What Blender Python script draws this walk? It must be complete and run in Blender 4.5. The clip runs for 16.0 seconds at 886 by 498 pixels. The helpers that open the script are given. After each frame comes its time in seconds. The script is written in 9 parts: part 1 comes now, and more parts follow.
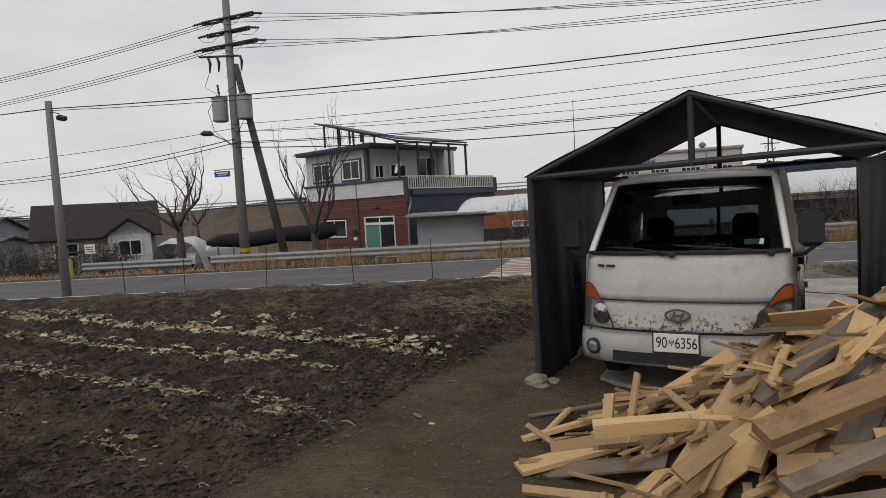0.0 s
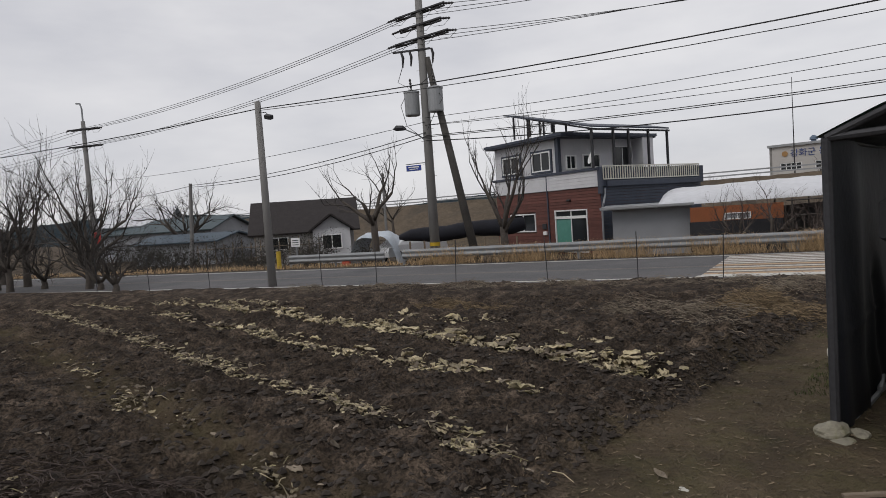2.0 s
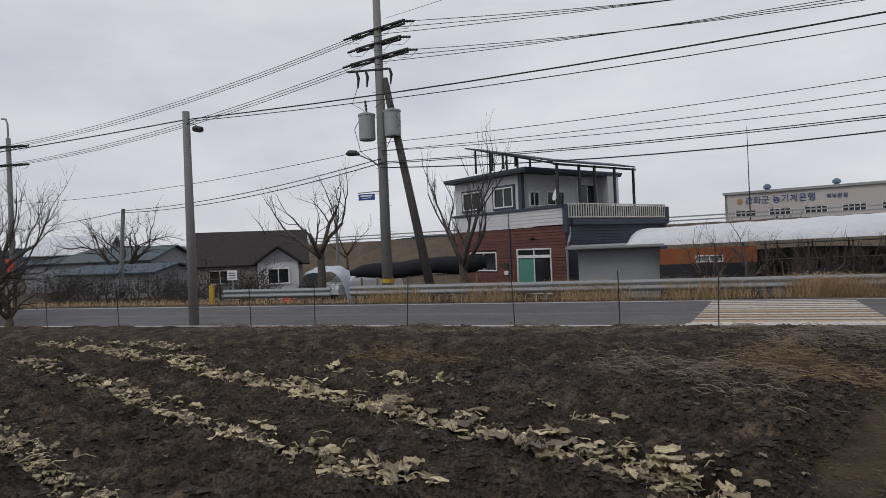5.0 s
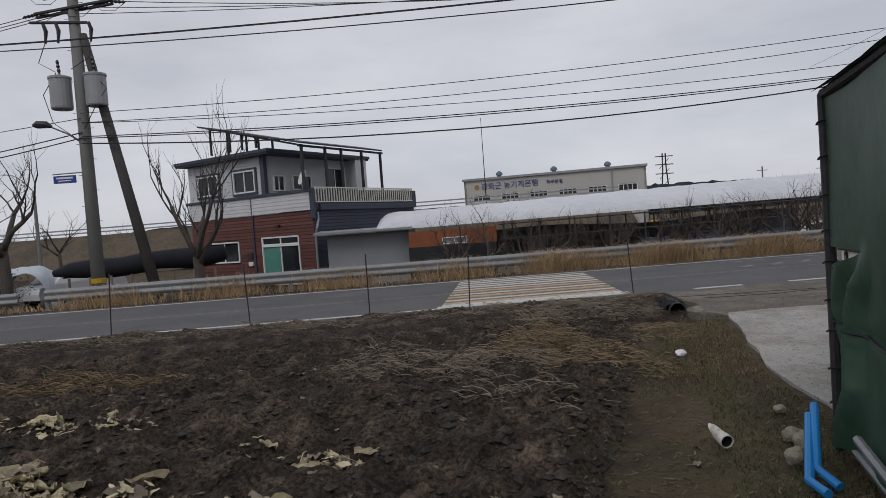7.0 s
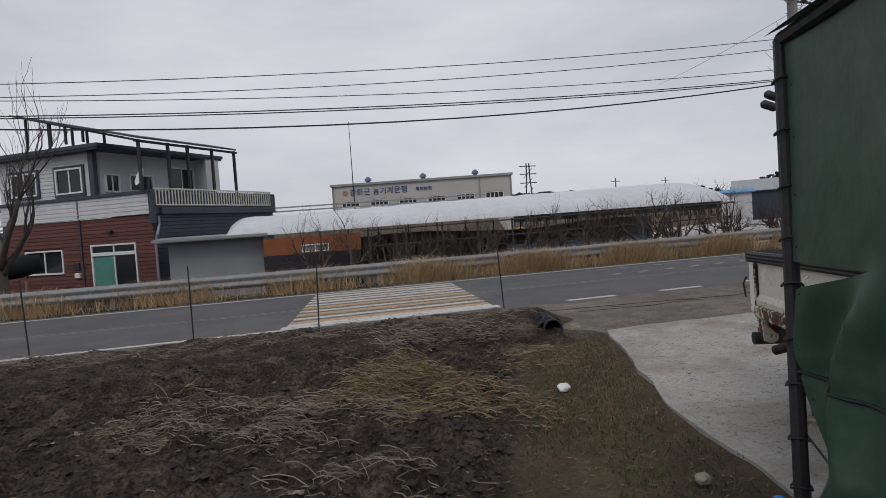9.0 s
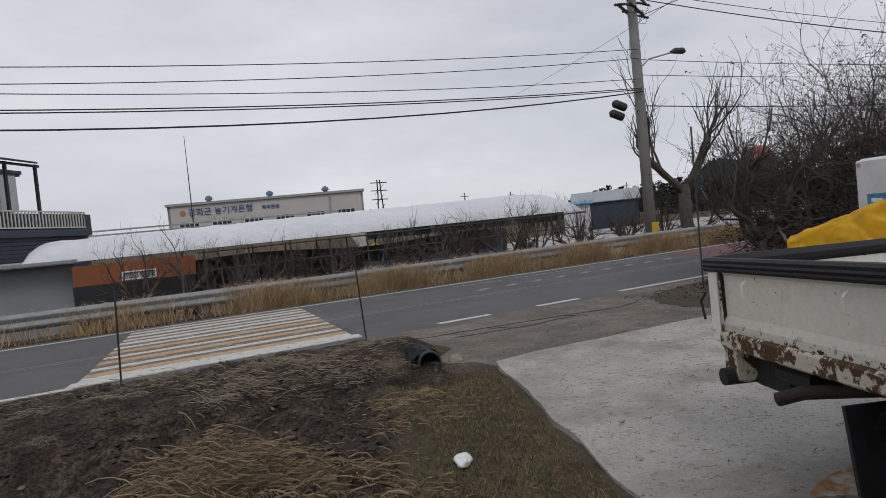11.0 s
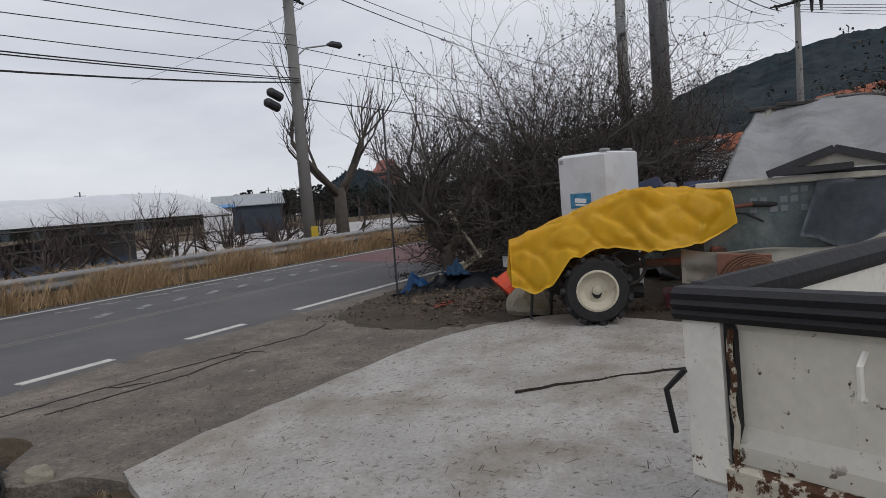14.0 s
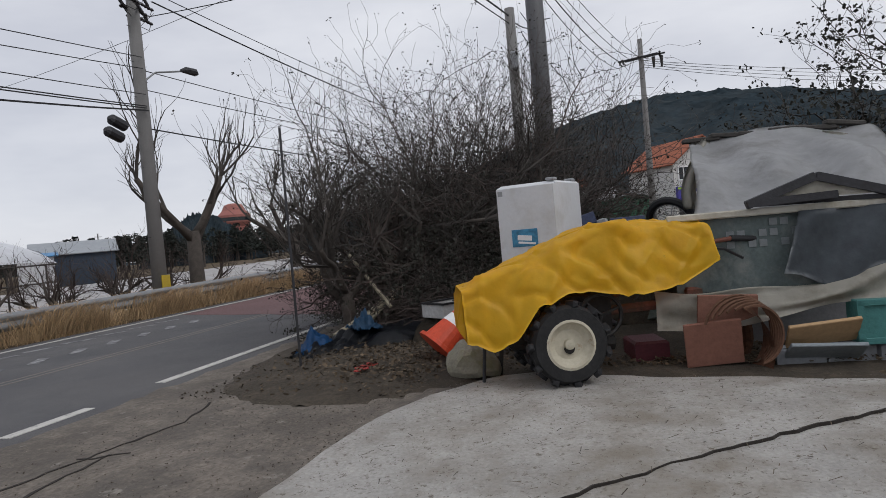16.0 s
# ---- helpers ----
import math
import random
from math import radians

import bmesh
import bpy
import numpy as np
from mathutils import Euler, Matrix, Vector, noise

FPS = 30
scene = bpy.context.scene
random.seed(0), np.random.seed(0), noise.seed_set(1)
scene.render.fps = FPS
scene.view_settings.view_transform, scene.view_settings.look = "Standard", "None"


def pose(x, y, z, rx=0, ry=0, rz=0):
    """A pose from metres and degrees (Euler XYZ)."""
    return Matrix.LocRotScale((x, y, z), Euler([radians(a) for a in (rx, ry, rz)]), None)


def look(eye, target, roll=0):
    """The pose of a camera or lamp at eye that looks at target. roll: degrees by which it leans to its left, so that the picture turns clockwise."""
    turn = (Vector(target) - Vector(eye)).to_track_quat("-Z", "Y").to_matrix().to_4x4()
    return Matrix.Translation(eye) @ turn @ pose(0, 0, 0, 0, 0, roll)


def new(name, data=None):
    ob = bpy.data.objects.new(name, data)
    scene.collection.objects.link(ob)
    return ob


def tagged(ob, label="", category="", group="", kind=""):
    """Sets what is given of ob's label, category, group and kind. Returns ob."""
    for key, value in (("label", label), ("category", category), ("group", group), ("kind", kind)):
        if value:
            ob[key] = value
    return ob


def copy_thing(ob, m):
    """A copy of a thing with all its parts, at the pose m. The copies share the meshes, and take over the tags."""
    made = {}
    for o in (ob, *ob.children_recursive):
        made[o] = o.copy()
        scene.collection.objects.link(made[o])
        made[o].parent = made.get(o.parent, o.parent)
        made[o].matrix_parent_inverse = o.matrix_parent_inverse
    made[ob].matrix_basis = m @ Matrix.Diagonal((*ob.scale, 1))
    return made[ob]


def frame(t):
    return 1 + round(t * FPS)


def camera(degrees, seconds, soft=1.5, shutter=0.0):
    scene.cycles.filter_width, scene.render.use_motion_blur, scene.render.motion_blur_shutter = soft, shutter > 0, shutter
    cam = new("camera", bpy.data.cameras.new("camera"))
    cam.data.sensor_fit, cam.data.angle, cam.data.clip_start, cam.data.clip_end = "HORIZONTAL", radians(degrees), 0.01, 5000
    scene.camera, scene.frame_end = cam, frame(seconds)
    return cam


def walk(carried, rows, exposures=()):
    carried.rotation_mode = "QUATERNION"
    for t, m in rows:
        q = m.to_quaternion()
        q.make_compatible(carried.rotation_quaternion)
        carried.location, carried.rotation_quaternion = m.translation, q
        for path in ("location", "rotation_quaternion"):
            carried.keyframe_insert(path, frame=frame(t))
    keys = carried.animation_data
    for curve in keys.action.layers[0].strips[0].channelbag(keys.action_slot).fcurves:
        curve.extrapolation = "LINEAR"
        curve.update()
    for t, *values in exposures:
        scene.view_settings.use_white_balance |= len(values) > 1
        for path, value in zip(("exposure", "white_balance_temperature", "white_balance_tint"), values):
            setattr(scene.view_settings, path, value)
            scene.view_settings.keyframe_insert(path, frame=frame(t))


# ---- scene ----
cam = camera(69.6, 16.0, soft=0.8)
PATH = [
    (0, (0.688, 0.219, 1.872), (0.496, 2.205, 1.738), -3.3),
    (0.5, (0.579, 0.568, 1.859), (0.19, 2.525, 1.731), -3.5),
    (1, (0.477, 0.92, 1.828), (-0.142, 2.818, 1.711), -2.5),
    (1.5, (0.341, 1.169, 1.802), (-0.36, 3.038, 1.68), -2.9),
    (2, (0.201, 1.463, 1.771), (-0.552, 3.312, 1.66), -3.9),
    (2.5, (0.094, 1.77, 1.732), (-0.727, 3.592, 1.658), -3.5),
    (3, (0.015, 2.05, 1.668), (-0.744, 3.901, 1.688), -4.3),
    (3.2, (-0.039, 2.194, 1.649), (-0.801, 4.043, 1.635), -3.1),
    (5.3, (-0.499, 3.714, 1.572), (-1.055, 5.635, 1.59), -2.3),
    (5.5, (-0.475, 3.838, 1.55), (-0.933, 5.785, 1.582), -3.4),
    (6, (-0.499, 4.267, 1.525), (-0.804, 6.244, 1.538), -4.9),
    (6.5, (-0.481, 4.676, 1.486), (-0.615, 6.671, 1.437), -3.5),
    (6.6, (-0.501, 4.763, 1.483), (-0.576, 6.761, 1.43), -3.6),
    (7, (-0.481, 5.053, 1.493), (-0.356, 7.047, 1.418), -4.2),
    (7.5, (-0.379, 5.402, 1.491), (-0.123, 7.383, 1.387), -4.5),
    (8, (-0.301, 5.734, 1.481), (0.027, 7.703, 1.349), -3.2),
    (8.5, (-0.198, 6.082, 1.473), (0.256, 8.027, 1.366), -4.2),
    (8.7, (-0.125, 6.244, 1.466), (0.364, 8.182, 1.371), -4.1),
    (10.8, (0.444, 7.936, 1.399), (1.304, 9.741, 1.356), -5.7),
    (11, (0.49, 8.066, 1.39), (1.441, 9.824, 1.324), -5.6),
    (11.5, (0.724, 8.441, 1.366), (1.776, 10.141, 1.293), -4.0),
    (12, (0.866, 8.83, 1.348), (2.043, 10.445, 1.282), -4.7),
    (12.2, (0.928, 8.978, 1.334), (2.232, 10.493, 1.272), -5.1),
    (12.5, (1.05, 9.191, 1.331), (2.462, 10.604, 1.238), -4.4),
    (13, (1.307, 9.541, 1.337), (2.827, 10.839, 1.275), -3.2),
    (13.3, (1.363, 9.835, 1.344), (2.949, 11.049, 1.237), -2.1),
    (13.5, (1.511, 9.87, 1.323), (3.117, 11.055, 1.196), -3.0),
    (14, (1.853, 10.14, 1.326), (3.578, 11.141, 1.178), -4.6),
    (14.5, (2.036, 10.481, 1.348), (3.861, 11.295, 1.266), -2.6),
    (15, (2.256, 10.791, 1.334), (4.151, 11.431, 1.282), -4.7),
    (15.5, (2.53, 11.058, 1.338), (4.442, 11.645, 1.302), -3.8),
    (16, (2.738, 11.388, 1.319), (4.654, 11.959, 1.272), -5.1),
]
EXPOSURES = [(0.0, 0.12, 6850, 10), (1.5, 0.12, 6700, 10), (3.0, 0.06, 6550, 10), (5.5, 0.0, 6400, 10), (7.0, -0.12, 6350, 10), (8.5, -0.08, 6400, 10), (11.0, 0.04, 6400, 10), (14.5, 0.14, 6350, 10), (16.0, 0.16, 6350, 10)]
walk(cam, [(t, look(eye, target, roll)) for t, eye, target, roll in PATH], EXPOSURES)

# world: an even winter overcast with soft cloud structure over a clear-sky base
world = bpy.data.worlds.new("overcast")
scene.world = world
world.use_nodes = True
wn, wl = world.node_tree.nodes, world.node_tree.links
wn.clear()
w_out = wn.new("ShaderNodeOutputWorld")
w_bg = wn.new("ShaderNodeBackground")
w_sky = wn.new("ShaderNodeTexSky")
w_sky.sky_type, w_sky.sun_disc = "NISHITA", False
w_sky.sun_elevation, w_sky.sun_rotation = radians(38), radians(200)
w_tc = wn.new("ShaderNodeTexCoord")
w_map = wn.new("ShaderNodeMapping")
w_map.inputs["Scale"].default_value = (1.0, 1.0, 3.2)
w_noise = wn.new("ShaderNodeTexNoise")
w_noise.inputs["Scale"].default_value, w_noise.inputs["Detail"].default_value = 2.2, 5.0
w_noise.inputs["Roughness"].default_value = 0.55
w_ramp = wn.new("ShaderNodeValToRGB")
w_ramp.color_ramp.elements[0].position, w_ramp.color_ramp.elements[0].color = 0.30, (5.4, 5.5, 6.0, 1)
w_ramp.color_ramp.elements[1].position, w_ramp.color_ramp.elements[1].color = 0.72, (7.6, 7.6, 7.85, 1)
w_mix = wn.new("ShaderNodeMix")
w_mix.data_type = "RGBA"
w_mix.inputs["Factor"].default_value = 0.94
wl.new(w_tc.outputs["Generated"], w_map.inputs["Vector"])
wl.new(w_map.outputs["Vector"], w_noise.inputs["Vector"])
wl.new(w_noise.outputs["Fac"], w_ramp.inputs["Fac"])
wl.new(w_sky.outputs["Color"], w_mix.inputs["A"])
wl.new(w_ramp.outputs["Color"], w_mix.inputs["B"])
wl.new(w_mix.outputs["Result"], w_bg.inputs["Color"])
w_bg.inputs["Strength"].default_value = 0.1
wl.new(w_bg.outputs["Background"], w_out.inputs["Surface"])
sun = new("sun", bpy.data.lights.new("sun", "SUN"))
sun.data.energy, sun.data.angle, sun.data.color = 0.8, radians(25), (1.0, 0.97, 0.93)
sun.matrix_world = look((-14, -30, 36), (0, 0, 0))

# ---- materials ----


def mat(name, col, rough=0.8, metal=0.0, var=0.25, scale=2.0, bump=0.25, bscale=30.0, col2=None, edge=0.5, spec=0.4, stretch=(1, 1, 1), by_object=0.0, by_island=0.0):
    """Base colour col, patches of col2, broken at two scales, with a fine relief."""
    m = bpy.data.materials.new(name)
    m.use_nodes = True
    n, l = m.node_tree.nodes, m.node_tree.links
    bsdf = n["Principled BSDF"]
    bsdf.inputs["Roughness"].default_value, bsdf.inputs["Metallic"].default_value = rough, metal
    bsdf.inputs["Specular IOR Level"].default_value = spec
    tc, mp = n.new("ShaderNodeTexCoord"), n.new("ShaderNodeMapping")
    mp.inputs["Scale"].default_value = stretch
    l.new(tc.outputs["Object"], mp.inputs["Vector"])
    big, fine = n.new("ShaderNodeTexNoise"), n.new("ShaderNodeTexNoise")
    big.inputs["Scale"].default_value, big.inputs["Detail"].default_value = scale, 6.0
    fine.inputs["Scale"].default_value, fine.inputs["Detail"].default_value = bscale, 5.0
    for q in (big, fine):
        q.inputs["Roughness"].default_value = 0.62
        l.new(mp.outputs["Vector"], q.inputs["Vector"])
    ramp = n.new("ShaderNodeValToRGB")
    c2 = col2 or tuple(c * (1 - var) for c in col)
    ramp.color_ramp.elements[0].position, ramp.color_ramp.elements[1].position = edge - 0.14, edge + 0.14
    ramp.color_ramp.elements[0].color, ramp.color_ramp.elements[1].color = (*c2, 1), (*col, 1)
    l.new(big.outputs["Fac"], ramp.inputs["Fac"])
    span = n.new("ShaderNodeMapRange")
    span.inputs["From Min"].default_value, span.inputs["From Max"].default_value = 0.25, 0.75
    span.inputs["To Min"].default_value, span.inputs["To Max"].default_value = 1 - var, 1 + var
    l.new(fine.outputs["Fac"], span.inputs["Value"])
    mul = n.new("ShaderNodeMix")
    mul.data_type, mul.blend_type = "RGBA", "MULTIPLY"
    mul.inputs["Factor"].default_value = 1.0
    l.new(ramp.outputs["Color"], mul.inputs["A"])
    l.new(span.outputs["Result"], mul.inputs["B"])
    last = mul.outputs["Result"]
    for amount, node, socket in ((by_object, "ShaderNodeObjectInfo", "Random"), (by_island, "ShaderNodeNewGeometry", "Random Per Island")):
        if amount:
            info, sp, mm = n.new(node), n.new("ShaderNodeMapRange"), n.new("ShaderNodeMix")
            sp.inputs["To Min"].default_value, sp.inputs["To Max"].default_value = 1 - amount, 1 + amount
            l.new(info.outputs[socket], sp.inputs["Value"])
            mm.data_type, mm.blend_type = "RGBA", "MULTIPLY"
            mm.inputs["Factor"].default_value = 1.0
            l.new(last, mm.inputs["A"])
            l.new(sp.outputs["Result"], mm.inputs["B"])
            last = mm.outputs["Result"]
    l.new(last, bsdf.inputs["Base Color"])
    if bump:
        b = n.new("ShaderNodeBump")
        b.inputs["Strength"].default_value, b.inputs["Distance"].default_value = bump, 0.02
        l.new(fine.outputs["Fac"], b.inputs["Height"])
        l.new(b.outputs["Normal"], bsdf.inputs["Normal"])
    return m


def glass(name, tint=(0.75, 0.8, 0.8), dark=False):
    m = mat(name, (0.015, 0.018, 0.02) if dark else tint, 0.08, var=0.05, bump=0)
    if not dark:
        m.node_tree.nodes["Principled BSDF"].inputs["Transmission Weight"].default_value = 0.9
    return m


def overlay(m, col, scale, lo, hi, zlow=None, zhigh=None, rough=0.9):
    """Blotches of a second colour (rust, dirt) over a material's colour, kept to a band of height where given."""
    n, l = m.node_tree.nodes, m.node_tree.links
    bsdf = n["Principled BSDF"]
    old = bsdf.inputs["Base Color"].links[0].from_socket
    tc, nz, rp, mx = n.new("ShaderNodeTexCoord"), n.new("ShaderNodeTexNoise"), n.new("ShaderNodeMapRange"), n.new("ShaderNodeMix")
    nz.inputs["Scale"].default_value, nz.inputs["Detail"].default_value, nz.inputs["Roughness"].default_value = scale, 6.0, 0.7
    l.new(tc.outputs["Object"], nz.inputs["Vector"])
    rp.inputs["From Min"].default_value, rp.inputs["From Max"].default_value = lo, hi
    l.new(nz.outputs["Fac"], rp.inputs["Value"])
    fac = rp.outputs["Result"]
    if zlow is not None:
        sep, zr, mu = n.new("ShaderNodeSeparateXYZ"), n.new("ShaderNodeMapRange"), n.new("ShaderNodeMath")
        l.new(tc.outputs["Object"], sep.inputs["Vector"])
        zr.inputs["From Min"].default_value, zr.inputs["From Max"].default_value = zhigh, zlow
        l.new(sep.outputs["Z"], zr.inputs["Value"])
        mu.operation = "MULTIPLY"
        l.new(fac, mu.inputs[0])
        l.new(zr.outputs["Result"], mu.inputs[1])
        fac = mu.outputs[0]
    mx.data_type = "RGBA"
    mx.inputs["B"].default_value = (*col, 1)
    l.new(fac, mx.inputs["Factor"])
    l.new(old, mx.inputs["A"])
    l.new(mx.outputs["Result"], bsdf.inputs["Base Color"])
    return m


M = {}
M["road"] = overlay(mat("asphalt", (0.117, 0.113, 0.115), 0.85, var=0.18, scale=0.6, bump=0.5, bscale=90), (0.07, 0.072, 0.078), 0.5, 0.42, 0.7)
M["redroad"] = mat("red_asphalt", (0.15, 0.085, 0.085), 0.85, var=0.15, scale=0.8, bump=0.4, bscale=90)
M["whitepaint"] = overlay(mat("road_paint", (0.53, 0.515, 0.48), 0.7, var=0.1, scale=6, bump=0.2, bscale=60), (0.2, 0.19, 0.18), 9, 0.54, 0.66)
M["yellowpaint"] = overlay(mat("worn_yellow_paint", (0.46, 0.31, 0.18), 0.75, var=0.12, scale=6, bump=0.2, bscale=60), (0.25, 0.2, 0.15), 9, 0.5, 0.62)
M["tracks"] = mat("tyre_grime", (0.2, 0.18, 0.16), 0.85, var=0.25, scale=9, bscale=50)
M["slab"] = overlay(overlay(mat("old_concrete", (0.41, 0.395, 0.37), 0.9, var=0.2, scale=1.4, bump=0.9, bscale=38), (0.23, 0.205, 0.17), 1.1, 0.46, 0.68), (0.13, 0.11, 0.085), 22, 0.57, 0.68)
M["apron"] = overlay(overlay(mat("dusty_apron", (0.215, 0.185, 0.155), 0.95, var=0.45, scale=1.2, bump=1.0, bscale=32), (0.105, 0.092, 0.08), 2.2, 0.42, 0.66), (0.26, 0.24, 0.21), 7, 0.6, 0.72)
M["galv"] = overlay(mat("galvanised_steel", (0.26, 0.27, 0.28), 0.55, 0.35, var=0.12, scale=3, bump=0.1), (0.2, 0.18, 0.16), 5, 0.58, 0.75)
M["concpole"] = mat("concrete_pole", (0.2, 0.195, 0.19), 0.9, var=0.12, scale=1.5, bump=0.3, bscale=40)
M["darkpole"] = mat("weathered_dark_pole", (0.07, 0.065, 0.06), 0.9, var=0.25, scale=2)
M["steel"] = mat("dark_steel", (0.05, 0.05, 0.055), 0.6, 0.4, var=0.2)
M["wire"] = mat("black_cable", (0.012, 0.012, 0.013), 0.6, var=0.1, bump=0)
M["porcelain"] = mat("insulator", (0.03, 0.028, 0.03), 0.35, var=0.1, bump=0)
M["xfmr"] = mat("grey_transformer", (0.3, 0.31, 0.32), 0.5, 0.1, var=0.1)
M["white"] = mat("white_siding", (0.58, 0.58, 0.6), 0.6, var=0.1, scale=1.5)
M["frame"] = mat("white_frame", (0.75, 0.75, 0.75), 0.45, var=0.06, bump=0.05)
M["slate"] = mat("slate_blue_trim", (0.05, 0.06, 0.085), 0.55, var=0.2)
M["brick"] = mat("red_brown_siding", (0.135, 0.052, 0.042), 0.7, var=0.2, scale=2.5, bump=0.4, bscale=25, by_object=0.18)
M["greyblock"] = mat("grey_render", (0.27, 0.28, 0.3), 0.85, var=0.12, scale=0.8)
M["orange"] = mat("orange_brown_panel", (0.27, 0.09, 0.035), 0.75, var=0.2, scale=1.2)
M["pane"] = glass("window_pane", dark=True)
M["greenglass"] = mat("green_film_glass", (0.1, 0.28, 0.23), 0.15, var=0.15, scale=2, bump=0)
M["film"] = mat("greenhouse_film", (0.6, 0.61, 0.64), 0.35, var=0.1, scale=0.7, bump=0.35, bscale=4)
M["cream"] = mat("cream_cladding", (0.46, 0.44, 0.42), 0.7, var=0.08, scale=0.3)
M["navy"] = mat("navy_letters", (0.03, 0.06, 0.2), 0.6, var=0.1, bump=0)
M["bark"] = mat("grey_bark", (0.085, 0.072, 0.062), 0.95, var=0.3, scale=5, bump=0.6, bscale=45)
M["twig"] = mat("twigs", (0.068, 0.06, 0.054), 0.95, var=0.25, by_island=0.3, bump=0)
M["twigred"] = mat("reddish_twigs", (0.072, 0.055, 0.049), 0.95, var=0.25, by_island=0.3, bump=0)
M["blackleaf"] = mat("withered_dark_leaf", (0.034, 0.034, 0.026), 0.8, var=0.3, by_island=0.4, bump=0)
M["straw"] = mat("dry_straw", (0.5, 0.355, 0.205), 0.9, var=0.2, scale=3, by_island=0.45, bump=0)
M["paleleaf"] = overlay(mat("withered_cabbage_leaf", (0.5, 0.425, 0.28), 0.8, var=0.25, scale=9, bump=0.9, bscale=45, by_island=0.5), (0.36, 0.32, 0.14), 4, 0.54, 0.72)
M["greyleaf"] = mat("grey_dead_stalks", (0.2, 0.165, 0.125), 0.9, var=0.3, scale=6, by_island=0.45, bump=0)
M["clod"] = mat("soil_clod", (0.05, 0.04, 0.033), 0.97, var=0.3, scale=8, by_island=0.35, bump=0.8)
M["litter"] = mat("brown_leaf_litter", (0.105, 0.078, 0.052), 0.95, var=0.3, by_island=0.55, bump=0)

# ---- mesh tools ----


def part(name, bm, material, parent=None, label="", smooth=False):
    me = bpy.data.meshes.new(name)
    if smooth:
        for f in bm.faces:
            f.smooth = True
    bm.to_mesh(me)
    bm.free()
    for q in material if isinstance(material, (list, tuple)) else [material]:
        me.materials.append(q)
    ob = new(name, me)
    if parent is not None:
        ob.parent = parent
    if label:
        tagged(ob, label)
    return ob


def thing(name, label, category, m=None, group="", kind=""):
    ob = new(name)
    ob.empty_display_size = 0.2
    if m is not None:
        ob.matrix_world = m
    return tagged(ob, label, category, group, kind)


def box(bm, c, s, rot=None, bevel=0.0, taper=1.0):
    """An upright box of size s round c, with bevelled edges; taper narrows its top."""
    m = Matrix.Translation(c) @ (rot if rot is not None else Matrix())
    vs = []
    b = min(bevel, min(s) * 0.45)
    hx, hy, hz = (q / 2 for q in s)
    if b <= 0:
        co = [(x * hx * (taper if z > 0 else 1), y * hy * (taper if z > 0 else 1), z * hz) for z in (-1, 1) for x, y in ((-1, -1), (1, -1), (1, 1), (-1, 1))]
        v = [bm.verts.new(m @ Vector(p)) for p in co]
        for f in ((3, 2, 1, 0), (4, 5, 6, 7), (0, 1, 5, 4), (1, 2, 6, 5), (2, 3, 7, 6), (3, 0, 4, 7)):
            bm.faces.new([v[i] for i in f])
        return v
    rings = []
    for z, inset in ((-hz, b), (-hz + b, 0), (hz - b, 0), (hz, b)):
        k = taper if z > 0 else 1
        x, y = hx * k - inset, hy * k - inset
        rings.append([bm.verts.new(m @ Vector(p)) for p in ((-x + b * 0, -y, z), (x, -y, z), (x, y, z), (-x, y, z))])
    for a, c2 in zip(rings, rings[1:]):
        for i in range(4):
            bm.faces.new((a[i], a[(i + 1) % 4], c2[(i + 1) % 4], c2[i]))
    bm.faces.new(rings[0][::-1])
    bm.faces.new(rings[-1])
    return rings


def tube(bm, pts, radii, seg=6, cap=True):
    """A tube through points, with a radius at each (or one for all)."""
    pts = [Vector(p) for p in pts]
    if not isinstance(radii, (list, tuple)):
        radii = [radii] * len(pts)
    rings, side = [], None
    for i, p in enumerate(pts):
        d = (pts[min(i + 1, len(pts) - 1)] - pts[max(i - 1, 0)])
        d = d.normalized() if d.length > 1e-9 else Vector((0, 0, 1))
        if side is None:
            side = d.orthogonal().normalized()
        side = side - d * side.dot(d)
        side = side.normalized() if side.length > 1e-6 else d.orthogonal().normalized()
        up = d.cross(side)
        rings.append([bm.verts.new(p + (side * math.cos(a) + up * math.sin(a)) * radii[i]) for a in (2 * math.pi * k / seg for k in range(seg))])
    for a, b in zip(rings, rings[1:]):
        for k in range(seg):
            bm.faces.new((a[k], a[(k + 1) % seg], b[(k + 1) % seg], b[k]))
    if cap and seg > 2:
        bm.faces.new(rings[0][::-1])
        bm.faces.new(rings[-1])
    return rings


def sheet(bm, fn, nu, nv):
    """A grid of points fn(u, v), u and v from 0 to 1."""
    g = [[bm.verts.new(fn(i / nu, j / nv)) for j in range(nv + 1)] for i in range(nu + 1)]
    for i in range(nu):
        for j in range(nv):
            bm.faces.new((g[i][j], g[i + 1][j], g[i + 1][j + 1], g[i][j + 1]))
    return g


def lathe(bm, profile, seg=16, m=None, caps=True):
    """A body of revolution about z through (radius, height) pairs."""
    m = m if m is not None else Matrix()
    rings = [[bm.verts.new(m @ Vector((r * math.cos(a), r * math.sin(a), z))) for a in (2 * math.pi * k / seg for k in range(seg))] for r, z in profile]
    for a, b in zip(rings, rings[1:]):
        for k in range(seg):
            bm.faces.new((a[k], a[(k + 1) % seg], b[(k + 1) % seg], b[k]))
    if caps:
        bm.faces.new(rings[0][::-1])
        bm.faces.new(rings[-1])


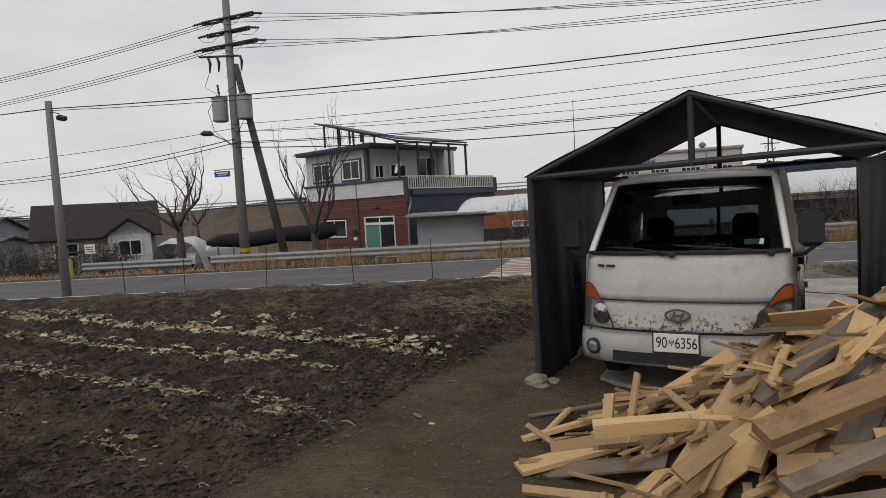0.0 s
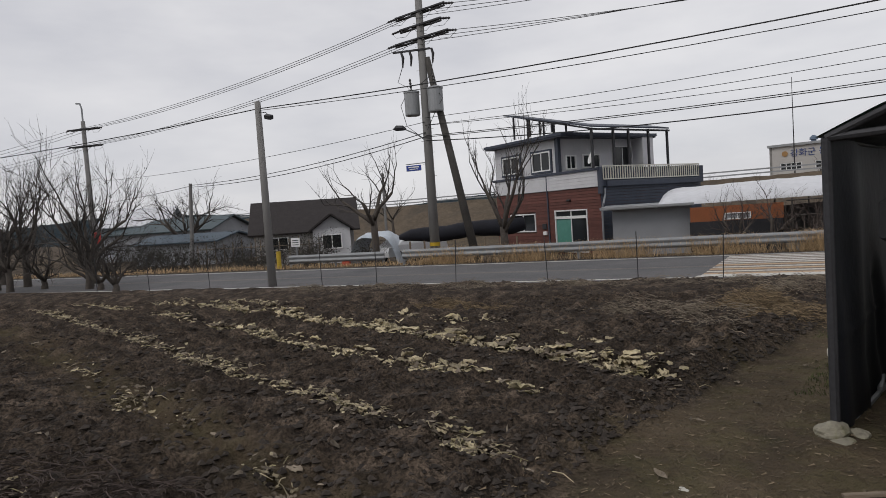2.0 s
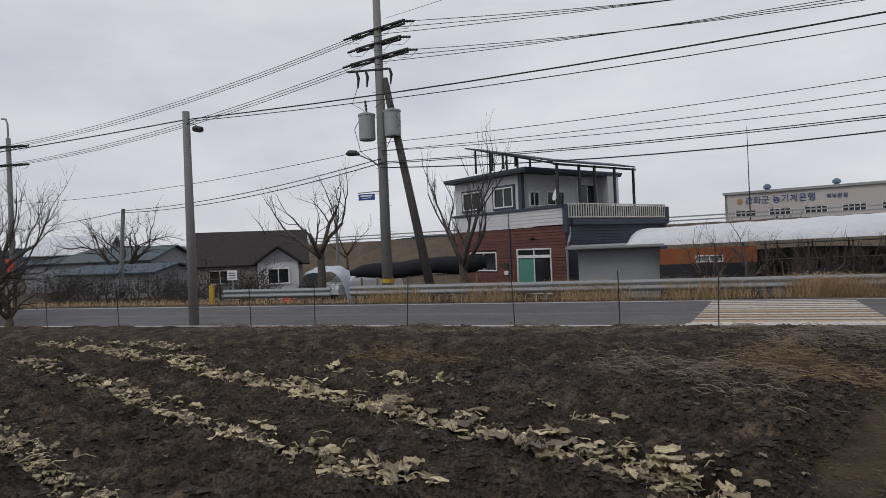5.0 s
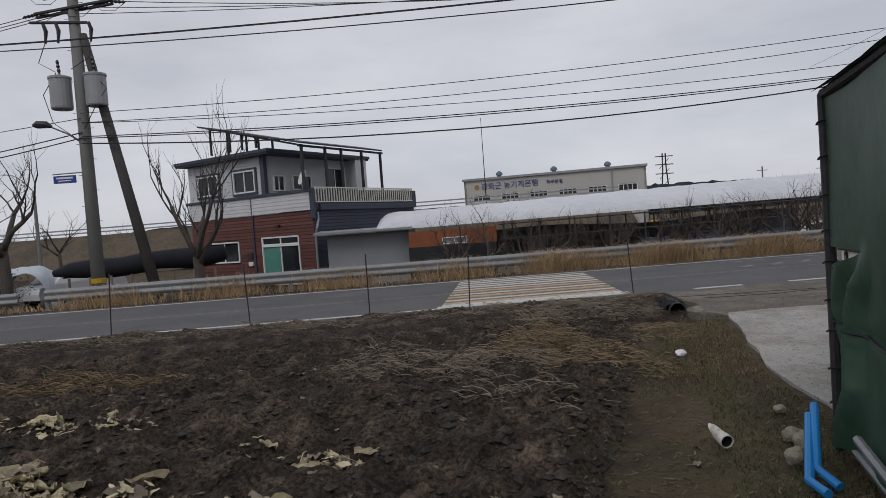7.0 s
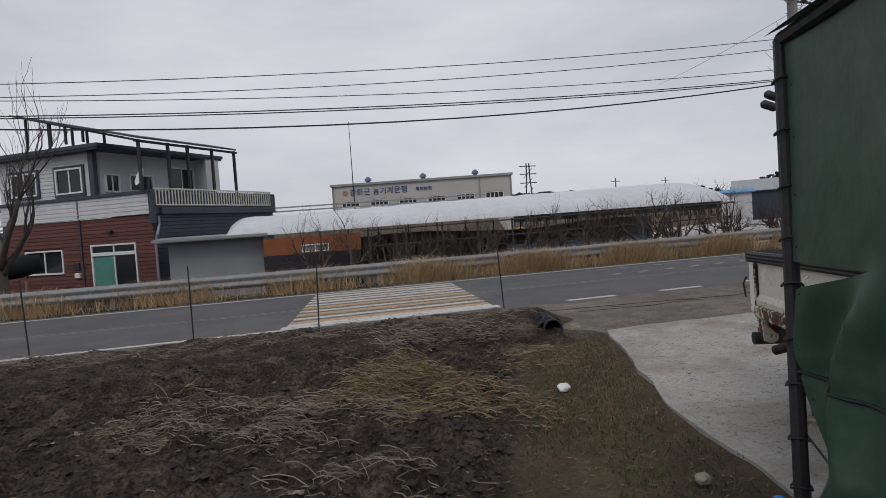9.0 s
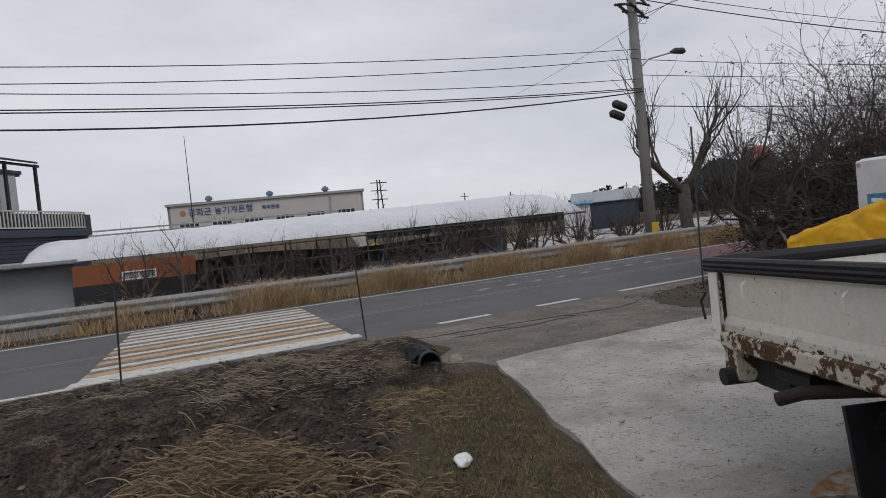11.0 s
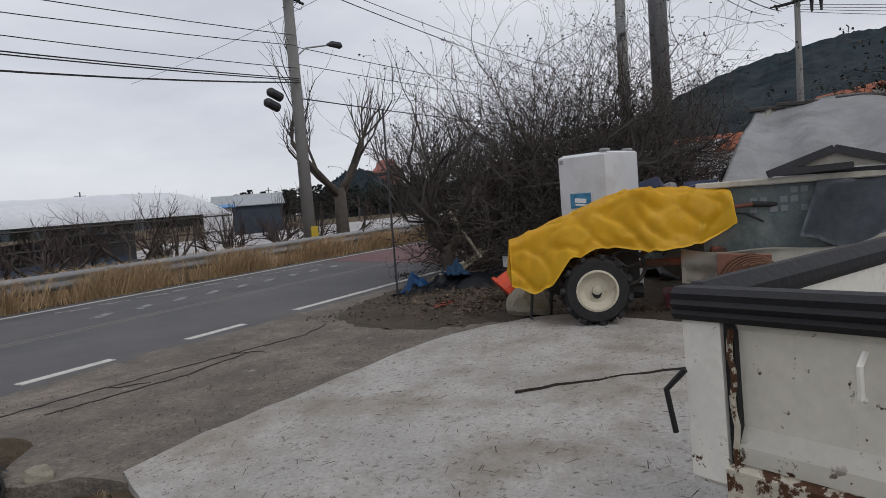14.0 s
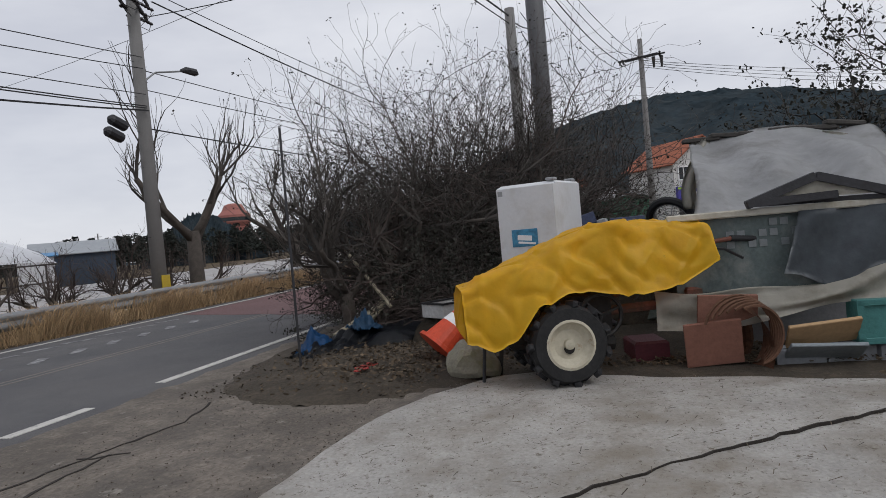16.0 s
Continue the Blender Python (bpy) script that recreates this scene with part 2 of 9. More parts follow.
def prism(bm, outline, z0, z1, m=None):
    """A flat outline pulled up from z0 to z1."""
    m = m if m is not None else Matrix()
    lo = [bm.verts.new(m @ Vector((x, y, z0))) for x, y in outline]
    hi = [bm.verts.new(m @ Vector((x, y, z1))) for x, y in outline]
    n = len(outline)
    for i in range(n):
        bm.faces.new((lo[i], lo[(i + 1) % n], hi[(i + 1) % n], hi[i]))
    bm.faces.new(lo[::-1])
    bm.faces.new(hi)


def B():
    return bmesh.new()


def rough_noise(x, y, seed=0):
    """Smooth random heights in -1..1 on arrays."""
    x, y = np.asarray(x, float), np.asarray(y, float)
    xi, yi = np.floor(x), np.floor(y)
    fx, fy = x - xi, y - yi
    fx, fy = fx * fx * (3 - 2 * fx), fy * fy * (3 - 2 * fy)

    def h(a, b):
        s = np.sin(a * 127.1 + b * 311.7 + seed * 74.7) * 43758.5453
        return (s - np.floor(s)) * 2 - 1
    return (h(xi, yi) * (1 - fx) + h(xi + 1, yi) * fx) * (1 - fy) + (h(xi, yi + 1) * (1 - fx) + h(xi + 1, yi + 1) * fx) * fy


def step(a, b, v):
    k = np.clip((np.asarray(v, float) - a) / (b - a), 0, 1)
    return k * k * (3 - 2 * k)

# ---- ground: one sheet out to the horizon, with the field's beds, the trodden path, the ditch and the bank ----
FURROWS = np.array([0.8, 2.1, 3.42, 4.58, 5.92, 7.12, 8.12, 9.1])
SLOPE = 0.48                                    # the beds run back by this for each metre across


def path_edge(y):
    return np.interp(y, [2.0, 3.85, 4.56, 5.7, 6.65, 7.5, 8.4, 9.0, 10.1, 10.8, 11.6, 12.4, 13.0], [-2.2, -1.05, -0.65, -0.3, 0.08, 0.38, 0.6, 0.88, 1.38, 1.68, 2.05, 2.38, 2.62])


def base_height(x, y):
    x, y = np.asarray(x, float), np.asarray(y, float)
    z = 0.19 * (1 - step(5.6, 9.4, y)) + 0.22 * (1 - step(-0.5, 2.8, y))
    z = z - 0.75 * step(23.0, 26.0, y)
    return z


def ground_height(x, y):
    x, y = np.asarray(x, float), np.asarray(y, float)
    z = base_height(x, y)
    field = step(0.0, 0.35, path_edge(y) - x) * step(-40, -30, x)
    c = y + SLOPE * x
    i = np.clip(np.searchsorted(FURROWS, c) - 1, 0, len(FURROWS) - 2)
    f = np.clip((c - FURROWS[i]) / (FURROWS[i + 1] - FURROWS[i]), 0, 1)
    level = np.maximum(0.0, 0.17 * (1 - step(9.8, 12.8, y)) - z)
    beds = 0.12 * np.abs(np.sin(np.pi * f)) ** 0.45 * (c < 9.1) + level
    beds = beds * (1 - step(12.4, 13.4, y))
    ditch = -0.24 * np.exp(-((y - 13.75 - 0.12 * np.sin(x * 0.7)) / 0.32) ** 2) * (1 - step(2.2, 3.0, x))
    berm = 0.06 * step(14.1, 14.9, y) * (1 - step(15.75, 16.05, y)) * (1 - step(3.2, 3.9, x))
    clods = 0.05 * rough_noise(x * 1.7, y * 1.9, 1) + 0.125 * np.abs(rough_noise(x * 4.3, y * 4.6, 2)) + 0.11 * np.abs(rough_noise(x * 9.1, y * 10.3, 3)) + 0.055 * np.abs(rough_noise(x * 17, y * 19, 4)) - 0.085
    near = 1 - step(16.0, 16.1, y)
    clods = clods * (1 - 0.7 * step(13.6, 14.4, y))
    z = z + field * near * (beds + clods * 0.8) + near * (ditch + berm * (1 + 0.8 * rough_noise(x * 3, y * 3, 5)))
    bare = (1 - field) * near * (0.02 * rough_noise(x * 1.3, y * 1.3, 6) + 0.012 * rough_noise(x * 5, y * 5, 7))
    far = step(23.0, 24.5, y) * 0.06 * rough_noise(x * 0.5, y * 0.5, 8)
    under = -0.05 * step(16.05, 16.12, y) * (1 - step(21.9, 22.0, y))
    pit = -0.26 * np.exp(-(((x - 3.2) / 0.36) ** 2 + ((y - 13.5) / 0.38) ** 2)) * near
    pipe_bank = pit + 0.17 * np.exp(-(((x - 3.42) / 0.6) ** 2 + ((y - 14.6) / 0.5) ** 2)) * near
    sunk = -0.07 * step(3.4, 3.8, x) * step(13.2, 13.6, y) * (1 - step(12.8, 13.2, x)) * near
    return z + bare + far + under + pipe_bank + sunk


def lines(*spans):
    out = [spans[0][0]]
    for a, b, d in spans:
        n = max(1, int(round((b - a) / d)))
        out += [a + (b - a) * k / n for k in range(1, n + 1)]
    return np.array(out)


gx = lines((-900, -120, 130), (-120, -40, 16), (-40, -17, 1.2), (-17, -9, 0.14), (-9, -5, 0.07), (-5, 3.2, 0.045), (3.2, 3.8, 0.08), (3.8, 11, 0.22), (11, 40, 1.4), (40, 120, 16), (120, 900, 130))
gy = lines((-300, -20, 70), (-20, 2.4, 1.2), (2.4, 9, 0.05), (9, 13.4, 0.065), (13.4, 16.12, 0.09), (16.12, 21.9, 0.9), (21.9, 27, 0.3), (27, 60, 2.2), (60, 160, 14), (160, 1100, 130))
GX, GY = np.meshgrid(gx, gy, indexing="ij")
GZ = ground_height(GX, GY)
nx, ny = len(gx), len(gy)
verts = np.stack([GX, GY, GZ], -1).reshape(-1, 3)
idx = np.arange(nx * ny).reshape(nx, ny)
quads = np.stack([idx[:-1, :-1], idx[1:, :-1], idx[1:, 1:], idx[:-1, 1:]], -1).reshape(-1, 4)
gme = bpy.data.meshes.new("ground")
gme.from_pydata(verts.tolist(), [], quads.tolist())
for q in gme.polygons:
    q.use_smooth = True
trod = 1 - step(-0.15, 0.3, path_edge(GY) - GX + 0.18 * rough_noise(GX * 2.5, GY * 2.5, 11))
trod = trod * step(2.0, 3.0, GY)
cc = GY + SLOPE * GX
trod = np.maximum(trod, 0.75 * np.exp(-((cc - 3.42 + 0.12 * rough_noise(GX * 1.5, GY * 1.5, 12)) / 0.26) ** 2) * (GY < 9))
trod = trod * (1 - step(13.3, 13.8, GY) * (1 - step(3.4, 4.0, GX)))
layer = gme.attributes.new("trodden", "FLOAT", "POINT")
layer.data.foreach_set("value", trod.reshape(-1).astype(np.float32))
grass = step(22.0, 22.6, GY) * np.clip(0.55 + 0.5 * rough_noise(GX * 0.4, GY * 0.4, 15), 0, 1)
layer = gme.attributes.new("dry_grass", "FLOAT", "POINT")
layer.data.foreach_set("value", grass.reshape(-1).astype(np.float32))
ground = tagged(new("ground", gme), "dark tilled winter soil with a trodden earth path", "ground", kind="structure")


def ground_material():
    m = bpy.data.materials.new("earth")
    m.use_nodes = True
    n, l = m.node_tree.nodes, m.node_tree.links
    bsdf = n["Principled BSDF"]
    bsdf.inputs["Roughness"].default_value, bsdf.inputs["Specular IOR Level"].default_value = 0.97, 0.2
    tc = n.new("ShaderNodeTexCoord")

    def noise_tex(scale, detail=7.0, rough=0.65):
        q = n.new("ShaderNodeTexNoise")
        q.inputs["Scale"].default_value, q.inputs["Detail"].default_value, q.inputs["Roughness"].default_value = scale, detail, rough
        l.new(tc.outputs["Object"], q.inputs["Vector"])
        return q.outputs["Fac"]

    def ramp(fac, *stops):
        r = n.new("ShaderNodeValToRGB")
        while len(r.color_ramp.elements) < len(stops):
            r.color_ramp.elements.new(0.5)
        for e, (p, c) in zip(r.color_ramp.elements, stops):
            e.position, e.color = p, (*c, 1)
        l.new(fac, r.inputs["Fac"])
        return r.outputs["Color"]

    def mix(fac, a, b):
        q = n.new("ShaderNodeMix")
        q.data_type = "RGBA"
        l.new(fac, q.inputs["Factor"])
        l.new(a, q.inputs["A"])
        l.new(b, q.inputs["B"])
        return q.outputs["Result"]

    def attr(name):
        q = n.new("ShaderNodeAttribute")
        q.attribute_name = name
        return q.outputs["Fac"]

    # soil tones; the darkest stop is deepened to paint in shade between clods
    soil = ramp(noise_tex(3.5), (0.3, (0.023, 0.018, 0.0145)), (0.5, (0.074, 0.057, 0.044)), (0.68, (0.178, 0.138, 0.106)))
    crumbs = ramp(noise_tex(38, 4), (0.40, (0.22, 0.22, 0.22)), (0.58, (1.3, 1.26, 1.22)))
    mul = n.new("ShaderNodeMix")
    mul.data_type, mul.blend_type = "RGBA", "MULTIPLY"
    mul.inputs["Factor"].default_value = 0.8
    l.new(soil, mul.inputs["A"])
    l.new(crumbs, mul.inputs["B"])
    dirt = ramp(noise_tex(1.6), (0.32, (0.072, 0.053, 0.034)), (0.5, (0.155, 0.115, 0.07)), (0.68, (0.22, 0.165, 0.105)))
    moss = ramp(noise_tex(2.3, 8), (0.47, (0.066, 0.052, 0.038)), (0.6, (0.07, 0.072, 0.032)))
    half = n.new("ShaderNodeMix")
    half.data_type = "RGBA"
    half.inputs["Factor"].default_value = 0.45
    l.new(dirt, half.inputs["A"])
    l.new(moss, half.inputs["B"])
    dry = ramp(noise_tex(1.1), (0.35, (0.055, 0.043, 0.032)), (0.6, (0.14, 0.105, 0.065)))
    col = mix(attr("dry_grass"), mix(attr("trodden"), mul.outputs["Result"], half.outputs["Result"]), dry)
    l.new(col, bsdf.inputs["Base Color"])
    b1, b2 = n.new("ShaderNodeBump"), n.new("ShaderNodeBump")
    b1.inputs["Strength"].default_value, b1.inputs["Distance"].default_value = 1.0, 0.12
    b2.inputs["Strength"].default_value, b2.inputs["Distance"].default_value = 0.7, 0.012
    l.new(noise_tex(14, 5), b1.inputs["Height"])
    l.new(noise_tex(70, 4), b2.inputs["Height"])
    l.new(b1.outputs["Normal"], b2.inputs["Normal"])
    l.new(b2.outputs["Normal"], bsdf.inputs["Normal"])
    return m


gme.materials.append(ground_material())


def flat_piece(name, outline, z, thick, material, label, category, fray=0.0, seg=0.35, seed=3):
    """A paved sheet with an uneven rim."""
    pts = []
    rng = random.Random(seed)
    for (x0, y0), (x1, y1) in zip(outline, outline[1:] + outline[:1]):
        n = max(1, int(math.hypot(x1 - x0, y1 - y0) / seg)) if fray else 1
        for k in range(n):
            f = k / n
            pts.append((x0 + (x1 - x0) * f + rng.uniform(-fray, fray), y0 + (y1 - y0) * f + rng.uniform(-fray, fray)))
    bm = B()
    prism(bm, pts, z - thick, z)
    return tagged(part(name, bm, material), label, category, kind="structure")


road = flat_piece("road", [(-300, 16.02), (300, 16.02), (300, 21.95), (-300, 21.95)], 0.0, 0.3, M["road"], "grey worn asphalt two-lane country road", "road")
bm = B()
for x0, x1, y, w in ((-300, 0.1, 16.36, 0.12), (8.35, 300, 16.34, 0.12), (4.75, 5.65, 16.31, 0.12), (6.55, 7.4, 16.31, 0.12), (-300, 300, 21.55, 0.1)):
    n = max(1, int((x1 - x0) / 6)) if x1 - x0 < 60 else 1
    box(bm, ((x0 + x1) / 2, y, 0.002), (x1 - x0, w, 0.008))
tagged(part("road_line", bm, M["whitepaint"]), "white painted edge lines on the asphalt", "road marking", kind="structure")
bm = B()
for y, w in ((18.62, 0.05), (18.78, 0.05)):
    box(bm, (0, y, 0.0005), (500, w, 0.006))
tagged(part("centre_line", bm, M["tracks"]), "faded thin centre line on the road", "road marking", kind="structure")
flat_piece("road_red", [(13.5, 16.5), (300, 16.5), (300, 21.4), (15.0, 21.4)], 0.004, 0.02, M["redroad"], "faded red asphalt stretch of road", "road", 0.05)
# the crossing: a pale raised table with white and ochre stripes
crossing = thing("crosswalk", "worn white and ochre striped crosswalk table", "crosswalk", kind="structure")
bm = B()
prism(bm, [(0.1, 16.38), (3.5, 16.38), (4.12, 21.35), (0.95, 21.5)], -0.02, 0.006)
part("base_paint", bm, overlay(mat("worn_table", (0.17, 0.13, 0.1), 0.85, var=0.2, scale=3, bscale=60), (0.34, 0.32, 0.29), 5, 0.54, 0.64), crossing)
for k in range(11):
    f0, f1 = (k + 0.02) / 11, (k + (0.55 if k % 2 else 0.42)) / 11
    if k == 0:
        f0, f1 = 0.0, 0.09
    bm = B()
    pts = [(0.1 + 0.85 * f0, 16.38 + 5.1 * f0), (3.5 + 0.62 * f0, 16.38 + 4.97 * f0), (3.5 + 0.62 * f1, 16.38 + 4.97 * f1), (0.1 + 0.85 * f1, 16.38 + 5.1 * f1)]
    prism(bm, pts, 0.0, 0.0105)
    part("stripe", bm, M["yellowpaint"] if k in (1, 3, 5) else M["whitepaint"], crossing)
bm = B()
prism(bm, [(0.02, 16.36), (3.58, 16.36), (3.62, 16.62), (0.08, 16.62)], 0.0, 0.012)
part("stripe", bm, M["whitepaint"], crossing)
# arrows and hatching beyond the crossing
bm = B()
for k in range(9):
    box(bm, (7.6 + k * 0.75, 19.6 + 0.05 * k, 0.002), (0.5, 0.16, 0.008), pose(0, 0, 0, 0, 0, 32))
    box(bm, (7.9 + k * 0.75, 20.9, 0.002), (0.55, 0.12, 0.008), pose(0, 0, 0, 0, 0, -20))
tagged(part("hatching", bm, overlay(mat("faded_paint", (0.3, 0.3, 0.3), 0.8, var=0.2, scale=5), (0.11, 0.11, 0.12), 6, 0.42, 0.56)), "faded white hatching on the asphalt", "road marking", kind="structure")
apron = flat_piece("apron", [(3.3, 14.6), (3.75, 13.2), (8.9, 12.9), (11.5, 14.8), (13, 15.9), (13, 16.05), (3.0, 16.05)], 0.012, 0.15, M["apron"], "dusty broken tarmac apron beside the road", "pavement", 0.09, 0.2)
SLAB = [(2.45, 9.3), (2.52, 9.85), (2.66, 10.4), (2.98, 11.25), (3.4, 12.25), (3.8, 13.35), (4.4, 13.42), (5.6, 13.36), (6.8, 13.32), (7.6, 13.05), (8.2, 12.6), (8.35, 12.2), (8.12, 11.4), (8.0, 10.7), (7.9, 10.0), (7.75, 9.3), (7.6, 8.6), (7.2, 4.0), (4.3, 3.4), (1.9, 5.6), (1.55, 6.2), (1.9, 7.6)]


def slab_mesh():
    bm = B()
    prism(bm, SLAB, -0.2, 0.03)
    bmesh.ops.triangulate(bm, faces=[f for f in bm.faces if len(f.verts) > 4])
    bmesh.ops.subdivide_edges(bm, edges=[e for e in bm.edges if e.calc_length() > 0.7], cuts=4, use_grid_fill=True)
    for v in bm.verts:
        if v.co.z > -0.1:
            v.co.z += 0.012 * noise.noise(v.co * 1.2) + float(base_height(v.co.x, v.co.y)) * 0.94
        v.co.x += 0.045 * noise.noise(v.co * 2.3 + Vector((0, 0, 7)))
        v.co.y += 0.045 * noise.noise(v.co * 2.3 + Vector((0, 9, 0)))
    return bm


slab = tagged(part("slab", slab_mesh(), M["slab"], smooth=False), "pale weathered concrete yard slab with grit", "pavement", kind="structure")


def crack(name, pts, w, z, label, mtl):
    bm = B()
    rng = random.Random(len(pts))
    side = []
    for (x0, y0), (x1, y1) in zip(pts, pts[1:]):
        n = max(2, int(math.hypot(x1 - x0, y1 - y0) / 0.09))
        side += [(x0 + (x1 - x0) * k / n + rng.uniform(-.018, .018), y0 + (y1 - y0) * k / n + rng.uniform(-.018, .018)) for k in range(n)]
    dx, dy = pts[-1][0] - pts[0][0], pts[-1][1] - pts[0][1]
    d = math.hypot(dx, dy)
    nx_, ny_ = -dy / d, dx / d
    ws = [w * rng.uniform(0.35, 1.2) for _ in side]
    prism(bm, [(x + nx_ * q, y + ny_ * q) for (x, y), q in zip(side, ws)] + [(x - nx_ * q, y - ny_ * q) for (x, y), q in list(zip(side, ws))[::-1]], z - 0.02, z)
    return tagged(part(name, bm, mtl), label, "crack", kind="structure")


M["crackfill"] = mat("dirt_filled_crack", (0.035, 0.03, 0.026), 0.98, var=0.3, scale=9)
crack("slab_joint", [(5.63, 11.88), (6.15, 11.28), (6.57, 10.75), (7.35, 9.68)], 0.005, 0.047, "dirt-filled joint across the concrete slab", M["crackfill"])
for k, pts in enumerate(([(3.2, 15.75), (4.05, 15.35), (5.6, 15.15), (6.95, 14.9), (7.6, 15.1)], [(4.3, 15.0), (5.4, 14.85), (6.3, 14.95)], [(4.9, 15.2), (5.2, 14.9)], [(6.1, 15.1), (6.3, 14.7)])):
    crack("tarmac_crack", pts, 0.012, 0.017, "dark open crack in the broken tarmac", M["crackfill"])


def mound(name, outline_c, radii, h, material, label, seed, z0=0.0, amp=0.35):
    bm = B()
    cx, cy = outline_c
    n = 26
    for i in range(n + 1):
        for j in range(n + 1):
            u, v = i / n * 2 - 1, j / n * 2 - 1
            r = math.hypot(u, v) * (1 + 0.18 * noise.noise(Vector((math.atan2(v, u) * 1.3, seed, 0))))
            z = h * max(0, 1 - r * r) * (1 + amp * noise.noise(Vector((u * 3, v * 3, seed)))) - 0.03 * (r > 1) + 0.012 * noise.noise(Vector((u * 12, v * 12, seed)))
            bm.verts.new((cx + u * radii[0], cy + v * radii[1], z0 + z + 0.008))
    bm.verts.ensure_lookup_table()
    for i in range(n):
        for j in range(n):
            a = i * (n + 1) + j
            bm.faces.new([bm.verts[q] for q in (a, a + n + 1, a + n + 2, a + 1)])
    return tagged(part(name, bm, material, smooth=True), label, "ground", kind="structure")


M["darkdirt"] = overlay(mat("dark_yard_dirt", (0.078, 0.063, 0.046), 0.97, var=0.4, scale=3, bump=1.0, bscale=28), (0.045, 0.037, 0.028), 5, 0.45, 0.7)
mound("yard_dirt", (9.45, 14.1), (2.1, 1.6), 0.1, M["darkdirt"], "dark leaf-strewn earth mound beside the apron", 4, 0.02)
mound("yard_dirt", (10.55, 10.6), (2.55, 3.0), 0.07, M["darkdirt"], "dark leaf-strewn earth along the shed", 9, 0.02)
# far side: pale film-mulched field beyond the road
flat_piece("mulched_field", [(21, 29), (140, 30), (160, 75), (40, 62), (22, 44)], -0.52, 0.1, mat("plastic_mulched_rows", (0.38, 0.38, 0.39), 0.5, var=0.25, scale=0.6, col2=(0.22, 0.19, 0.16), stretch=(0.15, 2.2, 1), bump=0.5, bscale=5), "pale film-mulched field rows", "field", 0.3, 2.0)

# ---- guardrail, poles and lines ----


def rail_profile(x0, x1, y, top, name, label):
    g = thing(name, label, "guardrail")
    prof = [(0.0, 0.0), (0.03, -0.03), (0.075, -0.05), (0.075, -0.1), (0.02, -0.15), (0.02, -0.17), (0.075, -0.22), (0.075, -0.27), (0.03, -0.3), (0.0, -0.33)]
    n = max(1, int((x1 - x0) / 4))
    for k in range(n):
        a, b = x0 + (x1 - x0) * k / n, x0 + (x1 - x0) * (k + 1) / n
        bm = B()
        za, zb = top(a), top(b)
        lo = [(a, y - 0.05 - p - 0.002 * (k % 2), za + q) for p, q in prof]
        hi = [(b + 0.12, y - 0.05 - p - 0.002 * (k % 2), zb + q) for p, q in prof]
        va, vb = [bm.verts.new(p) for p in lo], [bm.verts.new(p) for p in hi]
        va2, vb2 = [bm.verts.new((p[0], p[1] + 0.006, p[2])) for p in lo], [bm.verts.new((p[0], p[1] + 0.006, p[2])) for p in hi]
        for i in range(len(prof) - 1):
            bm.faces.new((va[i], va[i + 1], vb[i + 1], vb[i]))
            bm.faces.new((va2[i + 1], va2[i], vb2[i], vb2[i + 1]))
        part("beam", bm, M["galv"], g, smooth=True)
    for k in range(n * 2 + 1):
        x = x0 + (x1 - x0) * k / (n * 2)
        bm = B()
        tube(bm, [(x, y + 0.03, -0.5), (x, y + 0.03, top(x) - 0.02)], 0.06, 8)
        part("post", bm, M["galv"], g)
    return g


rail_profile(-9.9, 62, 22.4, lambda x: 0.56 + 0.1 * float(step(4, 24, x)), "guardrail", "galvanised steel guardrail along the far road edge")
rail_profile(-15.2, -11.0, 22.9, lambda x: 0.5, "guardrail", "short white galvanised guardrail by the driveway")


def crossarm(bm, c, half, yaw, w=0.07):
    box(bm, c, (2 * half, w, w), pose(0, 0, 0, 0, 0, yaw), 0.01)


def insulator(bm, p, q):
    p, q = Vector(p), Vector(q)
    pts = [p + (q - p) * (k / 8) for k in range(9)]
    tube(bm, pts, [0.02, 0.05, 0.03, 0.055, 0.03, 0.055, 0.03, 0.05, 0.02], 7)


def utility_pole(base, height, r0, r1, arms, label, yaw_arm=20):
    """arms: (height, half length). Returns the thing and the arms' end points."""
    p = thing("utility_pole", label, "utility pole", pose(*base))
    bm = B()
    tube(bm, [(0, 0, -0.8), (0, 0, height)], [r0, r1], 14)
    part("pole", bm, M["concpole"], p, smooth=True)
    ends = []
    a = radians(yaw_arm)
    for h, half in arms:
        bm = B()
        crossarm(bm, (0.06, -0.16, h), half, yaw_arm)
        part("crossarm", bm, M["steel"], p)
        bm = B()
        crossarm(bm, (-0.06, 0.16, h), half, yaw_arm)
        part("crossarm", bm, M["steel"], p)
        for s in (-0.92, 0.1, 0.92):
            e = (math.cos(a) * half * s, math.sin(a) * half * s, h + 0.03)
            bm = B()
            insulator(bm, e, (e[0] + 0.45, e[1] - 0.03, h - 0.03))
            part("insulator", bm, M["porcelain"], p)
            bm = B()
            insulator(bm, e, (e[0] - 0.45, e[1] + 0.03, h - 0.03))
            part("insulator", bm, M["porcelain"], p)
            ends.append(Vector(base) + Vector(e))
            bm = B()
            tube(bm, [(e[0] - 0.42, e[1], h - 0.03), (e[0] - 0.2, e[1] - 0.1, h - 0.25), (e[0] + 0.2, e[1] - 0.1, h - 0.27), (e[0] + 0.42, e[1], h - 0.03)], 0.008, 4)
            part("jumper", bm, M["wire"], p)
    for z in np.arange(2.2, height - 1.5, 0.45):
        s = 1 if int(z / 0.45) % 2 else -1
        bm = B()
        tube(bm, [(s * 0.1, 0, z), (s * 0.27, 0, z)], 0.008, 4)
        part("step_bolt", bm, M["steel"], p)
    return p, ends


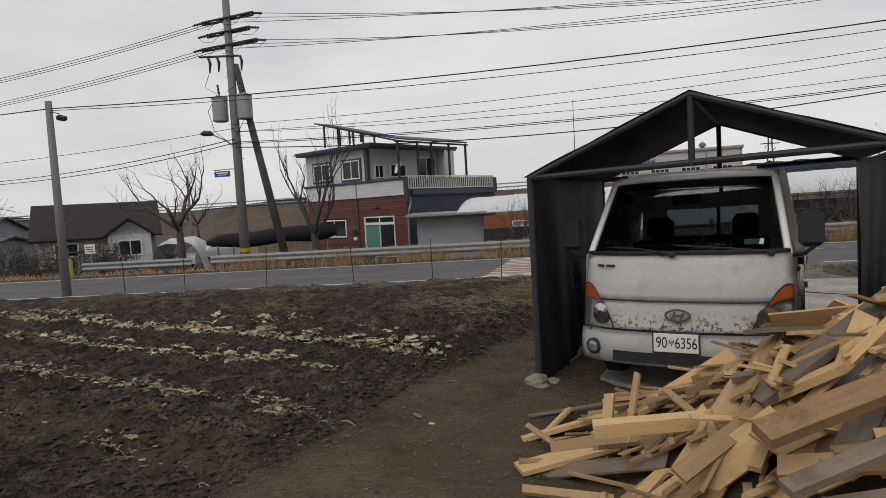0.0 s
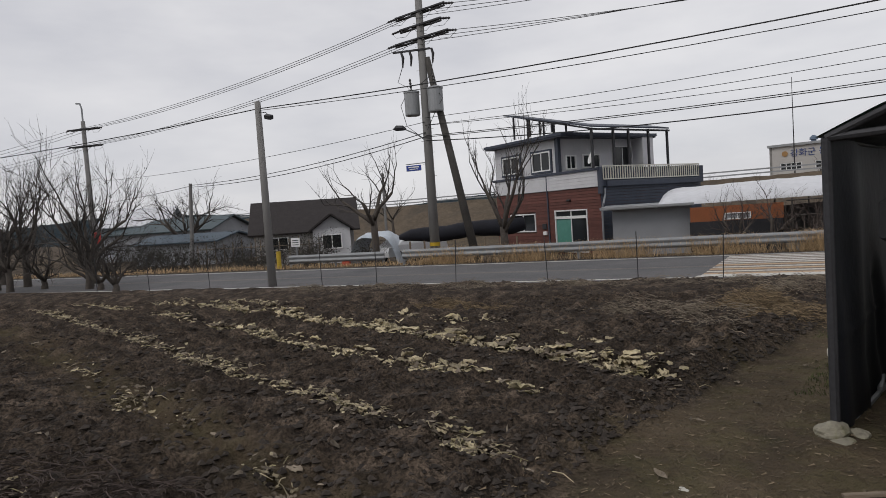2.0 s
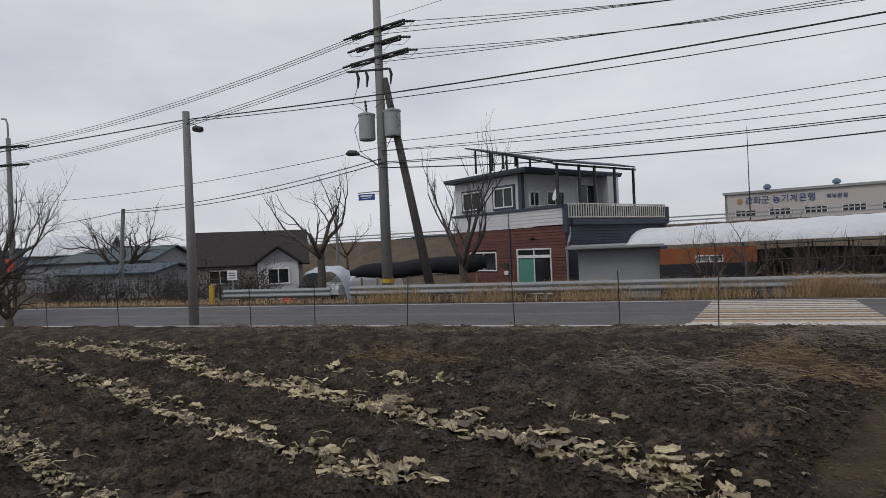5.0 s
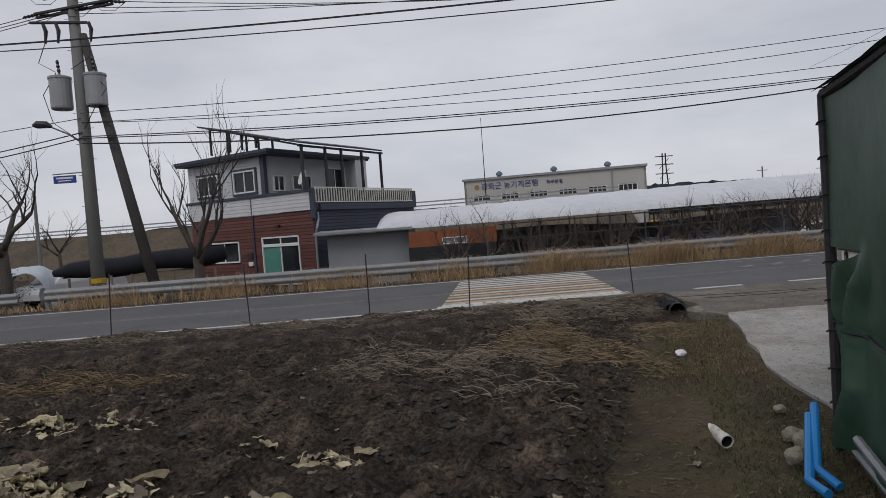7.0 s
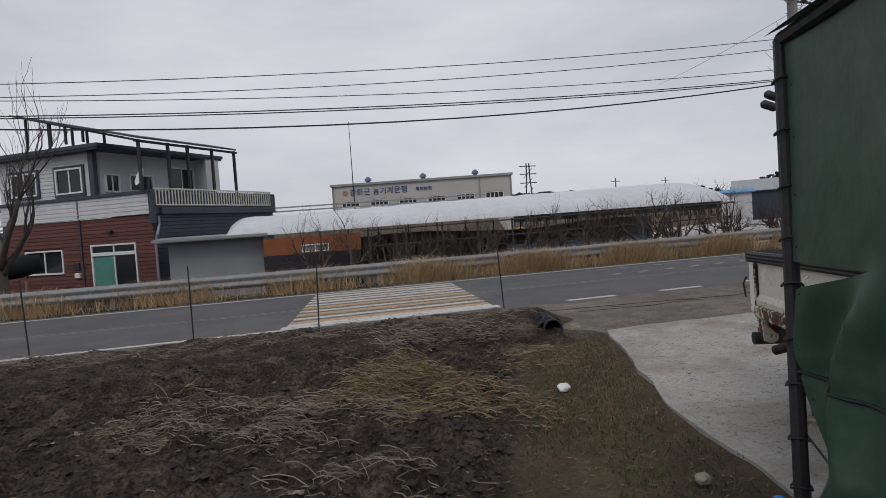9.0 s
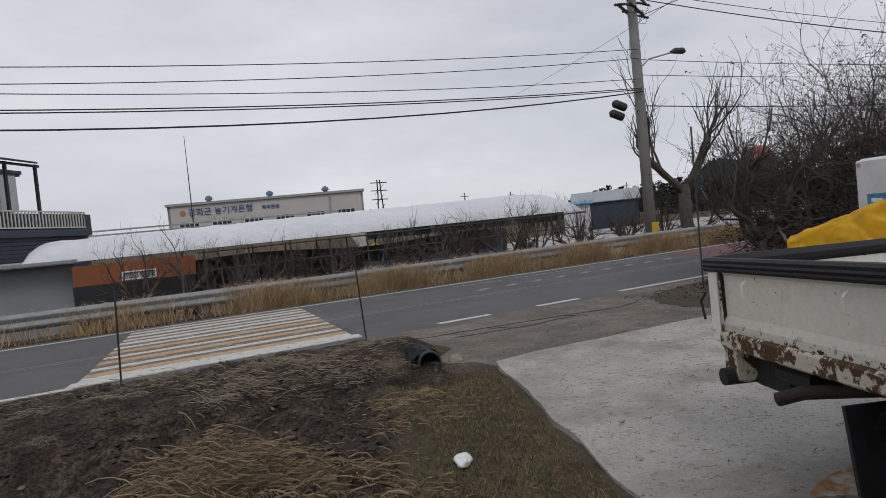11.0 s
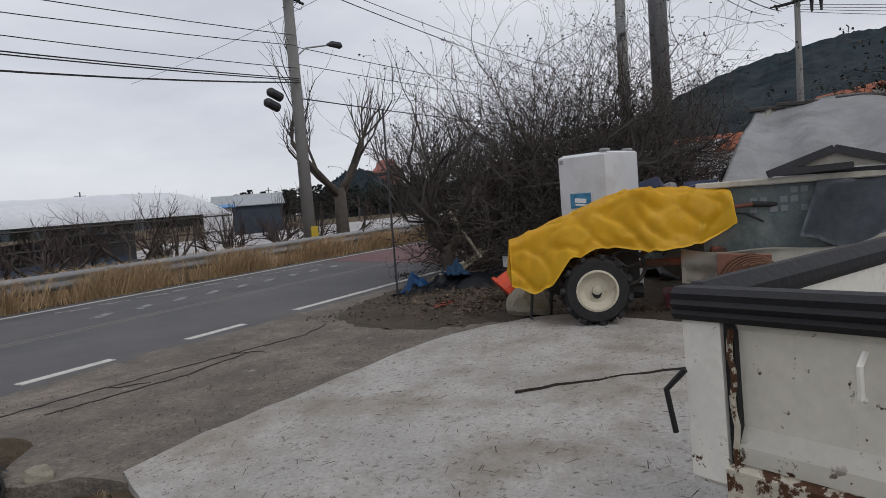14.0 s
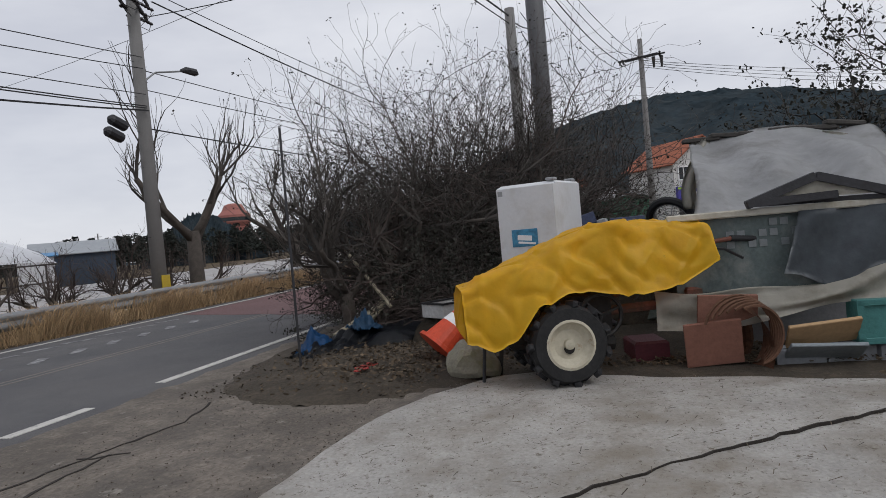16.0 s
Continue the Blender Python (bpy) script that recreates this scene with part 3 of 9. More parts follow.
def street_light(p, z, reach, r=0.11, side=1):
    bm = B()
    tube(bm, [(0, -r, z - 0.55), (side * 0.35, -0.2, z - 0.25), (side * reach * 0.8, -0.3, z)], 0.025, 6)
    arm = part("lamp_arm", bm, M["galv"], p)
    bm = B()
    tube(bm, [(side * reach * 0.72, -0.3, z - 0.02), (side * reach * 0.85, -0.3, z + 0.04), (side * (reach + 0.1), -0.3, z + 0.06), (side * (reach + 0.22), -0.3, z + 0.04)], [0.04, 0.1, 0.11, 0.04], 8)
    part("lamp_head", bm, M["steel"], arm)


pole1, ends1 = utility_pole((-9.42, 24.3, -0.3), 11.4, 0.2, 0.13, [(9.78, 1.25), (8.78, 1.35), (9.28, 1.05)], "grey concrete utility pole with transformers and crossarms", -18)
bm = B()
tube(bm, [(0, 0, 11.3), (0.01, 0, 12.6)], [0.1, 0.02], 8)
part("tip", bm, M["galv"], pole1)
bm = B()
crossarm(bm, (-0.35, -0.18, 8.35), 0.75, 8)
part("crossarm", bm, M["steel"], pole1)
for dx in (-0.75, -0.4, 0.5):
    bm = B()
    tube(bm, [(dx, -0.25, 8.3), (dx + 0.06, -0.25, 8.1), (dx + 0.02, -0.25, 7.75)], [0.05, 0.06, 0.03], 6)
    part("cutout_fuse", bm, M["porcelain"], pole1)
for dx, dz in ((-0.5, 6.38), (0.48, 6.42)):
    bm = B()
    lathe(bm, [(0.27, -0.48), (0.29, -0.44), (0.29, 0.36), (0.31, 0.38), (0.31, 0.44), (0.12, 0.5)], 18, pose(dx, -0.12, dz))
    tr = part("transformer", bm, M["xfmr"], pole1, smooth=False)
    bm = B()
    insulator(bm, (dx, -0.1, dz + 0.45), (dx - 0.04, -0.1, dz + 0.95))
    part("bushing", bm, M["porcelain"], tr)
for pts in ([(-0.75, -0.25, 7.75), (-0.95, -0.3, 7.2), (-0.55, -0.2, 6.95)], [(0.5, -0.25, 7.75), (0.45, -0.3, 7.3), (-0.1, -0.25, 7.0)], [(-0.5, -0.3, 6.9), (-0.9, -0.3, 6.3), (-0.7, -0.3, 5.5), (-0.1, -0.2, 5.0)], [(0.48, -0.3, 6.9), (0.85, -0.3, 6.4), (0.5, -0.3, 5.9), (0.1, -0.2, 5.3)]):
    bm = B()
    tube(bm, pts, 0.012, 4)
    part("drop_cable", bm, M["wire"], pole1)
street_light(pole1, 5.42, 1.05, side=-1)
bm = B()
box(bm, (-0.62, -0.12, 3.9), (0.62, 0.04, 0.22), None, 0.01)
sign = part("name_sign", bm, mat("blue_sign", (0.03, 0.06, 0.28), 0.5, var=0.1), pole1, "blue street-name sign")
bm = B()
box(bm, (-0.62, -0.145, 3.94), (0.46, 0.008, 0.05))
box(bm, (-0.62, -0.145, 3.86), (0.36, 0.008, 0.025))
part("sign_text", bm, M["frame"], sign)
bm = B()
tube(bm, [(-0.95, -0.12, 4.06), (0, -0.12, 4.08)], 0.02, 5)
part("bracket", bm, M["galv"], pole1)
bm = B()
for k in range(3):
    lathe(bm, [(0.205, 0.28 + k * 0.28), (0.208, 0.42 + k * 0.28)], 14)
part("warning_band", bm, mat("yellow_black_band", (0.5, 0.33, 0.02), 0.6, var=0.2), pole1, "yellow warning band")
# the slanting prop pole behind
prop = thing("prop_pole", "dark slanted timber prop pole against the utility pole", "pole")
bm = B()
tube(bm, [(-7.55, 24.1, -0.7), (-9.25, 24.35, 7.75)], [0.17, 0.12], 10)
part("timber", bm, M["darkpole"], prop, smooth=True)

pole2, ends2 = utility_pole((16.48, 23.2, -0.3), 10.2, 0.2, 0.14, [(8.6, 1.2), (8.1, 0.85)], "grey concrete utility pole with a street lamp", 30)
street_light(pole2, 6.75, 1.75)
for dz, dx in ((4.98, -1.05), (4.68, -1.2)):
    bm = B()
    tube(bm, [(dx - 0.28, -0.15, dz + 0.1), (dx - 0.2, -0.15, dz + 0.07), (dx + 0.2, -0.15, dz - 0.05), (dx + 0.26, -0.15, dz - 0.07)], [0.05, 0.13, 0.13, 0.05], 10)
    part("cable_closure", bm, M["steel"], pole2)
bm = B()
box(bm, (0, -0.19, 0.95), (0.3, 0.02, 0.5), None, 0.005)
part("warning_plate", bm, mat("yellow_plate", (0.5, 0.36, 0.03), 0.6, var=0.2), pole2)
side_pole = thing("thin_pole", "thin dark pole beside the concrete utility pole", "pole")
bm = B()
tube(bm, [(17.3, 23.9, -0.4), (17.1, 23.9, 5.6)], [0.08, 0.06], 8)
part("shaft", bm, M["darkpole"], side_pole)

lamp_post = thing("lamp_post", "slim grey concrete post with a small flood lamp", "lamp post", pose(-11.35, 16.6, 0))
bm = B()
tube(bm, [(0, 0, -0.3), (0, 0, 5.3)], [0.125, 0.085], 12)
part("post", bm, M["concpole"], lamp_post, smooth=True)
bm = B()
box(bm, (0.38, -0.05, 4.82), (0.22, 0.14, 0.13), pose(0, 0, 0, 20, 15, 0), 0.02)
lm = part("flood_lamp", bm, M["steel"], lamp_post)
bm = B()
tube(bm, [(0.05, -0.05, 5.0), (0.3, -0.05, 4.95), (0.36, -0.05, 4.88)], 0.012, 5)
part("lamp_bracket", bm, M["steel"], lm)

pole3, ends3 = utility_pole((-35.15, 30.4, -0.6), 9.6, 0.17, 0.12, [(9.1, 1.05), (8.05, 1.05)], "grey concrete utility pole beyond the orchard", 10)
bm = B()
tube(bm, [(0, 0, 9.5), (0.0, 0, 10.4), (-0.12, 0, 10.7), (-0.45, 0, 10.75)], 0.05, 6)
part("lamp_arm", bm, M["galv"], pole3)
for x, y, lean, h, r in ((-26.6, 29.5, 0.4, 5.0, 0.12), (-18.5, 38.0, 0.0, 5.2, 0.1)):
    q = thing("old_pole", "leaning grey concrete telephone pole", "pole", pose(x, y, -0.6))
    bm = B()
    tube(bm, [(0, 0, 0), (lean, 0, h)], [r, r * 0.75], 8)
    part("shaft", bm, M["concpole"], q)

near_pole = thing("telephone_pole", "grey concrete telephone pole behind the thicket", "pole", pose(15.3, 13.35, 0))
bm = B()
tube(bm, [(0, 0, 0), (0, 0, 5.6)], [0.13, 0.1], 10)
part("shaft", bm, M["concpole"], near_pole, smooth=True)
bm = B()
box(bm, (-0.14, -0.05, 4.55), (0.14, 0.14, 0.34), None, 0.02)
part("meter_box", bm, M["xfmr"], near_pole)
big_pole = thing("utility_pole", "tall thick dark grey steel utility pole", "utility pole", pose(18.68, 13.25, 0))
bm = B()
tube(bm, [(0, 0, 0), (0, 0, 11.5)], [0.25, 0.19], 14)
part("pole", bm, mat("grey_steel_pole", (0.13, 0.13, 0.135), 0.6, 0.3, var=0.12), big_pole, smooth=True)
for z in np.arange(2.5, 9, 0.55):
    for s in (-1, 1):
        bm = B()
        tube(bm, [(0.05, s * 0.2, z), (0.02, s * 0.36, z + 0.27 * (s > 0))], 0.012, 4)
        part("step_bolt", bm, M["steel"], big_pole)
pole4, ends4 = utility_pole((34.5, 10.35, 0), 9.6, 0.17, 0.11, [(8.75, 0.95)], "slim concrete utility pole before the wooded hill", 70)
for dy in (-0.9, -0.55):
    bm = B()
    tube(bm, [(0, dy, 8.7), (0, dy, 8.2)], [0.09, 0.05], 6)
    part("cutout_fuse", bm, M["porcelain"], pole4)


def span(a, b, sag, r=0.011, n=14):
    a, b = Vector(a), Vector(b)
    return [a + (b - a) * (k / n) - Vector((0, 0, 4 * sag * (k / n) * (1 - k / n))) for k in range(n + 1)]


def line_set(name, label, wires, r=0.011):
    t = thing(name, label, "power line")
    for a, b, sag, *rr in wires:
        bm = B()
        tube(bm, span(a, b, sag), rr[0] if rr else r, 4, cap=False)
        part("wire", bm, M["wire"], t)
    return t


E2 = [Vector((16.3, 23.2, z)) for z in (8.45, 8.3, 8.15)]
line_set("power_line", "black overhead power lines between two concrete poles", [(e, E2[k % 3] + Vector((0, -0.3 + 0.12 * k, 0.05 * k)), 0.25 + 0.05 * k) for k, e in enumerate(ends1[:2 * len(ends1) // 3])], 0.012)
low = [(5.45, 6.5, 0.3), (5.18, 6.21, 0.38), (5.17, 5.55, 0.35), (4.78, 5.25, 0.32), (4.73, 5.2, 0.33)]
line_set("telephone_line", "sagging black telephone cables between two poles", [((-9.4, 24.1, a), (16.4, 23.0, b), q, 0.012 if k < 3 else 0.017) for k, (a, b, q) in enumerate(low)] + [((-9.4, 24.05, 4.58), (16.4, 22.95, 5.13), 0.6, 0.024)], 0.012)
line_set("power_line", "black overhead power lines running to the far pole", [(e, f, 0.5) for e, f in zip(ends1, ends3)], 0.012)
line_set("telephone_line", "black telephone cables along the road", [((-9.4, 24.1, 4.9), (-26.3, 29.5, 4.3), 0.3, 0.018), ((-9.4, 24.1, 4.75), (-26.3, 29.5, 4.2), 0.35, 0.018), ((-26.3, 29.5, 4.25), (-60, 42, 5.0), 0.5, 0.018), ((-9.4, 24.1, 5.3), (-34, 30.4, 5.2), 0.3), ((-34, 30.4, 5.4), (-80, 45, 6), 0.5)], 0.012)
line_set("power_line", "service cable from the lamp post across the yard", [((-11.35, 16.6, 5.1), (15.3, 13.35, 5.45), 0.35, 0.016), ((-11.35, 16.6, 5.05), (15.3, 13.35, 5.3), 0.42, 0.01), ((-11.35, 16.6, 5.1), (-46, 17.5, 5.6), 0.5, 0.016)], 0.012)
line_set("power_line", "black overhead lines running on from the far pole", [(f, Vector((-80, 40 + k, 9.6 - 0.15 * k)), 0.6) for k, f in enumerate(ends3)], 0.012)
P2 = Vector((16.48, 23.2, 0))
line_set("power_line", "black overhead lines fanning out past the thicket", [(P2 + Vector((0.3, -0.3, 8.3)), (50, 20.0, 8.2), 0.5), (P2 + Vector((0.5, -0.2, 8.1)), (50, 20.4, 7.7), 0.5), (P2 + Vector((0.7, 0, 8.2)), (50, 21, 8.0), 0.5), (P2 + Vector((0, -0.1, 6.2)), (50, 18, 6.6), 0.4), (P2 + Vector((0, -0.1, 5.7)), (50, 17, 6.0), 0.4), (P2 + Vector((0, -0.1, 4.7)), (50, 19, 5.2), 0.4, 0.02), (P2 + Vector((0.2, -0.1, 8.4)), (18.7, 13.25, 9.6), 0.2), (P2 + Vector((0.2, -0.1, 7.6)), (18.7, 13.25, 8.9), 0.2)], 0.012)
line_set("power_line", "black cables from the thick pole to the hill pole", [((18.7, 13.25, 8.3 - 0.35 * k), (34.5, 10.35 + 0.3 * k, 8.7 - 0.12 * k), 0.3 + 0.05 * k, 0.018 if k == 2 else 0.012) for k in range(4)] + [((34.5, 10.3, 8.6 - 0.1 * k), (55, -18 + 2 * k, 8.8), 0.5) for k in range(4)] + [((15.3, 13.35, 5.4), (18.7, 13.25, 6.2), 0.1), ((18.7, 13.25, 10.5), (-14, 36, 14.5), 0.5, 0.01), ((18.7, 13.25, 10.2), (30, 50, 11), 0.5, 0.01)], 0.012)
# thin marker stakes along the field's edge, joined by a string
stakes = [(-13.1, 16.0), (-9.28, 16.0), (-7.63, 16.0), (-5.38, 15.85), (-3.1, 15.8), (-1.12, 15.85), (0.58, 15.85), (3.48, 15.95), (-15.4, 15.95), (-17.6, 15.95)]
for k, (x, y) in enumerate(stakes):
    s = thing("marker_stake", "thin dark steel stake at the field edge", "stake", pose(x, y, 0, 0, (k * 37 % 7) - 3, 0), "stakes along the field")
    bm = B()
    tube(bm, [(0, 0, -0.1), (0, 0, 1.1)], 0.011, 5)
    part("rod", bm, M["steel"], s)
st = thing("marker_stake", "tall thin dark stake with a line beside the road", "stake", pose(8.55, 14.75, 0))
bm = B()
tube(bm, [(0, 0, 0), (0.02, 0, 2.55)], 0.014, 5)
part("rod", bm, M["steel"], st)

# ---- red house with a roof terrace, its annexes and the long plastic tunnel ----
HU = Vector((-math.cos(radians(35)), math.sin(radians(35)), 0))
HV = Vector((math.sin(radians(35)), math.cos(radians(35)), 0))
HC = Vector((-4.24, 33.0, -0.75))
HM = Matrix(((HU.x, HV.x, 0, HC.x), (HU.y, HV.y, 0, HC.y), (0, 0, 1, HC.z), (0, 0, 0, 1)))
# a left-handed frame is avoided: x runs from the far end of the front to the corner
HM = Matrix(((-HU.x, HV.x, 0, HC.x + HU.x * 8.1), (-HU.y, HV.y, 0, HC.y + HU.y * 8.1), (0, 0, 1, HC.z), (0, 0, 0, 1)))
house = thing("house", "two-storey house with red-brown siding and a white upper floor", "house", HM)


def wall_with_holes(bm, x0, x1, z0, z1, y0, y1, holes):
    """A wall along x with rectangular holes (xa, xb, za, zb) right through it."""
    xs = sorted({x0, x1, *(h[0] for h in holes), *(h[1] for h in holes)})
    zs = sorted({z0, z1, *(h[2] for h in holes), *(h[3] for h in holes)})
    for xa, xb in zip(xs, xs[1:]):
        for za, zb in zip(zs, zs[1:]):
            cx, cz = (xa + xb) / 2, (za + zb) / 2
            if not any(h[0] < cx < h[1] and h[2] < cz < h[3] for h in holes):
                box(bm, (cx, (y0 + y1) / 2, cz), (xb - xa, y1 - y0, zb - za))
    bmesh.ops.remove_doubles(bm, verts=bm.verts[:], dist=0.0005)


def window(parent, xa, xb, za, zb, y, glassmat, frame_mat, panes=2, w=0.07, axis="x", out=-1, name="window"):
    """A framed window in a wall along x (or along y), with its panes."""
    def put(bm, c, s):
        (cx, cy, cz), (sx, sy, sz) = c, s
        box(bm, (cx, cy, cz) if axis == "x" else (cy, cx, cz), (sx, sy, sz) if axis == "x" else (sy, sx, sz), None, 0.008)
    win = new(name)
    win.parent = parent
    bm = B()
    cx, cz = (xa + xb) / 2, (za + zb) / 2
    for c, s in (((xa + w / 2, y, cz), (w, 0.14, zb - za)), ((xb - w / 2, y, cz), (w, 0.14, zb - za)), ((cx, y, za + w / 2), (xb - xa, 0.15, w)), ((cx, y, zb - w / 2), (xb - xa, 0.15, w))):
        put(bm, c, s)
    part("window_frame", bm, frame_mat, win)
    for k in range(panes):
        a, b = xa + w + (xb - xa - 2 * w) * k / panes, xa + w + (xb - xa - 2 * w) * (k + 1) / panes
        bm = B()
        put(bm, ((a + b) / 2, y - out * 0.01 * (k % 2), cz), (b - a, 0.02, zb - za - 2 * w))
        part("pane", bm, glassmat if not isinstance(glassmat, list) else glassmat[k % len(glassmat)], win)
        if k:
            bm = B()
            put(bm, (a, y, cz), (w * 0.8, 0.07, zb - za - 2 * w))
            part("mullion", bm, frame_mat, win)
    return win


# local z is 0 at the house's ground, 0.75 below the road; x 0 to 8.1 along the front, y back
bm = B()
holes = [(1.15, 3.35, 1.13, 2.2), (4.8, 7.2, 0.05, 2.3)]
wall_with_holes(bm, 0.02, 8.08, 0.0, 3.3, 0.02, 0.25, holes)
box(bm, (8.0, 4.0, 1.65), (0.16, 7.5, 3.3))
box(bm, (0.1, 4.0, 1.65), (0.16, 7.5, 3.3))
box(bm, (4.05, 7.7, 1.65), (8.0, 0.16, 3.3))
part("wall", bm, mat("wall_core", (0.12, 0.05, 0.04), 0.8, var=0.15), house)
rng = random.Random(5)
for row in range(22):
    z0 = 0.02 + row * 0.149
    cuts = [(0.0, 8.1)]
    for xa, xb, za, zb in holes:
        if za - 0.1 < z0 + 0.07 < zb + 0.02:
            cuts = [q for a, b in cuts for q in ((a, min(b, xa)), (max(a, xb), b)) if q[1] - q[0] > 0.05]
    for a, b in cuts:
        bm = B()
        box(bm, ((a + b) / 2, 0.0, z0 + 0.07), (b - a, 0.05, 0.138), pose(0, 0, 0, -4, 0, 0), 0.006)
        part("plank", bm, M["brick"], house)
    bm = B()
    box(bm, (8.11, 3.9, z0 + 0.07), (0.05, 7.8, 0.138), None, 0.006)
    part("plank", bm, M["slate"], house)
# white band between the floors
bm = B()
box(bm, (4.05, 0.03, 3.73), (8.12, 0.2, 0.82), None, 0.01)
for k in range(5):
    box(bm, (4.05, -0.075, 3.4 + k * 0.165), (8.1, 0.02, 0.15), pose(0, 0, 0, -5, 0, 0))
part("band", bm, M["white"], house)
bm = B()
box(bm, (4.0, 0.0, 4.17), (8.3, 0.3, 0.13), None, 0.01)
box(bm, (8.12, 4.0, 3.75), (0.12, 8.0, 0.9), None, 0.01)
part("trim", bm, M["slate"], house, "slate-blue trim band")
bm = B()
box(bm, (4.4, -0.06, 2.0), (0.08, 0.06, 4.2), None, 0.01)
part("downpipe", bm, M["slate"], house)
bm = B()
box(bm, (8.16, -0.05, 3.6), (0.2, 0.14, 1.3), None, 0.01)
part("corner_trim", bm, M["slate"], house)
window(house, 1.18, 3.32, 1.16, 2.17, 0.03, M["pane"], M["frame"])
d = window(house, 4.83, 7.17, 0.08, 1.88, 0.04, [M["greenglass"], M["pane"]], M["frame"], name="sliding_door")
window(house, 4.83, 7.17, 1.88, 2.27, 0.04, M["pane"], M["frame"], name="transom")
bm = B()
box(bm, (6.0, 0.5, 0.75), (2.2, 0.02, 1.3))
part("curtain", bm, M["greenglass"], house)
bm = B()
box(bm, (4.05, -0.05, 1.45), (0.32, 0.06, 0.3), None, 0.01)
part("notice_board", bm, M["steel"], house)
bm = B()
box(bm, (4.1, -0.07, 1.08), (0.26, 0.1, 0.2), None, 0.02)
part("mailbox", bm, M["frame"], house)
bm = B()
box(bm, (6.0, -0.1, 2.75), (0.22, 0.14, 0.1), None, 0.02)
part("wall_lamp", bm, M["steel"], house)
# upper floor, set back from the corner by 2.75 m
bm = B()
uh = [(0.75, 2.25, 4.44, 5.42), (3.3, 4.75, 4.38, 5.42)]
wall_with_holes(bm, 0.02, 5.35, 4.22, 6.0, 0.05, 0.25, uh)
sh = [(0.46, 1.2, 4.36, 5.12), (1.68, 3.0, 4.42, 5.16), (4.0, 5.6, 4.3, 5.6)]
for ya, yb in ((0.05, 0.46), (1.2, 1.68), (3.0, 4.0), (5.6, 6.6)):
    box(bm, (5.27, (ya + yb) / 2, 5.1), (0.16, yb - ya, 1.8))
for ya, yb, za, zb in sh:
    box(bm, (5.27, (ya + yb) / 2, (4.2 + za) / 2), (0.16, yb - ya, za - 4.2))
    box(bm, (5.27, (ya + yb) / 2, (6.0 + zb) / 2), (0.16, yb - ya, 6.0 - zb))
box(bm, (0.1, 3.3, 5.1), (0.16, 6.5, 1.8))
box(bm, (2.7, 6.5, 5.1), (5.3, 0.16, 1.8))
for k in range(11):
    for xa, xb in ((0.0, 5.4),):
        z = 4.3 + k * 0.155
        segs = [(xa, xb)]
        for ha, hb, za, zb in uh:
            if za - 0.08 < z < zb + 0.08:
                segs = [q for a, b in segs for q in ((a, min(b, ha)), (max(a, hb), b)) if q[1] - q[0] > 0.05]
        for a, b in segs:
            box(bm, ((a + b) / 2, 0.035, z), (b - a, 0.02, 0.14), pose(0, 0, 0, -5, 0, 0))
part("upper_wall", bm, M["white"], house, "white clapboard upper floor")
for xa, xb, za, zb in uh:
    bm = B()
    for c, s in (((xa - 0.05, 0, (za + zb) / 2), (0.1, 0.1, zb - za + 0.2)), ((xb + 0.05, 0, (za + zb) / 2), (0.1, 0.1, zb - za + 0.2)), (((xa + xb) / 2, 0, zb + 0.05), (xb - xa, 0.1, 0.1)), (((xa + xb) / 2, 0, za - 0.05), (xb - xa, 0.1, 0.1))):
        box(bm, c, s)
    part("surround", bm, M["slate"], house)
    window(house, xa, xb, za, zb, 0.0, M["pane"], M["frame"])
for ya, yb, za, zb in sh[:2]:
    window(house, ya, yb, za, zb, 5.36, M["pane"], M["frame"], axis="y", out=1)
window(house, 4.0, 5.6, 4.3, 5.6, 5.36, M["pane"], M["frame"], 2, axis="y", out=1)
bm = B()
box(bm, (5.33, -0.02, 5.1), (0.24, 0.2, 1.85), None, 0.01)
part("corner_post", bm, M["slate"], house)
bm = B()
prism(bm, [(-0.3, -0.45), (6.1, -0.45), (6.1, 6.8), (-0.3, 6.8)], 5.98, 6.06)
prism(bm, [(-0.35, -0.5), (6.15, -0.5), (6.15, 6.85), (-0.35, 6.85)], 6.06, 6.2)
part("roof", bm, M["slate"], house, "flat dark overhanging roof")
# rusty-dark steel frame and sloping sheet over the roof
bm = B()
prism(bm, [(1.7, -0.55), (8.4, -0.55), (8.4, 5.2), (7.0, 5.2), (7.0, 0.7), (1.7, 0.7)], 0, 0.07, Matrix.Translation((1.7, 0, 7.7)) @ pose(0, 0, 0, 0, 13.5, 0) @ Matrix.Translation((-1.7, 0, 0)))
part("canopy", bm, M["slate"], house, "sloping dark sheet canopy")
for x, z1 in ((2.4, 7.5), (3.7, 7.2), (4.5, 7.0), (5.4, 6.8)):
    for y in (-0.4, 0.6):
        bm = B()
        box(bm, (x, y, (6.3 + z1) / 2), (0.08, 0.08, z1 - 6.3))
        part("canopy_post", bm, M["steel"], house)
for y, z1 in ((-0.3, 6.14), (1.2, 6.14), (2.3, 6.14), (3.8, 6.14), (5.3, 6.14)):
    bm = B()
    box(bm, (8.0, y, (4.2 + z1) / 2), (0.1, 0.1, z1 - 4.2))
    part("canopy_post", bm, M["steel"], house)
for z in (6.08,):
    bm = B()
    box(bm, (8.0, 2.5, z), (0.08, 6.0, 0.09))
    box(bm, (5.0, -0.4, 6.88), (6.2, 0.07, 0.08), pose(0, 0, 0, 0, 14.5, 0))
    part("canopy_beam", bm, M["steel"], house)
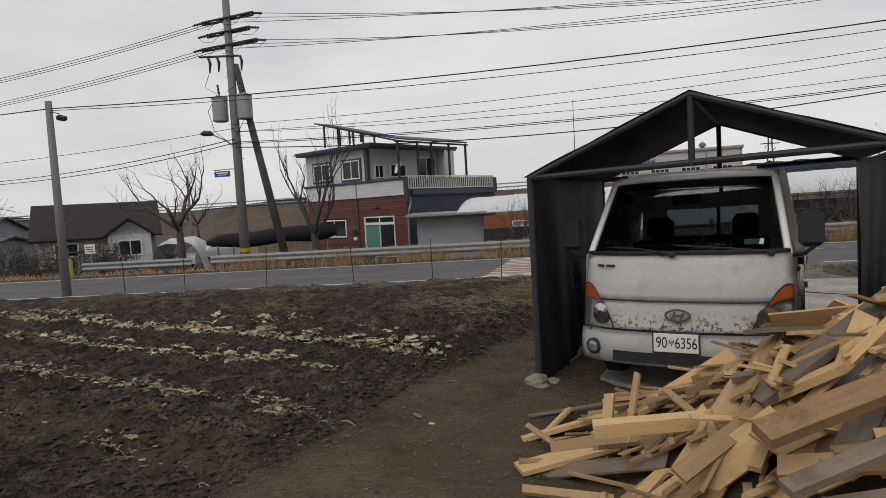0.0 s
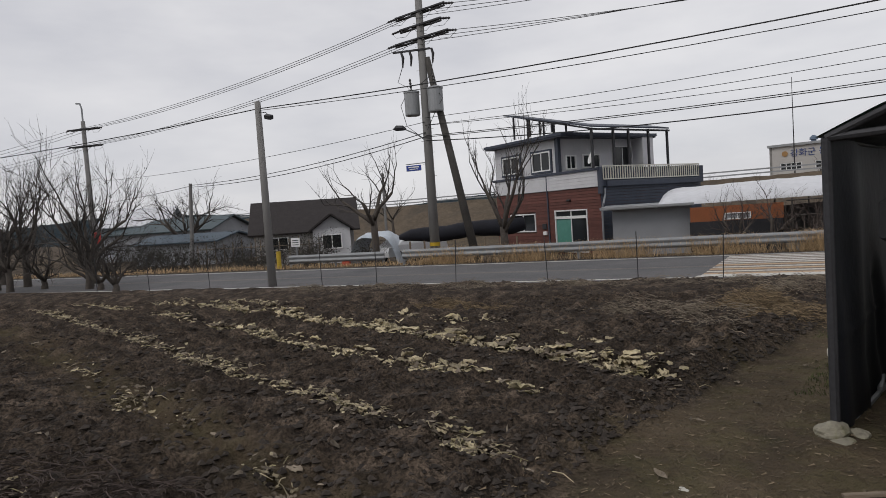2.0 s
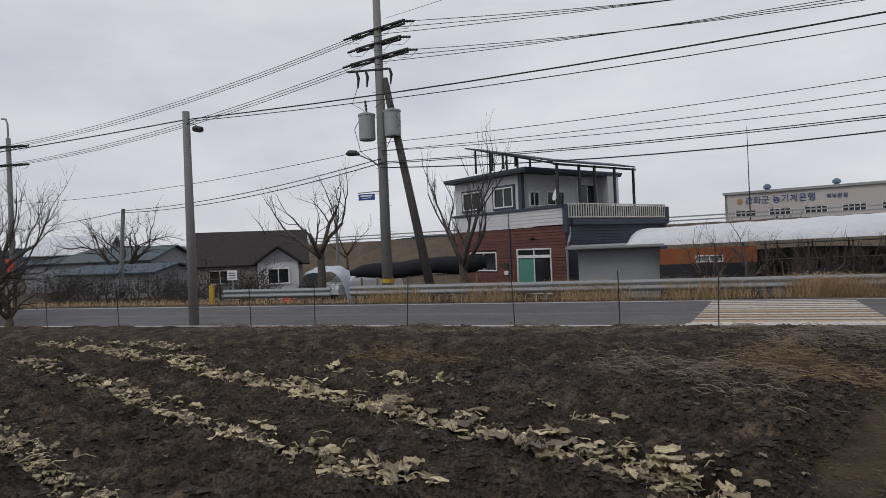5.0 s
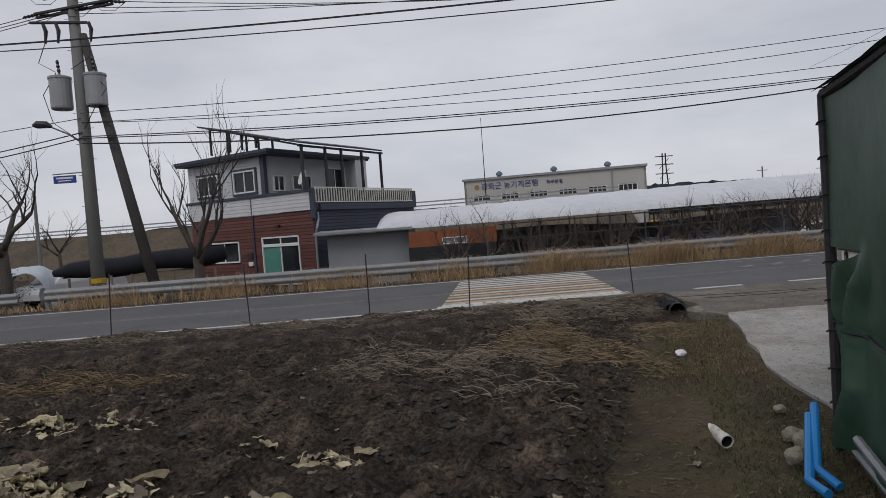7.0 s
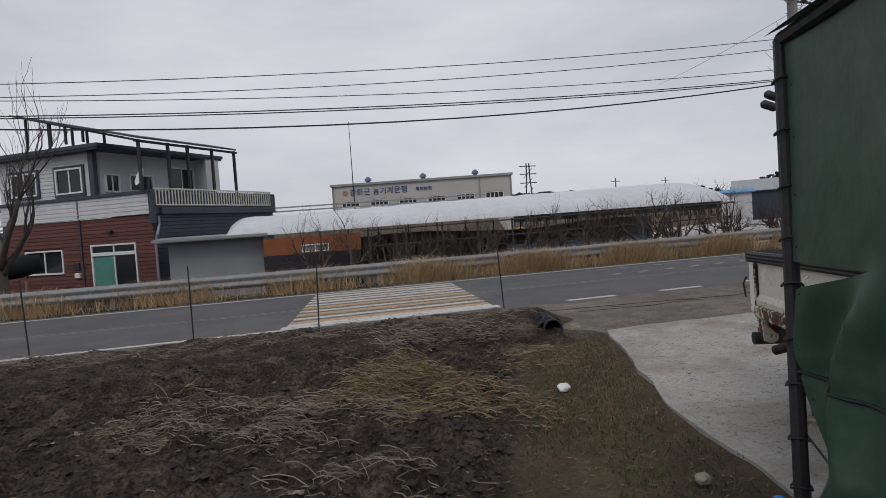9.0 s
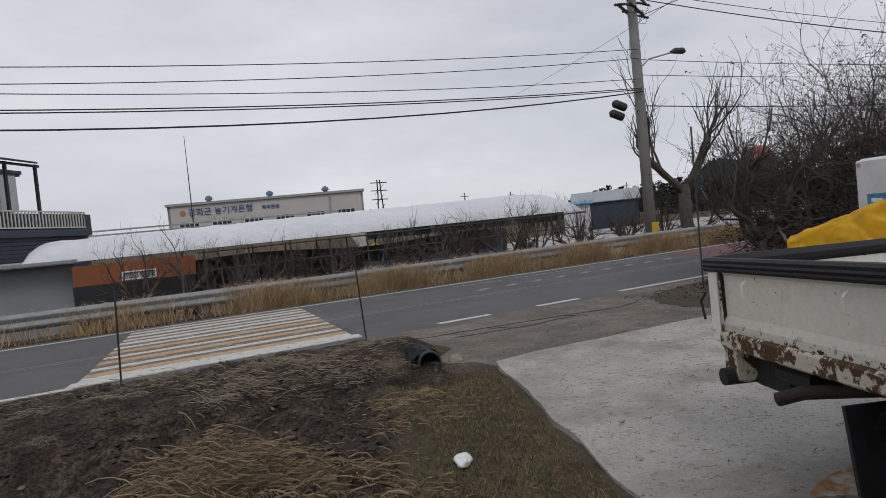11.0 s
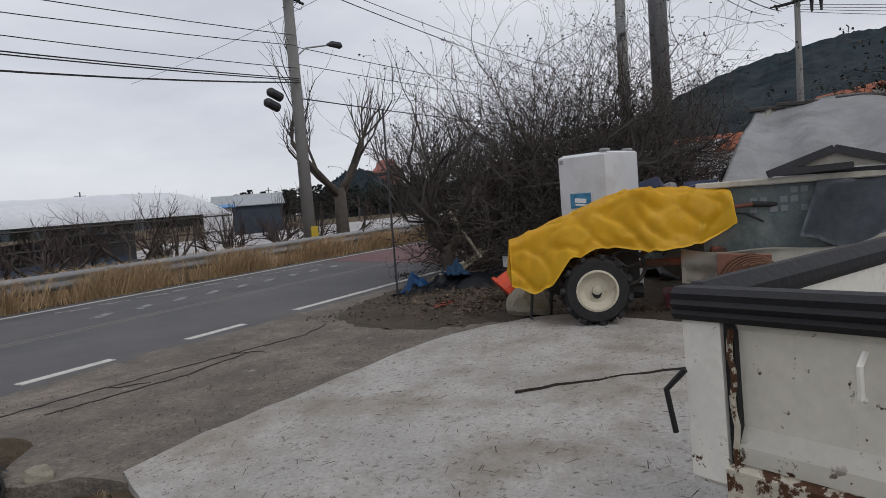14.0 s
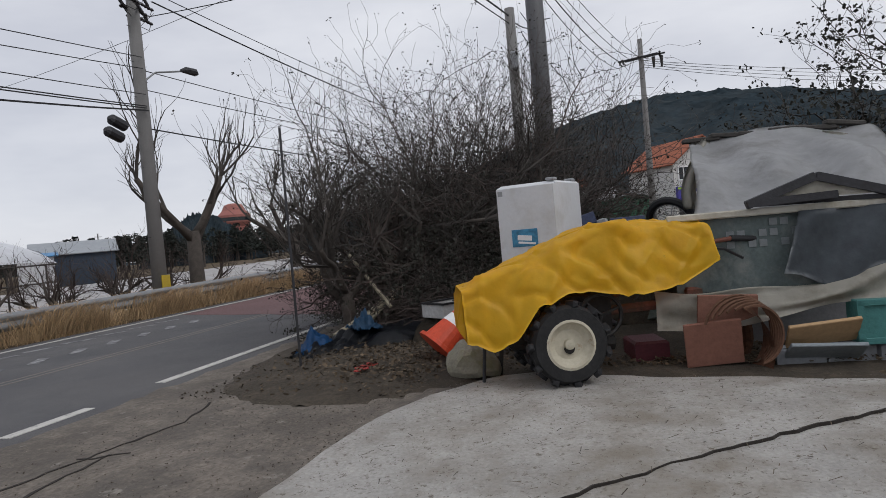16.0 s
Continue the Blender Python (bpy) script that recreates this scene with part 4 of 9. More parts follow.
# terrace with a white railing
bm = B()
box(bm, (7.0, 3.97, 3.42), (2.6, 7.3, 0.28), None, 0.02)
box(bm, (2.9, 6.3, 3.36), (5.4, 2.5, 0.3))
part("terrace", bm, M["slate"], house)
M["railing"] = mat("cream_railing", (0.6, 0.58, 0.52), 0.5, var=0.06)
bm = B()
box(bm, (0, 0, 0), (0.04, 0.04, 0.65))
baluster_mesh = bpy.data.meshes.new("baluster")
bm.to_mesh(baluster_mesh)
bm.free()
baluster_mesh.materials.append(M["railing"])
rail = new("railing")
rail.parent = house
for y0, y1, x0, x1 in ((0.1, 7.5, 8.25, 8.25), (7.5, 7.5, 5.0, 8.25)):
    bm = B()
    for z in (3.65, 4.28):
        box(bm, ((x0 + x1) / 2, (y0 + y1) / 2, z), (abs(x1 - x0) + 0.05, abs(y1 - y0) + 0.05, 0.05))
    part("handrail", bm, M["railing"], rail)
    n = int(max(abs(x1 - x0), abs(y1 - y0)) / 0.17)
    for k in range(n + 1):
        f = k / n
        b_ = new("baluster", baluster_mesh)
        b_.parent = rail
        b_.matrix_basis = pose(x0 + (x1 - x0) * f, y0 + (y1 - y0) * f, 3.95)
bm = B()
lathe(bm, [(0.02, 0), (0.2, 0.03), (0.34, 0.1), (0.35, 0.11), (0.2, 0.06)], 18, pose(7.6, 0.15, 4.75, 70, 0, -25))
part("satellite_dish", bm, M["frame"], house)
bm = B()
box(bm, (6.6, 0.35, 3.85), (0.8, 0.35, 0.6), None, 0.02)
part("air_conditioner", bm, M["xfmr"], house)
bm = B()
box(bm, (5.6, 6.1, 5.35), (1.0, 0.9, 1.7), None, 0.01)
part("stair_hut", bm, M["white"], house)
bm = B()
tube(bm, [(8.2, 0.2, 3.2), (8.2, 0.2, 2.9), (8.35, -0.1, 2.5), (8.2, -0.05, 2.2), (8.2, -0.05, 0.0)], 0.05, 8)
part("drain_pipe", bm, M["greyblock"], house)

annex = thing("annex", "low grey rendered annex beside the red house", "annex")
bm = B()
box(bm, (-1.85, 31.7, 0.1), (3.3, 1.4, 2.7))
part("wall", bm, M["greyblock"], annex)
bm = B()
box(bm, (-2.0, 31.5, 1.52), (3.9, 2.3, 0.08), pose(0, 0, 0, 2, 0, 0))
box(bm, (-2.0, 30.4, 1.47), (3.9, 0.05, 0.12))
part("roof", bm, M["xfmr"], annex)
porch = thing("orange_shed", "orange-brown panel shed under the plastic tunnel", "shed")
bm = B()
wall_with_holes(bm, -0.22, 3.3, 0.68, 1.3, 30.4, 30.5, [(1.1, 2.1, 0.72, 1.0)])
part("wall", bm, M["orange"], porch)
bm = B()
box(bm, (1.5, 30.43, 0.05), (3.5, 0.1, 1.26))
part("base", bm, mat("black_sheet", (0.02, 0.021, 0.026), 0.6, var=0.3, scale=2), porch)
window(porch, 1.1, 2.1, 0.72, 1.0, 30.42, M["greyblock"], M["frame"], 2, 0.04)

tunnel = thing("greenhouse", "long arched greenhouse tunnel with whitish plastic film", "greenhouse")
N = 66


def tunnel_point(u, v):
    x = -1.6 + 21.6 * u
    a = math.pi * (0.03 + 0.94 * v)
    end = min(1, (u * 21.6) / 0.7, ((1 - u) * 21.6) / 1.6)
    hgt = (0.85 + 0.34 * u) * (0.25 + 0.75 * math.sqrt(max(0, 1 - (1 - end) ** 2)))
    rib = 0.022 * abs(math.sin(math.pi * u * N / 3)) + 0.03 * noise.noise(Vector((x * 0.9, v * 6, 0)))
    return (x + 0.12 * math.sin(3 * v), 33.6 - 3.2 * math.cos(a), 1.36 + 0.12 * u + (hgt - rib) * math.sin(a))


bm = B()
sheet(bm, tunnel_point, N * 2, 20)
part("film", bm, M["film"], tunnel, smooth=True)
for k in range(23):
    bm = B()
    tube(bm, [Vector(tunnel_point(k / 22, j / 12)) - Vector((0, 0, 0.06)) for j in range(13)], 0.02, 5)
    part("hoop", bm, M["galv"], tunnel)
for k in range(12):
    x = 3.6 + 16 * k / 11
    for y in (30.45, 36.7):
        bm = B()
        tube(bm, [(x, y, -0.8), (x, y, 1.45)], 0.035, 6)
        part("post", bm, M["darkpole"], tunnel)
for z in (1.36, 0.75):
    bm = B()
    tube(bm, [(3.4, 30.4, z), (20, 30.4, z + 0.12)], 0.03, 5)
    part("side_rail", bm, M["darkpole"], tunnel)
# added grey backdrop standing in for the dim clutter at the tunnel's rear
bm = B()
sheet(bm, lambda u, v: (3.5 + 16.4 * u, 36.6 + 0.08 * math.sin(40 * u), -0.75 + (1.75 + 0.12 * math.sin(9 * u)) * v), 60, 3)
part("rear_backdrop", bm, mat("grey_backdrop", (0.15, 0.155, 0.165), 0.9, var=0.3, scale=2), tunnel, "grey backdrop sheet added along the far side")
# clutter kept under the tunnel's open side
rng = random.Random(12)
for k in range(56):
    x = rng.uniform(3.6, 19.6)
    y = rng.uniform(30.9, 35)
    s = (rng.uniform(0.5, 1.6), rng.uniform(0.5, 1.2), rng.uniform(0.3, 1.1))
    t = thing("stored_crate", "stacked grey and blue farm crates under the tunnel", "crate", pose(x, y, -0.75, 0, 0, rng.uniform(0, 90)), "crates under the tunnel")
    bm = B()
    box(bm, (0, 0, s[2] / 2), s, None, 0.03)
    for q in range(3):
        box(bm, (0, 0, s[2] * (0.2 + 0.3 * q)), (s[0] + 0.05, s[1] + 0.05, 0.05))
    part("body", bm, mat("crate", rng.choice([(0.45, 0.45, 0.46), (0.2, 0.2, 0.22), (0.05, 0.08, 0.14), (0.3, 0.3, 0.3), (0.08, 0.08, 0.08)]), 0.7, var=0.25, scale=3), t)
digger = thing("excavator", "small yellow excavator parked beyond the tunnel", "excavator", pose(14.2, 38.5, -0.6) @ Matrix.Scale(0.65, 4))
my = mat("machine_yellow", (0.55, 0.33, 0.02), 0.5, var=0.15)
bm = B()
box(bm, (0, 0, 1.35), (2.0, 1.5, 0.8), None, 0.12)
box(bm, (0.9, 0, 1.9), (0.9, 1.2, 0.7), None, 0.1, 0.85)
part("body", bm, my, digger)
bm = B()
tube(bm, [(-0.8, 0, 1.5), (-1.8, 0, 2.3), (-3.0, 0, 1.6)], [0.2, 0.18, 0.12], 6)
part("boom", bm, my, digger)
for y in (-0.75, 0.75):
    bm = B()
    box(bm, (0, y, 0.45), (2.4, 0.4, 0.7), None, 0.25)
    part("track", bm, M["steel"], digger)
rack = thing("farm_trailer", "blue-grey steel farm trailer under the tunnel edge", "trailer", pose(12.0, 30.1, -0.7))
bm = B()
box(bm, (0, 0, 0.75), (6.0, 0.9, 0.16), None, 0.02)
box(bm, (0, -0.42, 0.95), (6.0, 0.05, 0.3))
part("bed", bm, mat("blue_grey_steel", (0.07, 0.1, 0.15), 0.6, 0.2, var=0.2), rack)
for x in (-2.4, 2.4):
    bm = B()
    tube(bm, [(x, -0.4, 0.3), (x, 0.4, 0.3)], 0.3, 12)
    part("wheel", bm, M["steel"], rack)

# ---- the white pickup truck, tented ----
TRUCK_TURN = -24.5
TB = Vector((math.cos(radians(24.5)), -math.sin(radians(24.5)), 0))
TA = Vector((math.sin(radians(24.5)), math.cos(radians(24.5)), 0))
TO = Vector((3.34, 10.38, 0)) - TA * 5.02 + TB * 0.86
truck = thing("pickup_truck", "old white rusty pickup truck parked under a tent canopy", "truck", pose(TO.x, TO.y, 0.13, -1.35, 0, TRUCK_TURN))
rust = (0.2, 0.085, 0.03)
M["truckpaint"] = overlay(overlay(overlay(mat("white_truck_paint", (0.84, 0.835, 0.81), 0.36, var=0.06, scale=1.6, bump=0.03), (0.5, 0.47, 0.4), 2.2, 0.56, 0.85), rust, 30, 0.52, 0.58, 0.67, 0.79), rust, 34, 0.68, 0.72)
M["bedpaint"] = overlay(overlay(mat("dirty_cream_paint", (0.87, 0.84, 0.76), 0.42, var=0.07, scale=1.5, bump=0.05), (0.55, 0.5, 0.39), 3.0, 0.58, 0.85), (0.07, 0.04, 0.025), 34, 0.64, 0.68)
overlay(M["bedpaint"], (0.085, 0.034, 0.011), 15, 0.55, 0.58, 0.72, 0.76)
M["rustrail"] = overlay(mat("rusty_sill", (0.6, 0.55, 0.44), 0.7, var=0.15, scale=3, bump=0.4), (0.075, 0.03, 0.01), 12, 0.49, 0.53)
M["rubber"] = mat("black_rubber", (0.018, 0.018, 0.02), 0.7, var=0.2, bump=0.2)
M["blackpl"] = mat("black_plastic", (0.02, 0.02, 0.022), 0.5, var=0.15, bump=0.1)
M["chrome"] = mat("chrome", (0.55, 0.55, 0.56), 0.15, 1.0, var=0.05, bump=0)
M["lens"] = mat("lamp_lens", (0.34, 0.35, 0.355), 0.06, 0.6, var=0.3, scale=12, bump=0)
M["amber"] = mat("amber_lens", (0.6, 0.13, 0.03), 0.15, var=0.15, scale=10, bump=0)
M["seat"] = mat("dark_seat_cloth", (0.02, 0.02, 0.022), 0.9, var=0.2)
M["plate"] = mat("plate_white", (0.66, 0.66, 0.65), 0.4, var=0.05, bump=0)
mg = bpy.data.materials.new("cab_glass")
mg.use_nodes = True
gb = mg.node_tree.nodes["Principled BSDF"]
gb.inputs["Base Color"].default_value, gb.inputs["Roughness"].default_value = (0.19, 0.22, 0.23, 1), 0.0
gb.inputs["Transmission Weight"].default_value, gb.inputs["IOR"].default_value = 1.0, 1.12
M["cabglass"] = mg


def nose_y(x, z):
    """The cab's front: a face that bows back at its corners and leans with the windscreen."""
    rake = np.interp(z, [0.3, 0.5, 0.75, 1.0, 1.19, 1.26, 1.9, 1.97], [0.05, 0.0, 0.04, 0.07, 0.13, 0.17, 0.78, 0.95])
    return float(rake) + 0.20 * (abs(x) / 0.83) ** 3.2


def half_w(z):
    return float(np.interp(z, [0.3, 0.6, 1.2, 1.9, 1.98], [0.82, 0.83, 0.82, 0.70, 0.66]))


def front_sheet(z0, z1, xa, xb, out=0.0, nu=24, nv=8):
    bm = B()

    def fn(u, v):
        z = z0 + (z1 - z0) * v
        x = (xa + (xb - xa) * u) * half_w(z)
        return (x, nose_y(x, z) - out, z)
    sheet(bm, fn, nu, nv)
    bmesh.ops.solidify(bm, geom=bm.faces[:], thickness=-0.02)
    return bm


part("front_panel", front_sheet(0.86, 1.24, -1, 1), M["truckpaint"], truck, smooth=True)
part("grille_panel", front_sheet(0.615, 0.85, -0.8, 0.8, -0.006), M["truckpaint"], truck, "white grille panel with rust along its lower edge", smooth=True)
part("windscreen", front_sheet(1.25, 1.86, -0.93, 0.93, -0.008), M["cabglass"], truck, smooth=True)
bm = B()


def bumper(u, v):
    z = 0.33 + 0.28 * v
    x = (2 * u - 1) * 0.84
    bulge = 0.05 * math.sin(math.pi * v)
    return (x, nose_y(x, 0.5) - 0.03 - bulge, z)


sheet(bm, bumper, 26, 6)
bmesh.ops.solidify(bm, geom=bm.faces[:], thickness=-0.03)
bump = part("bumper", bm, mat("white_bumper", (0.68, 0.68, 0.67), 0.35, var=0.06, scale=2, bump=0.02), truck, smooth=True)
bm = B()
sheet(bm, lambda u, v: ((2 * u - 1) * 0.52, nose_y((2 * u - 1) * 0.52, 0.5) - 0.085, 0.365 + 0.085 * v), 12, 2)
part("lower_grille", bm, M["blackpl"], bump)
for s in (-1, 1):
    bm = B()
    lathe(bm, [(0.062, -0.02), (0.07, 0.0), (0.07, 0.02), (0.05, 0.025)], 18, pose(s * 0.7, nose_y(0.7, 0.5) - 0.075, 0.46, 90, 0, s * 18))
    fl = part("fog_lamp", bm, M["blackpl"], bump)
    bm = B()
    lathe(bm, [(0.048, 0.0), (0.048, 0.03), (0.02, 0.036)], 16, pose(s * 0.7, nose_y(0.7, 0.5) - 0.075, 0.46, 90, 0, s * 18))
    part("lens", bm, M["lens"], fl)
    # headlamp with an amber indicator above
    bm = B()

    def lampf(u, v):
        """Inner edge leaning outward with height, top rising towards the corner."""
        z = 0.612 + (0.25 + 0.13 * math.sin(0.62 * math.pi * u)) * v
        inner = 0.64 + 0.17 * v ** 1.4
        x = s * (inner + (1.0 - inner) * u) * half_w(z)
        return (x, nose_y(x, z) - 0.014, z)
    sheet(bm, lambda u, v: lampf(u, 0.68 * v), 12, 8)
    bmesh.ops.solidify(bm, geom=bm.faces[:], thickness=-0.02 * s)
    hl = part("headlamp", bm, M["lens"], truck, smooth=True)
    bm = B()
    sheet(bm, lambda u, v: lampf(u, 0.69 + 0.31 * v), 12, 5)
    bmesh.ops.solidify(bm, geom=bm.faces[:], thickness=-0.02 * s)
    part("indicator", bm, M["amber"], hl, "amber indicator lens", smooth=True)
    bm = B()
    rim_ = [lampf(k / 10, 0.0) for k in range(11)] + [lampf(1.0, k / 8) for k in range(1, 9)] + [lampf(1 - k / 10, 1.0) for k in range(1, 11)] + [lampf(0.0, 1 - k / 8) for k in range(1, 9)]
    tube(bm, [(x, y - 0.002, z) for x, y, z in rim_], 0.006, 5, cap=False)
    part("lamp_rim", bm, M["blackpl"], hl)
    for cx in (0.78,):
        bm = B()
        lathe(bm, [(0.075, 0), (0.09, 0.012), (0.06, 0.016), (0.03, 0.02)], 18, pose(s * cx * 0.83, nose_y(cx * 0.83, 0.72) - 0.018, 0.735, 90, 0, s * 26))
        part("reflector", bm, M["chrome"], hl)
bm = B()
box(bm, (0, nose_y(0, 0.55) - 0.10, 0.545), (0.365, 0.014, 0.175), pose(0, 0, 0, -3, 0, 0), 0.006)
plate = part("number_plate", bm, M["blackpl"], truck)
bm = B()
box(bm, (0, nose_y(0, 0.55) - 0.108, 0.545), (0.34, 0.008, 0.15), pose(0, 0, 0, -3, 0, 0), 0.003)
part("plate_face", bm, M["plate"], plate)


def text_mesh(name, body, size, m, material, parent, depth=0.002, align="CENTER"):
    cu = bpy.data.curves.new(name, "FONT")
    cu.body, cu.size, cu.extrude, cu.align_x, cu.align_y = body, size, depth, align, "CENTER"
    ob = bpy.data.objects.new(name, cu)
    scene.collection.objects.link(ob)
    me = bpy.data.meshes.new_from_object(ob.evaluated_get(bpy.context.evaluated_depsgraph_get()))
    bpy.data.objects.remove(ob)
    me.materials.clear()
    me.materials.append(material)
    out = new(name, me)
    if parent is not None:
        out.parent = parent
    out.matrix_basis = m
    return out


ink = mat("black_ink", (0.012, 0.012, 0.014), 0.5, var=0.05, bump=0)
yp = nose_y(0, 0.55) - 0.1135
for body, x, size, sx in (("90", -0.108, 0.125, 0.72), ("부", -0.031, 0.06, 0.9), ("6356", 0.078, 0.125, 0.68)):
    text_mesh("plate_text", body, size, pose(x, yp, 0.543, 87, 0, 0) @ Matrix.Diagonal((sx, 1, 1, 1)), ink, plate)
# badge: an oval ring with a slanted bar shape
bm = B()
ring = [(0.095 * math.cos(a), nose_y(0, 0.745) - 0.03, 0.748 + 0.047 * math.sin(a)) for a in (2 * math.pi * k / 28 for k in range(29))]
tube(bm, ring, 0.009, 6, cap=False)
for pts in ([(-0.05, -0.03), (-0.02, 0.03)], [(0.02, -0.03), (0.05, 0.03)], [(-0.04, -0.006), (0.04, 0.006)]):
    tube(bm, [(x, nose_y(0, 0.745) - 0.03, 0.748 + z) for x, z in pts], 0.009, 6)
part("badge", bm, mat("tarnished_badge", (0.16, 0.16, 0.165), 0.35, 0.7, var=0.1, bump=0), truck)
bm = B()
box(bm, (-0.66, nose_y(0.66, 1.14) - 0.03, 1.145), (0.065, 0.006, 0.022), pose(0, 0, 0, 0, 0, -18))
box(bm, (-0.565, nose_y(0.565, 1.14) - 0.028, 1.145), (0.085, 0.006, 0.022), pose(0, 0, 0, 0, 0, -14))
part("side_badge", bm, M["blackpl"], truck)
bm = B()
for z in (0.858,):
    tube(bm, [(x * 0.66, nose_y(x * 0.66, z) - 0.002, z) for x in np.linspace(-1, 1, 15)], 0.006, 5)
part("panel_gap", bm, M["blackpl"], truck)
# wipers
for x0, x1, z1 in ((-0.05, -0.62, 1.30), (0.68, -0.05, 1.31)):
    bm = B()
    tube(bm, [(x0, nose_y(x0, 1.245) - 0.04, 1.235), (x0 - 0.05, nose_y(x0, 1.25) - 0.05, 1.25), ((x0 + x1) / 2, nose_y((x0 + x1) / 2, 1.29) - 0.03, 1.285), (x1, nose_y(x1, z1) - 0.025, z1)], [0.018, 0.014, 0.009, 0.006], 6)
    box(bm, (x0, nose_y(x0, 1.24) - 0.04, 1.235), (0.05, 0.05, 0.045), None, 0.01)
    part("wiper", bm, M["blackpl"], truck)
bm = B()
tube(bm, [(x * 0.8, nose_y(x * 0.8, 1.245) - 0.012, 1.248) for x in np.linspace(-1, 1, 21)], 0.02, 6)
part("cowl", bm, M["blackpl"], truck)
# pillars, roof, sides, rear wall
for s in (-1, 1):
    bm = B()
    zs = np.linspace(1.22, 1.9, 9)
    tube(bm, [(s * half_w(z) * 0.975, nose_y(half_w(z) * 0.975, z) + 0.012, z) for z in zs], 0.03, 8)
    part("pillar", bm, M["truckpaint"], truck, smooth=True)
    bm = B()
    box(bm, (s * 0.775, 1.62, 1.55), (0.07, 0.3, 0.8), pose(0, 0, 0, 0, -s * 9, 0), 0.02)
    part("rear_pillar", bm, M["truckpaint"], truck)
    bm = B()
    sheet(bm, lambda u, v: (s * half_w(0.42 + 0.82 * v), 0.26 + 1.5 * u, 0.42 + 0.82 * v), 8, 6)
    bmesh.ops.solidify(bm, geom=bm.faces[:], thickness=-0.04 * s)
    door = part("door", bm, M["truckpaint"], truck)
    bm = B()
    box(bm, (s * 0.845, 1.25, 1.02), (0.03, 0.16, 0.04), None, 0.01)
    part("handle", bm, M["blackpl"], door)
    bm = B()
    sheet(bm, lambda u, v: (s * (half_w(1.24 + 0.62 * v) - 0.015), 0.36 + 0.45 * v + (1.12 - 0.45 * v) * u, 1.24 + 0.62 * v), 6, 4)
    part("side_glass", bm, M["cabglass"], door)
    # mirror on its arm
    bm = B()
    box(bm, (s * 0.95, 0.32, 1.42), (0.165, 0.08, 0.29), pose(0, 0, 0, 0, 0, s * 14), 0.035)
    mir = part("mirror", bm, M["blackpl"], truck)
    bm = B()
    tube(bm, [(s * 0.81, 0.42, 1.2), (s * 0.9, 0.34, 1.22), (s * 0.97, 0.3, 1.28)], 0.016, 6)
    part("mirror_arm", bm, M["blackpl"], mir)
    # front wheel and arch
    bm = B()
    box(bm, (s * 0.78, 0.95, 0.62), (0.16, 0.95, 0.3), None, 0.06)
    part("wheel_arch", bm, M["blackpl"], truck)


def wheel(parent, x, y, z, r, w, rimmat, tyremat=None):
    bm = B()
    m = pose(x, y, z, 0, 90, 0)
    lathe(bm, [(r * 0.58, -w / 2), (r * 0.9, -w / 2), (r * 0.985, -w * 0.36), (r, 0), (r * 0.985, w * 0.36), (r * 0.9, w / 2), (r * 0.58, w / 2)], 28, m, False)
    wh = part("wheel", bm, tyremat or M["rubber"], parent, smooth=False)
    bm = B()
    lathe(bm, [(r * 0.6, -w * 0.52), (r * 0.52, -w * 0.46), (r * 0.4, -w * 0.3), (r * 0.15, -w * 0.34), (r * 0.15, w * 0.34), (r * 0.4, w * 0.3), (r * 0.52, w * 0.46), (r * 0.6, w * 0.52)], 22, m)
    part("rim", bm, rimmat, wh)
    return wh


for s in (-1, 1):
    wheel(truck, s * 0.72, 0.95, 0.31, 0.31, 0.19, M["galv"])
    for o in (0.72, 0.52):
        wheel(truck, s * o, 3.55, 0.28, 0.28, 0.16, M["galv"])
    bm = B()
    sheet(bm, lambda u, v: (s * (0.86 - 0.42 * v), 3.55 + 0.40 * math.cos(math.pi * (0.02 + 0.9 * u)) * -1, 0.30 + 0.36 * math.sin(math.pi * (0.02 + 0.9 * u))), 12, 2)
    part("mudguard", bm, M["blackpl"], truck)
    bm = B()
    box(bm, (s * 0.65, 4.0, 0.35), (0.44, 0.02, 0.36), pose(0, 0, 0, -8, 0, 0))
    part("mud_flap", bm, M["rubber"], truck)
bm = B()


def roof(u, v):
    x = (2 * u - 1) * (0.70 - 0.02 * v)
    y = 0.74 + 1.02 * v + 0.16 * abs(2 * u - 1) ** 3 * (1 - v)
    return (x, y, 1.865 + 0.085 * (1 - abs(2 * u - 1) ** 4) - 0.04 * (1 - v) ** 3)


sheet(bm, roof, 16, 10)
bmesh.ops.solidify(bm, geom=bm.faces[:], thickness=0.04)
part("roof", bm, M["truckpaint"], truck, smooth=True)
bm = B()
tube(bm, [(x * 0.69, nose_y(x * 0.69, 1.89) + 0.02, 1.905 - 0.025 * x ** 4) for x in np.linspace(-1, 1, 17)], 0.04, 8)
part("roof_header", bm, M["truckpaint"], truck, smooth=True)
bm = B()
sheet(bm, lambda u, v: ((2 * u - 1) * 0.64, nose_y((2 * u - 1) * 0.64, 1.80 + 0.07 * v) + 0.02, 1.80 + 0.07 * v), 14, 2)
part("sun_strip", bm, M["blackpl"], truck)
bm = B()
box(bm, (0, 0.82, 1.94), (1.1, 0.02, 0.03))
box(bm, (0, 1.72, 0.85), (1.6, 0.05, 0.75))
box(bm, (-0.55, 1.74, 1.55), (0.28, 0.05, 0.7))
box(bm, (0.62, 1.74, 1.55), (0.16, 0.05, 0.7))
box(bm, (0, 1.74, 1.83), (1.4, 0.05, 0.14))
part("rear_wall", bm, M["truckpaint"], truck)
bm = B()
box(bm, (0.05, 1.74, 1.48), (1.0, 0.012, 0.56))
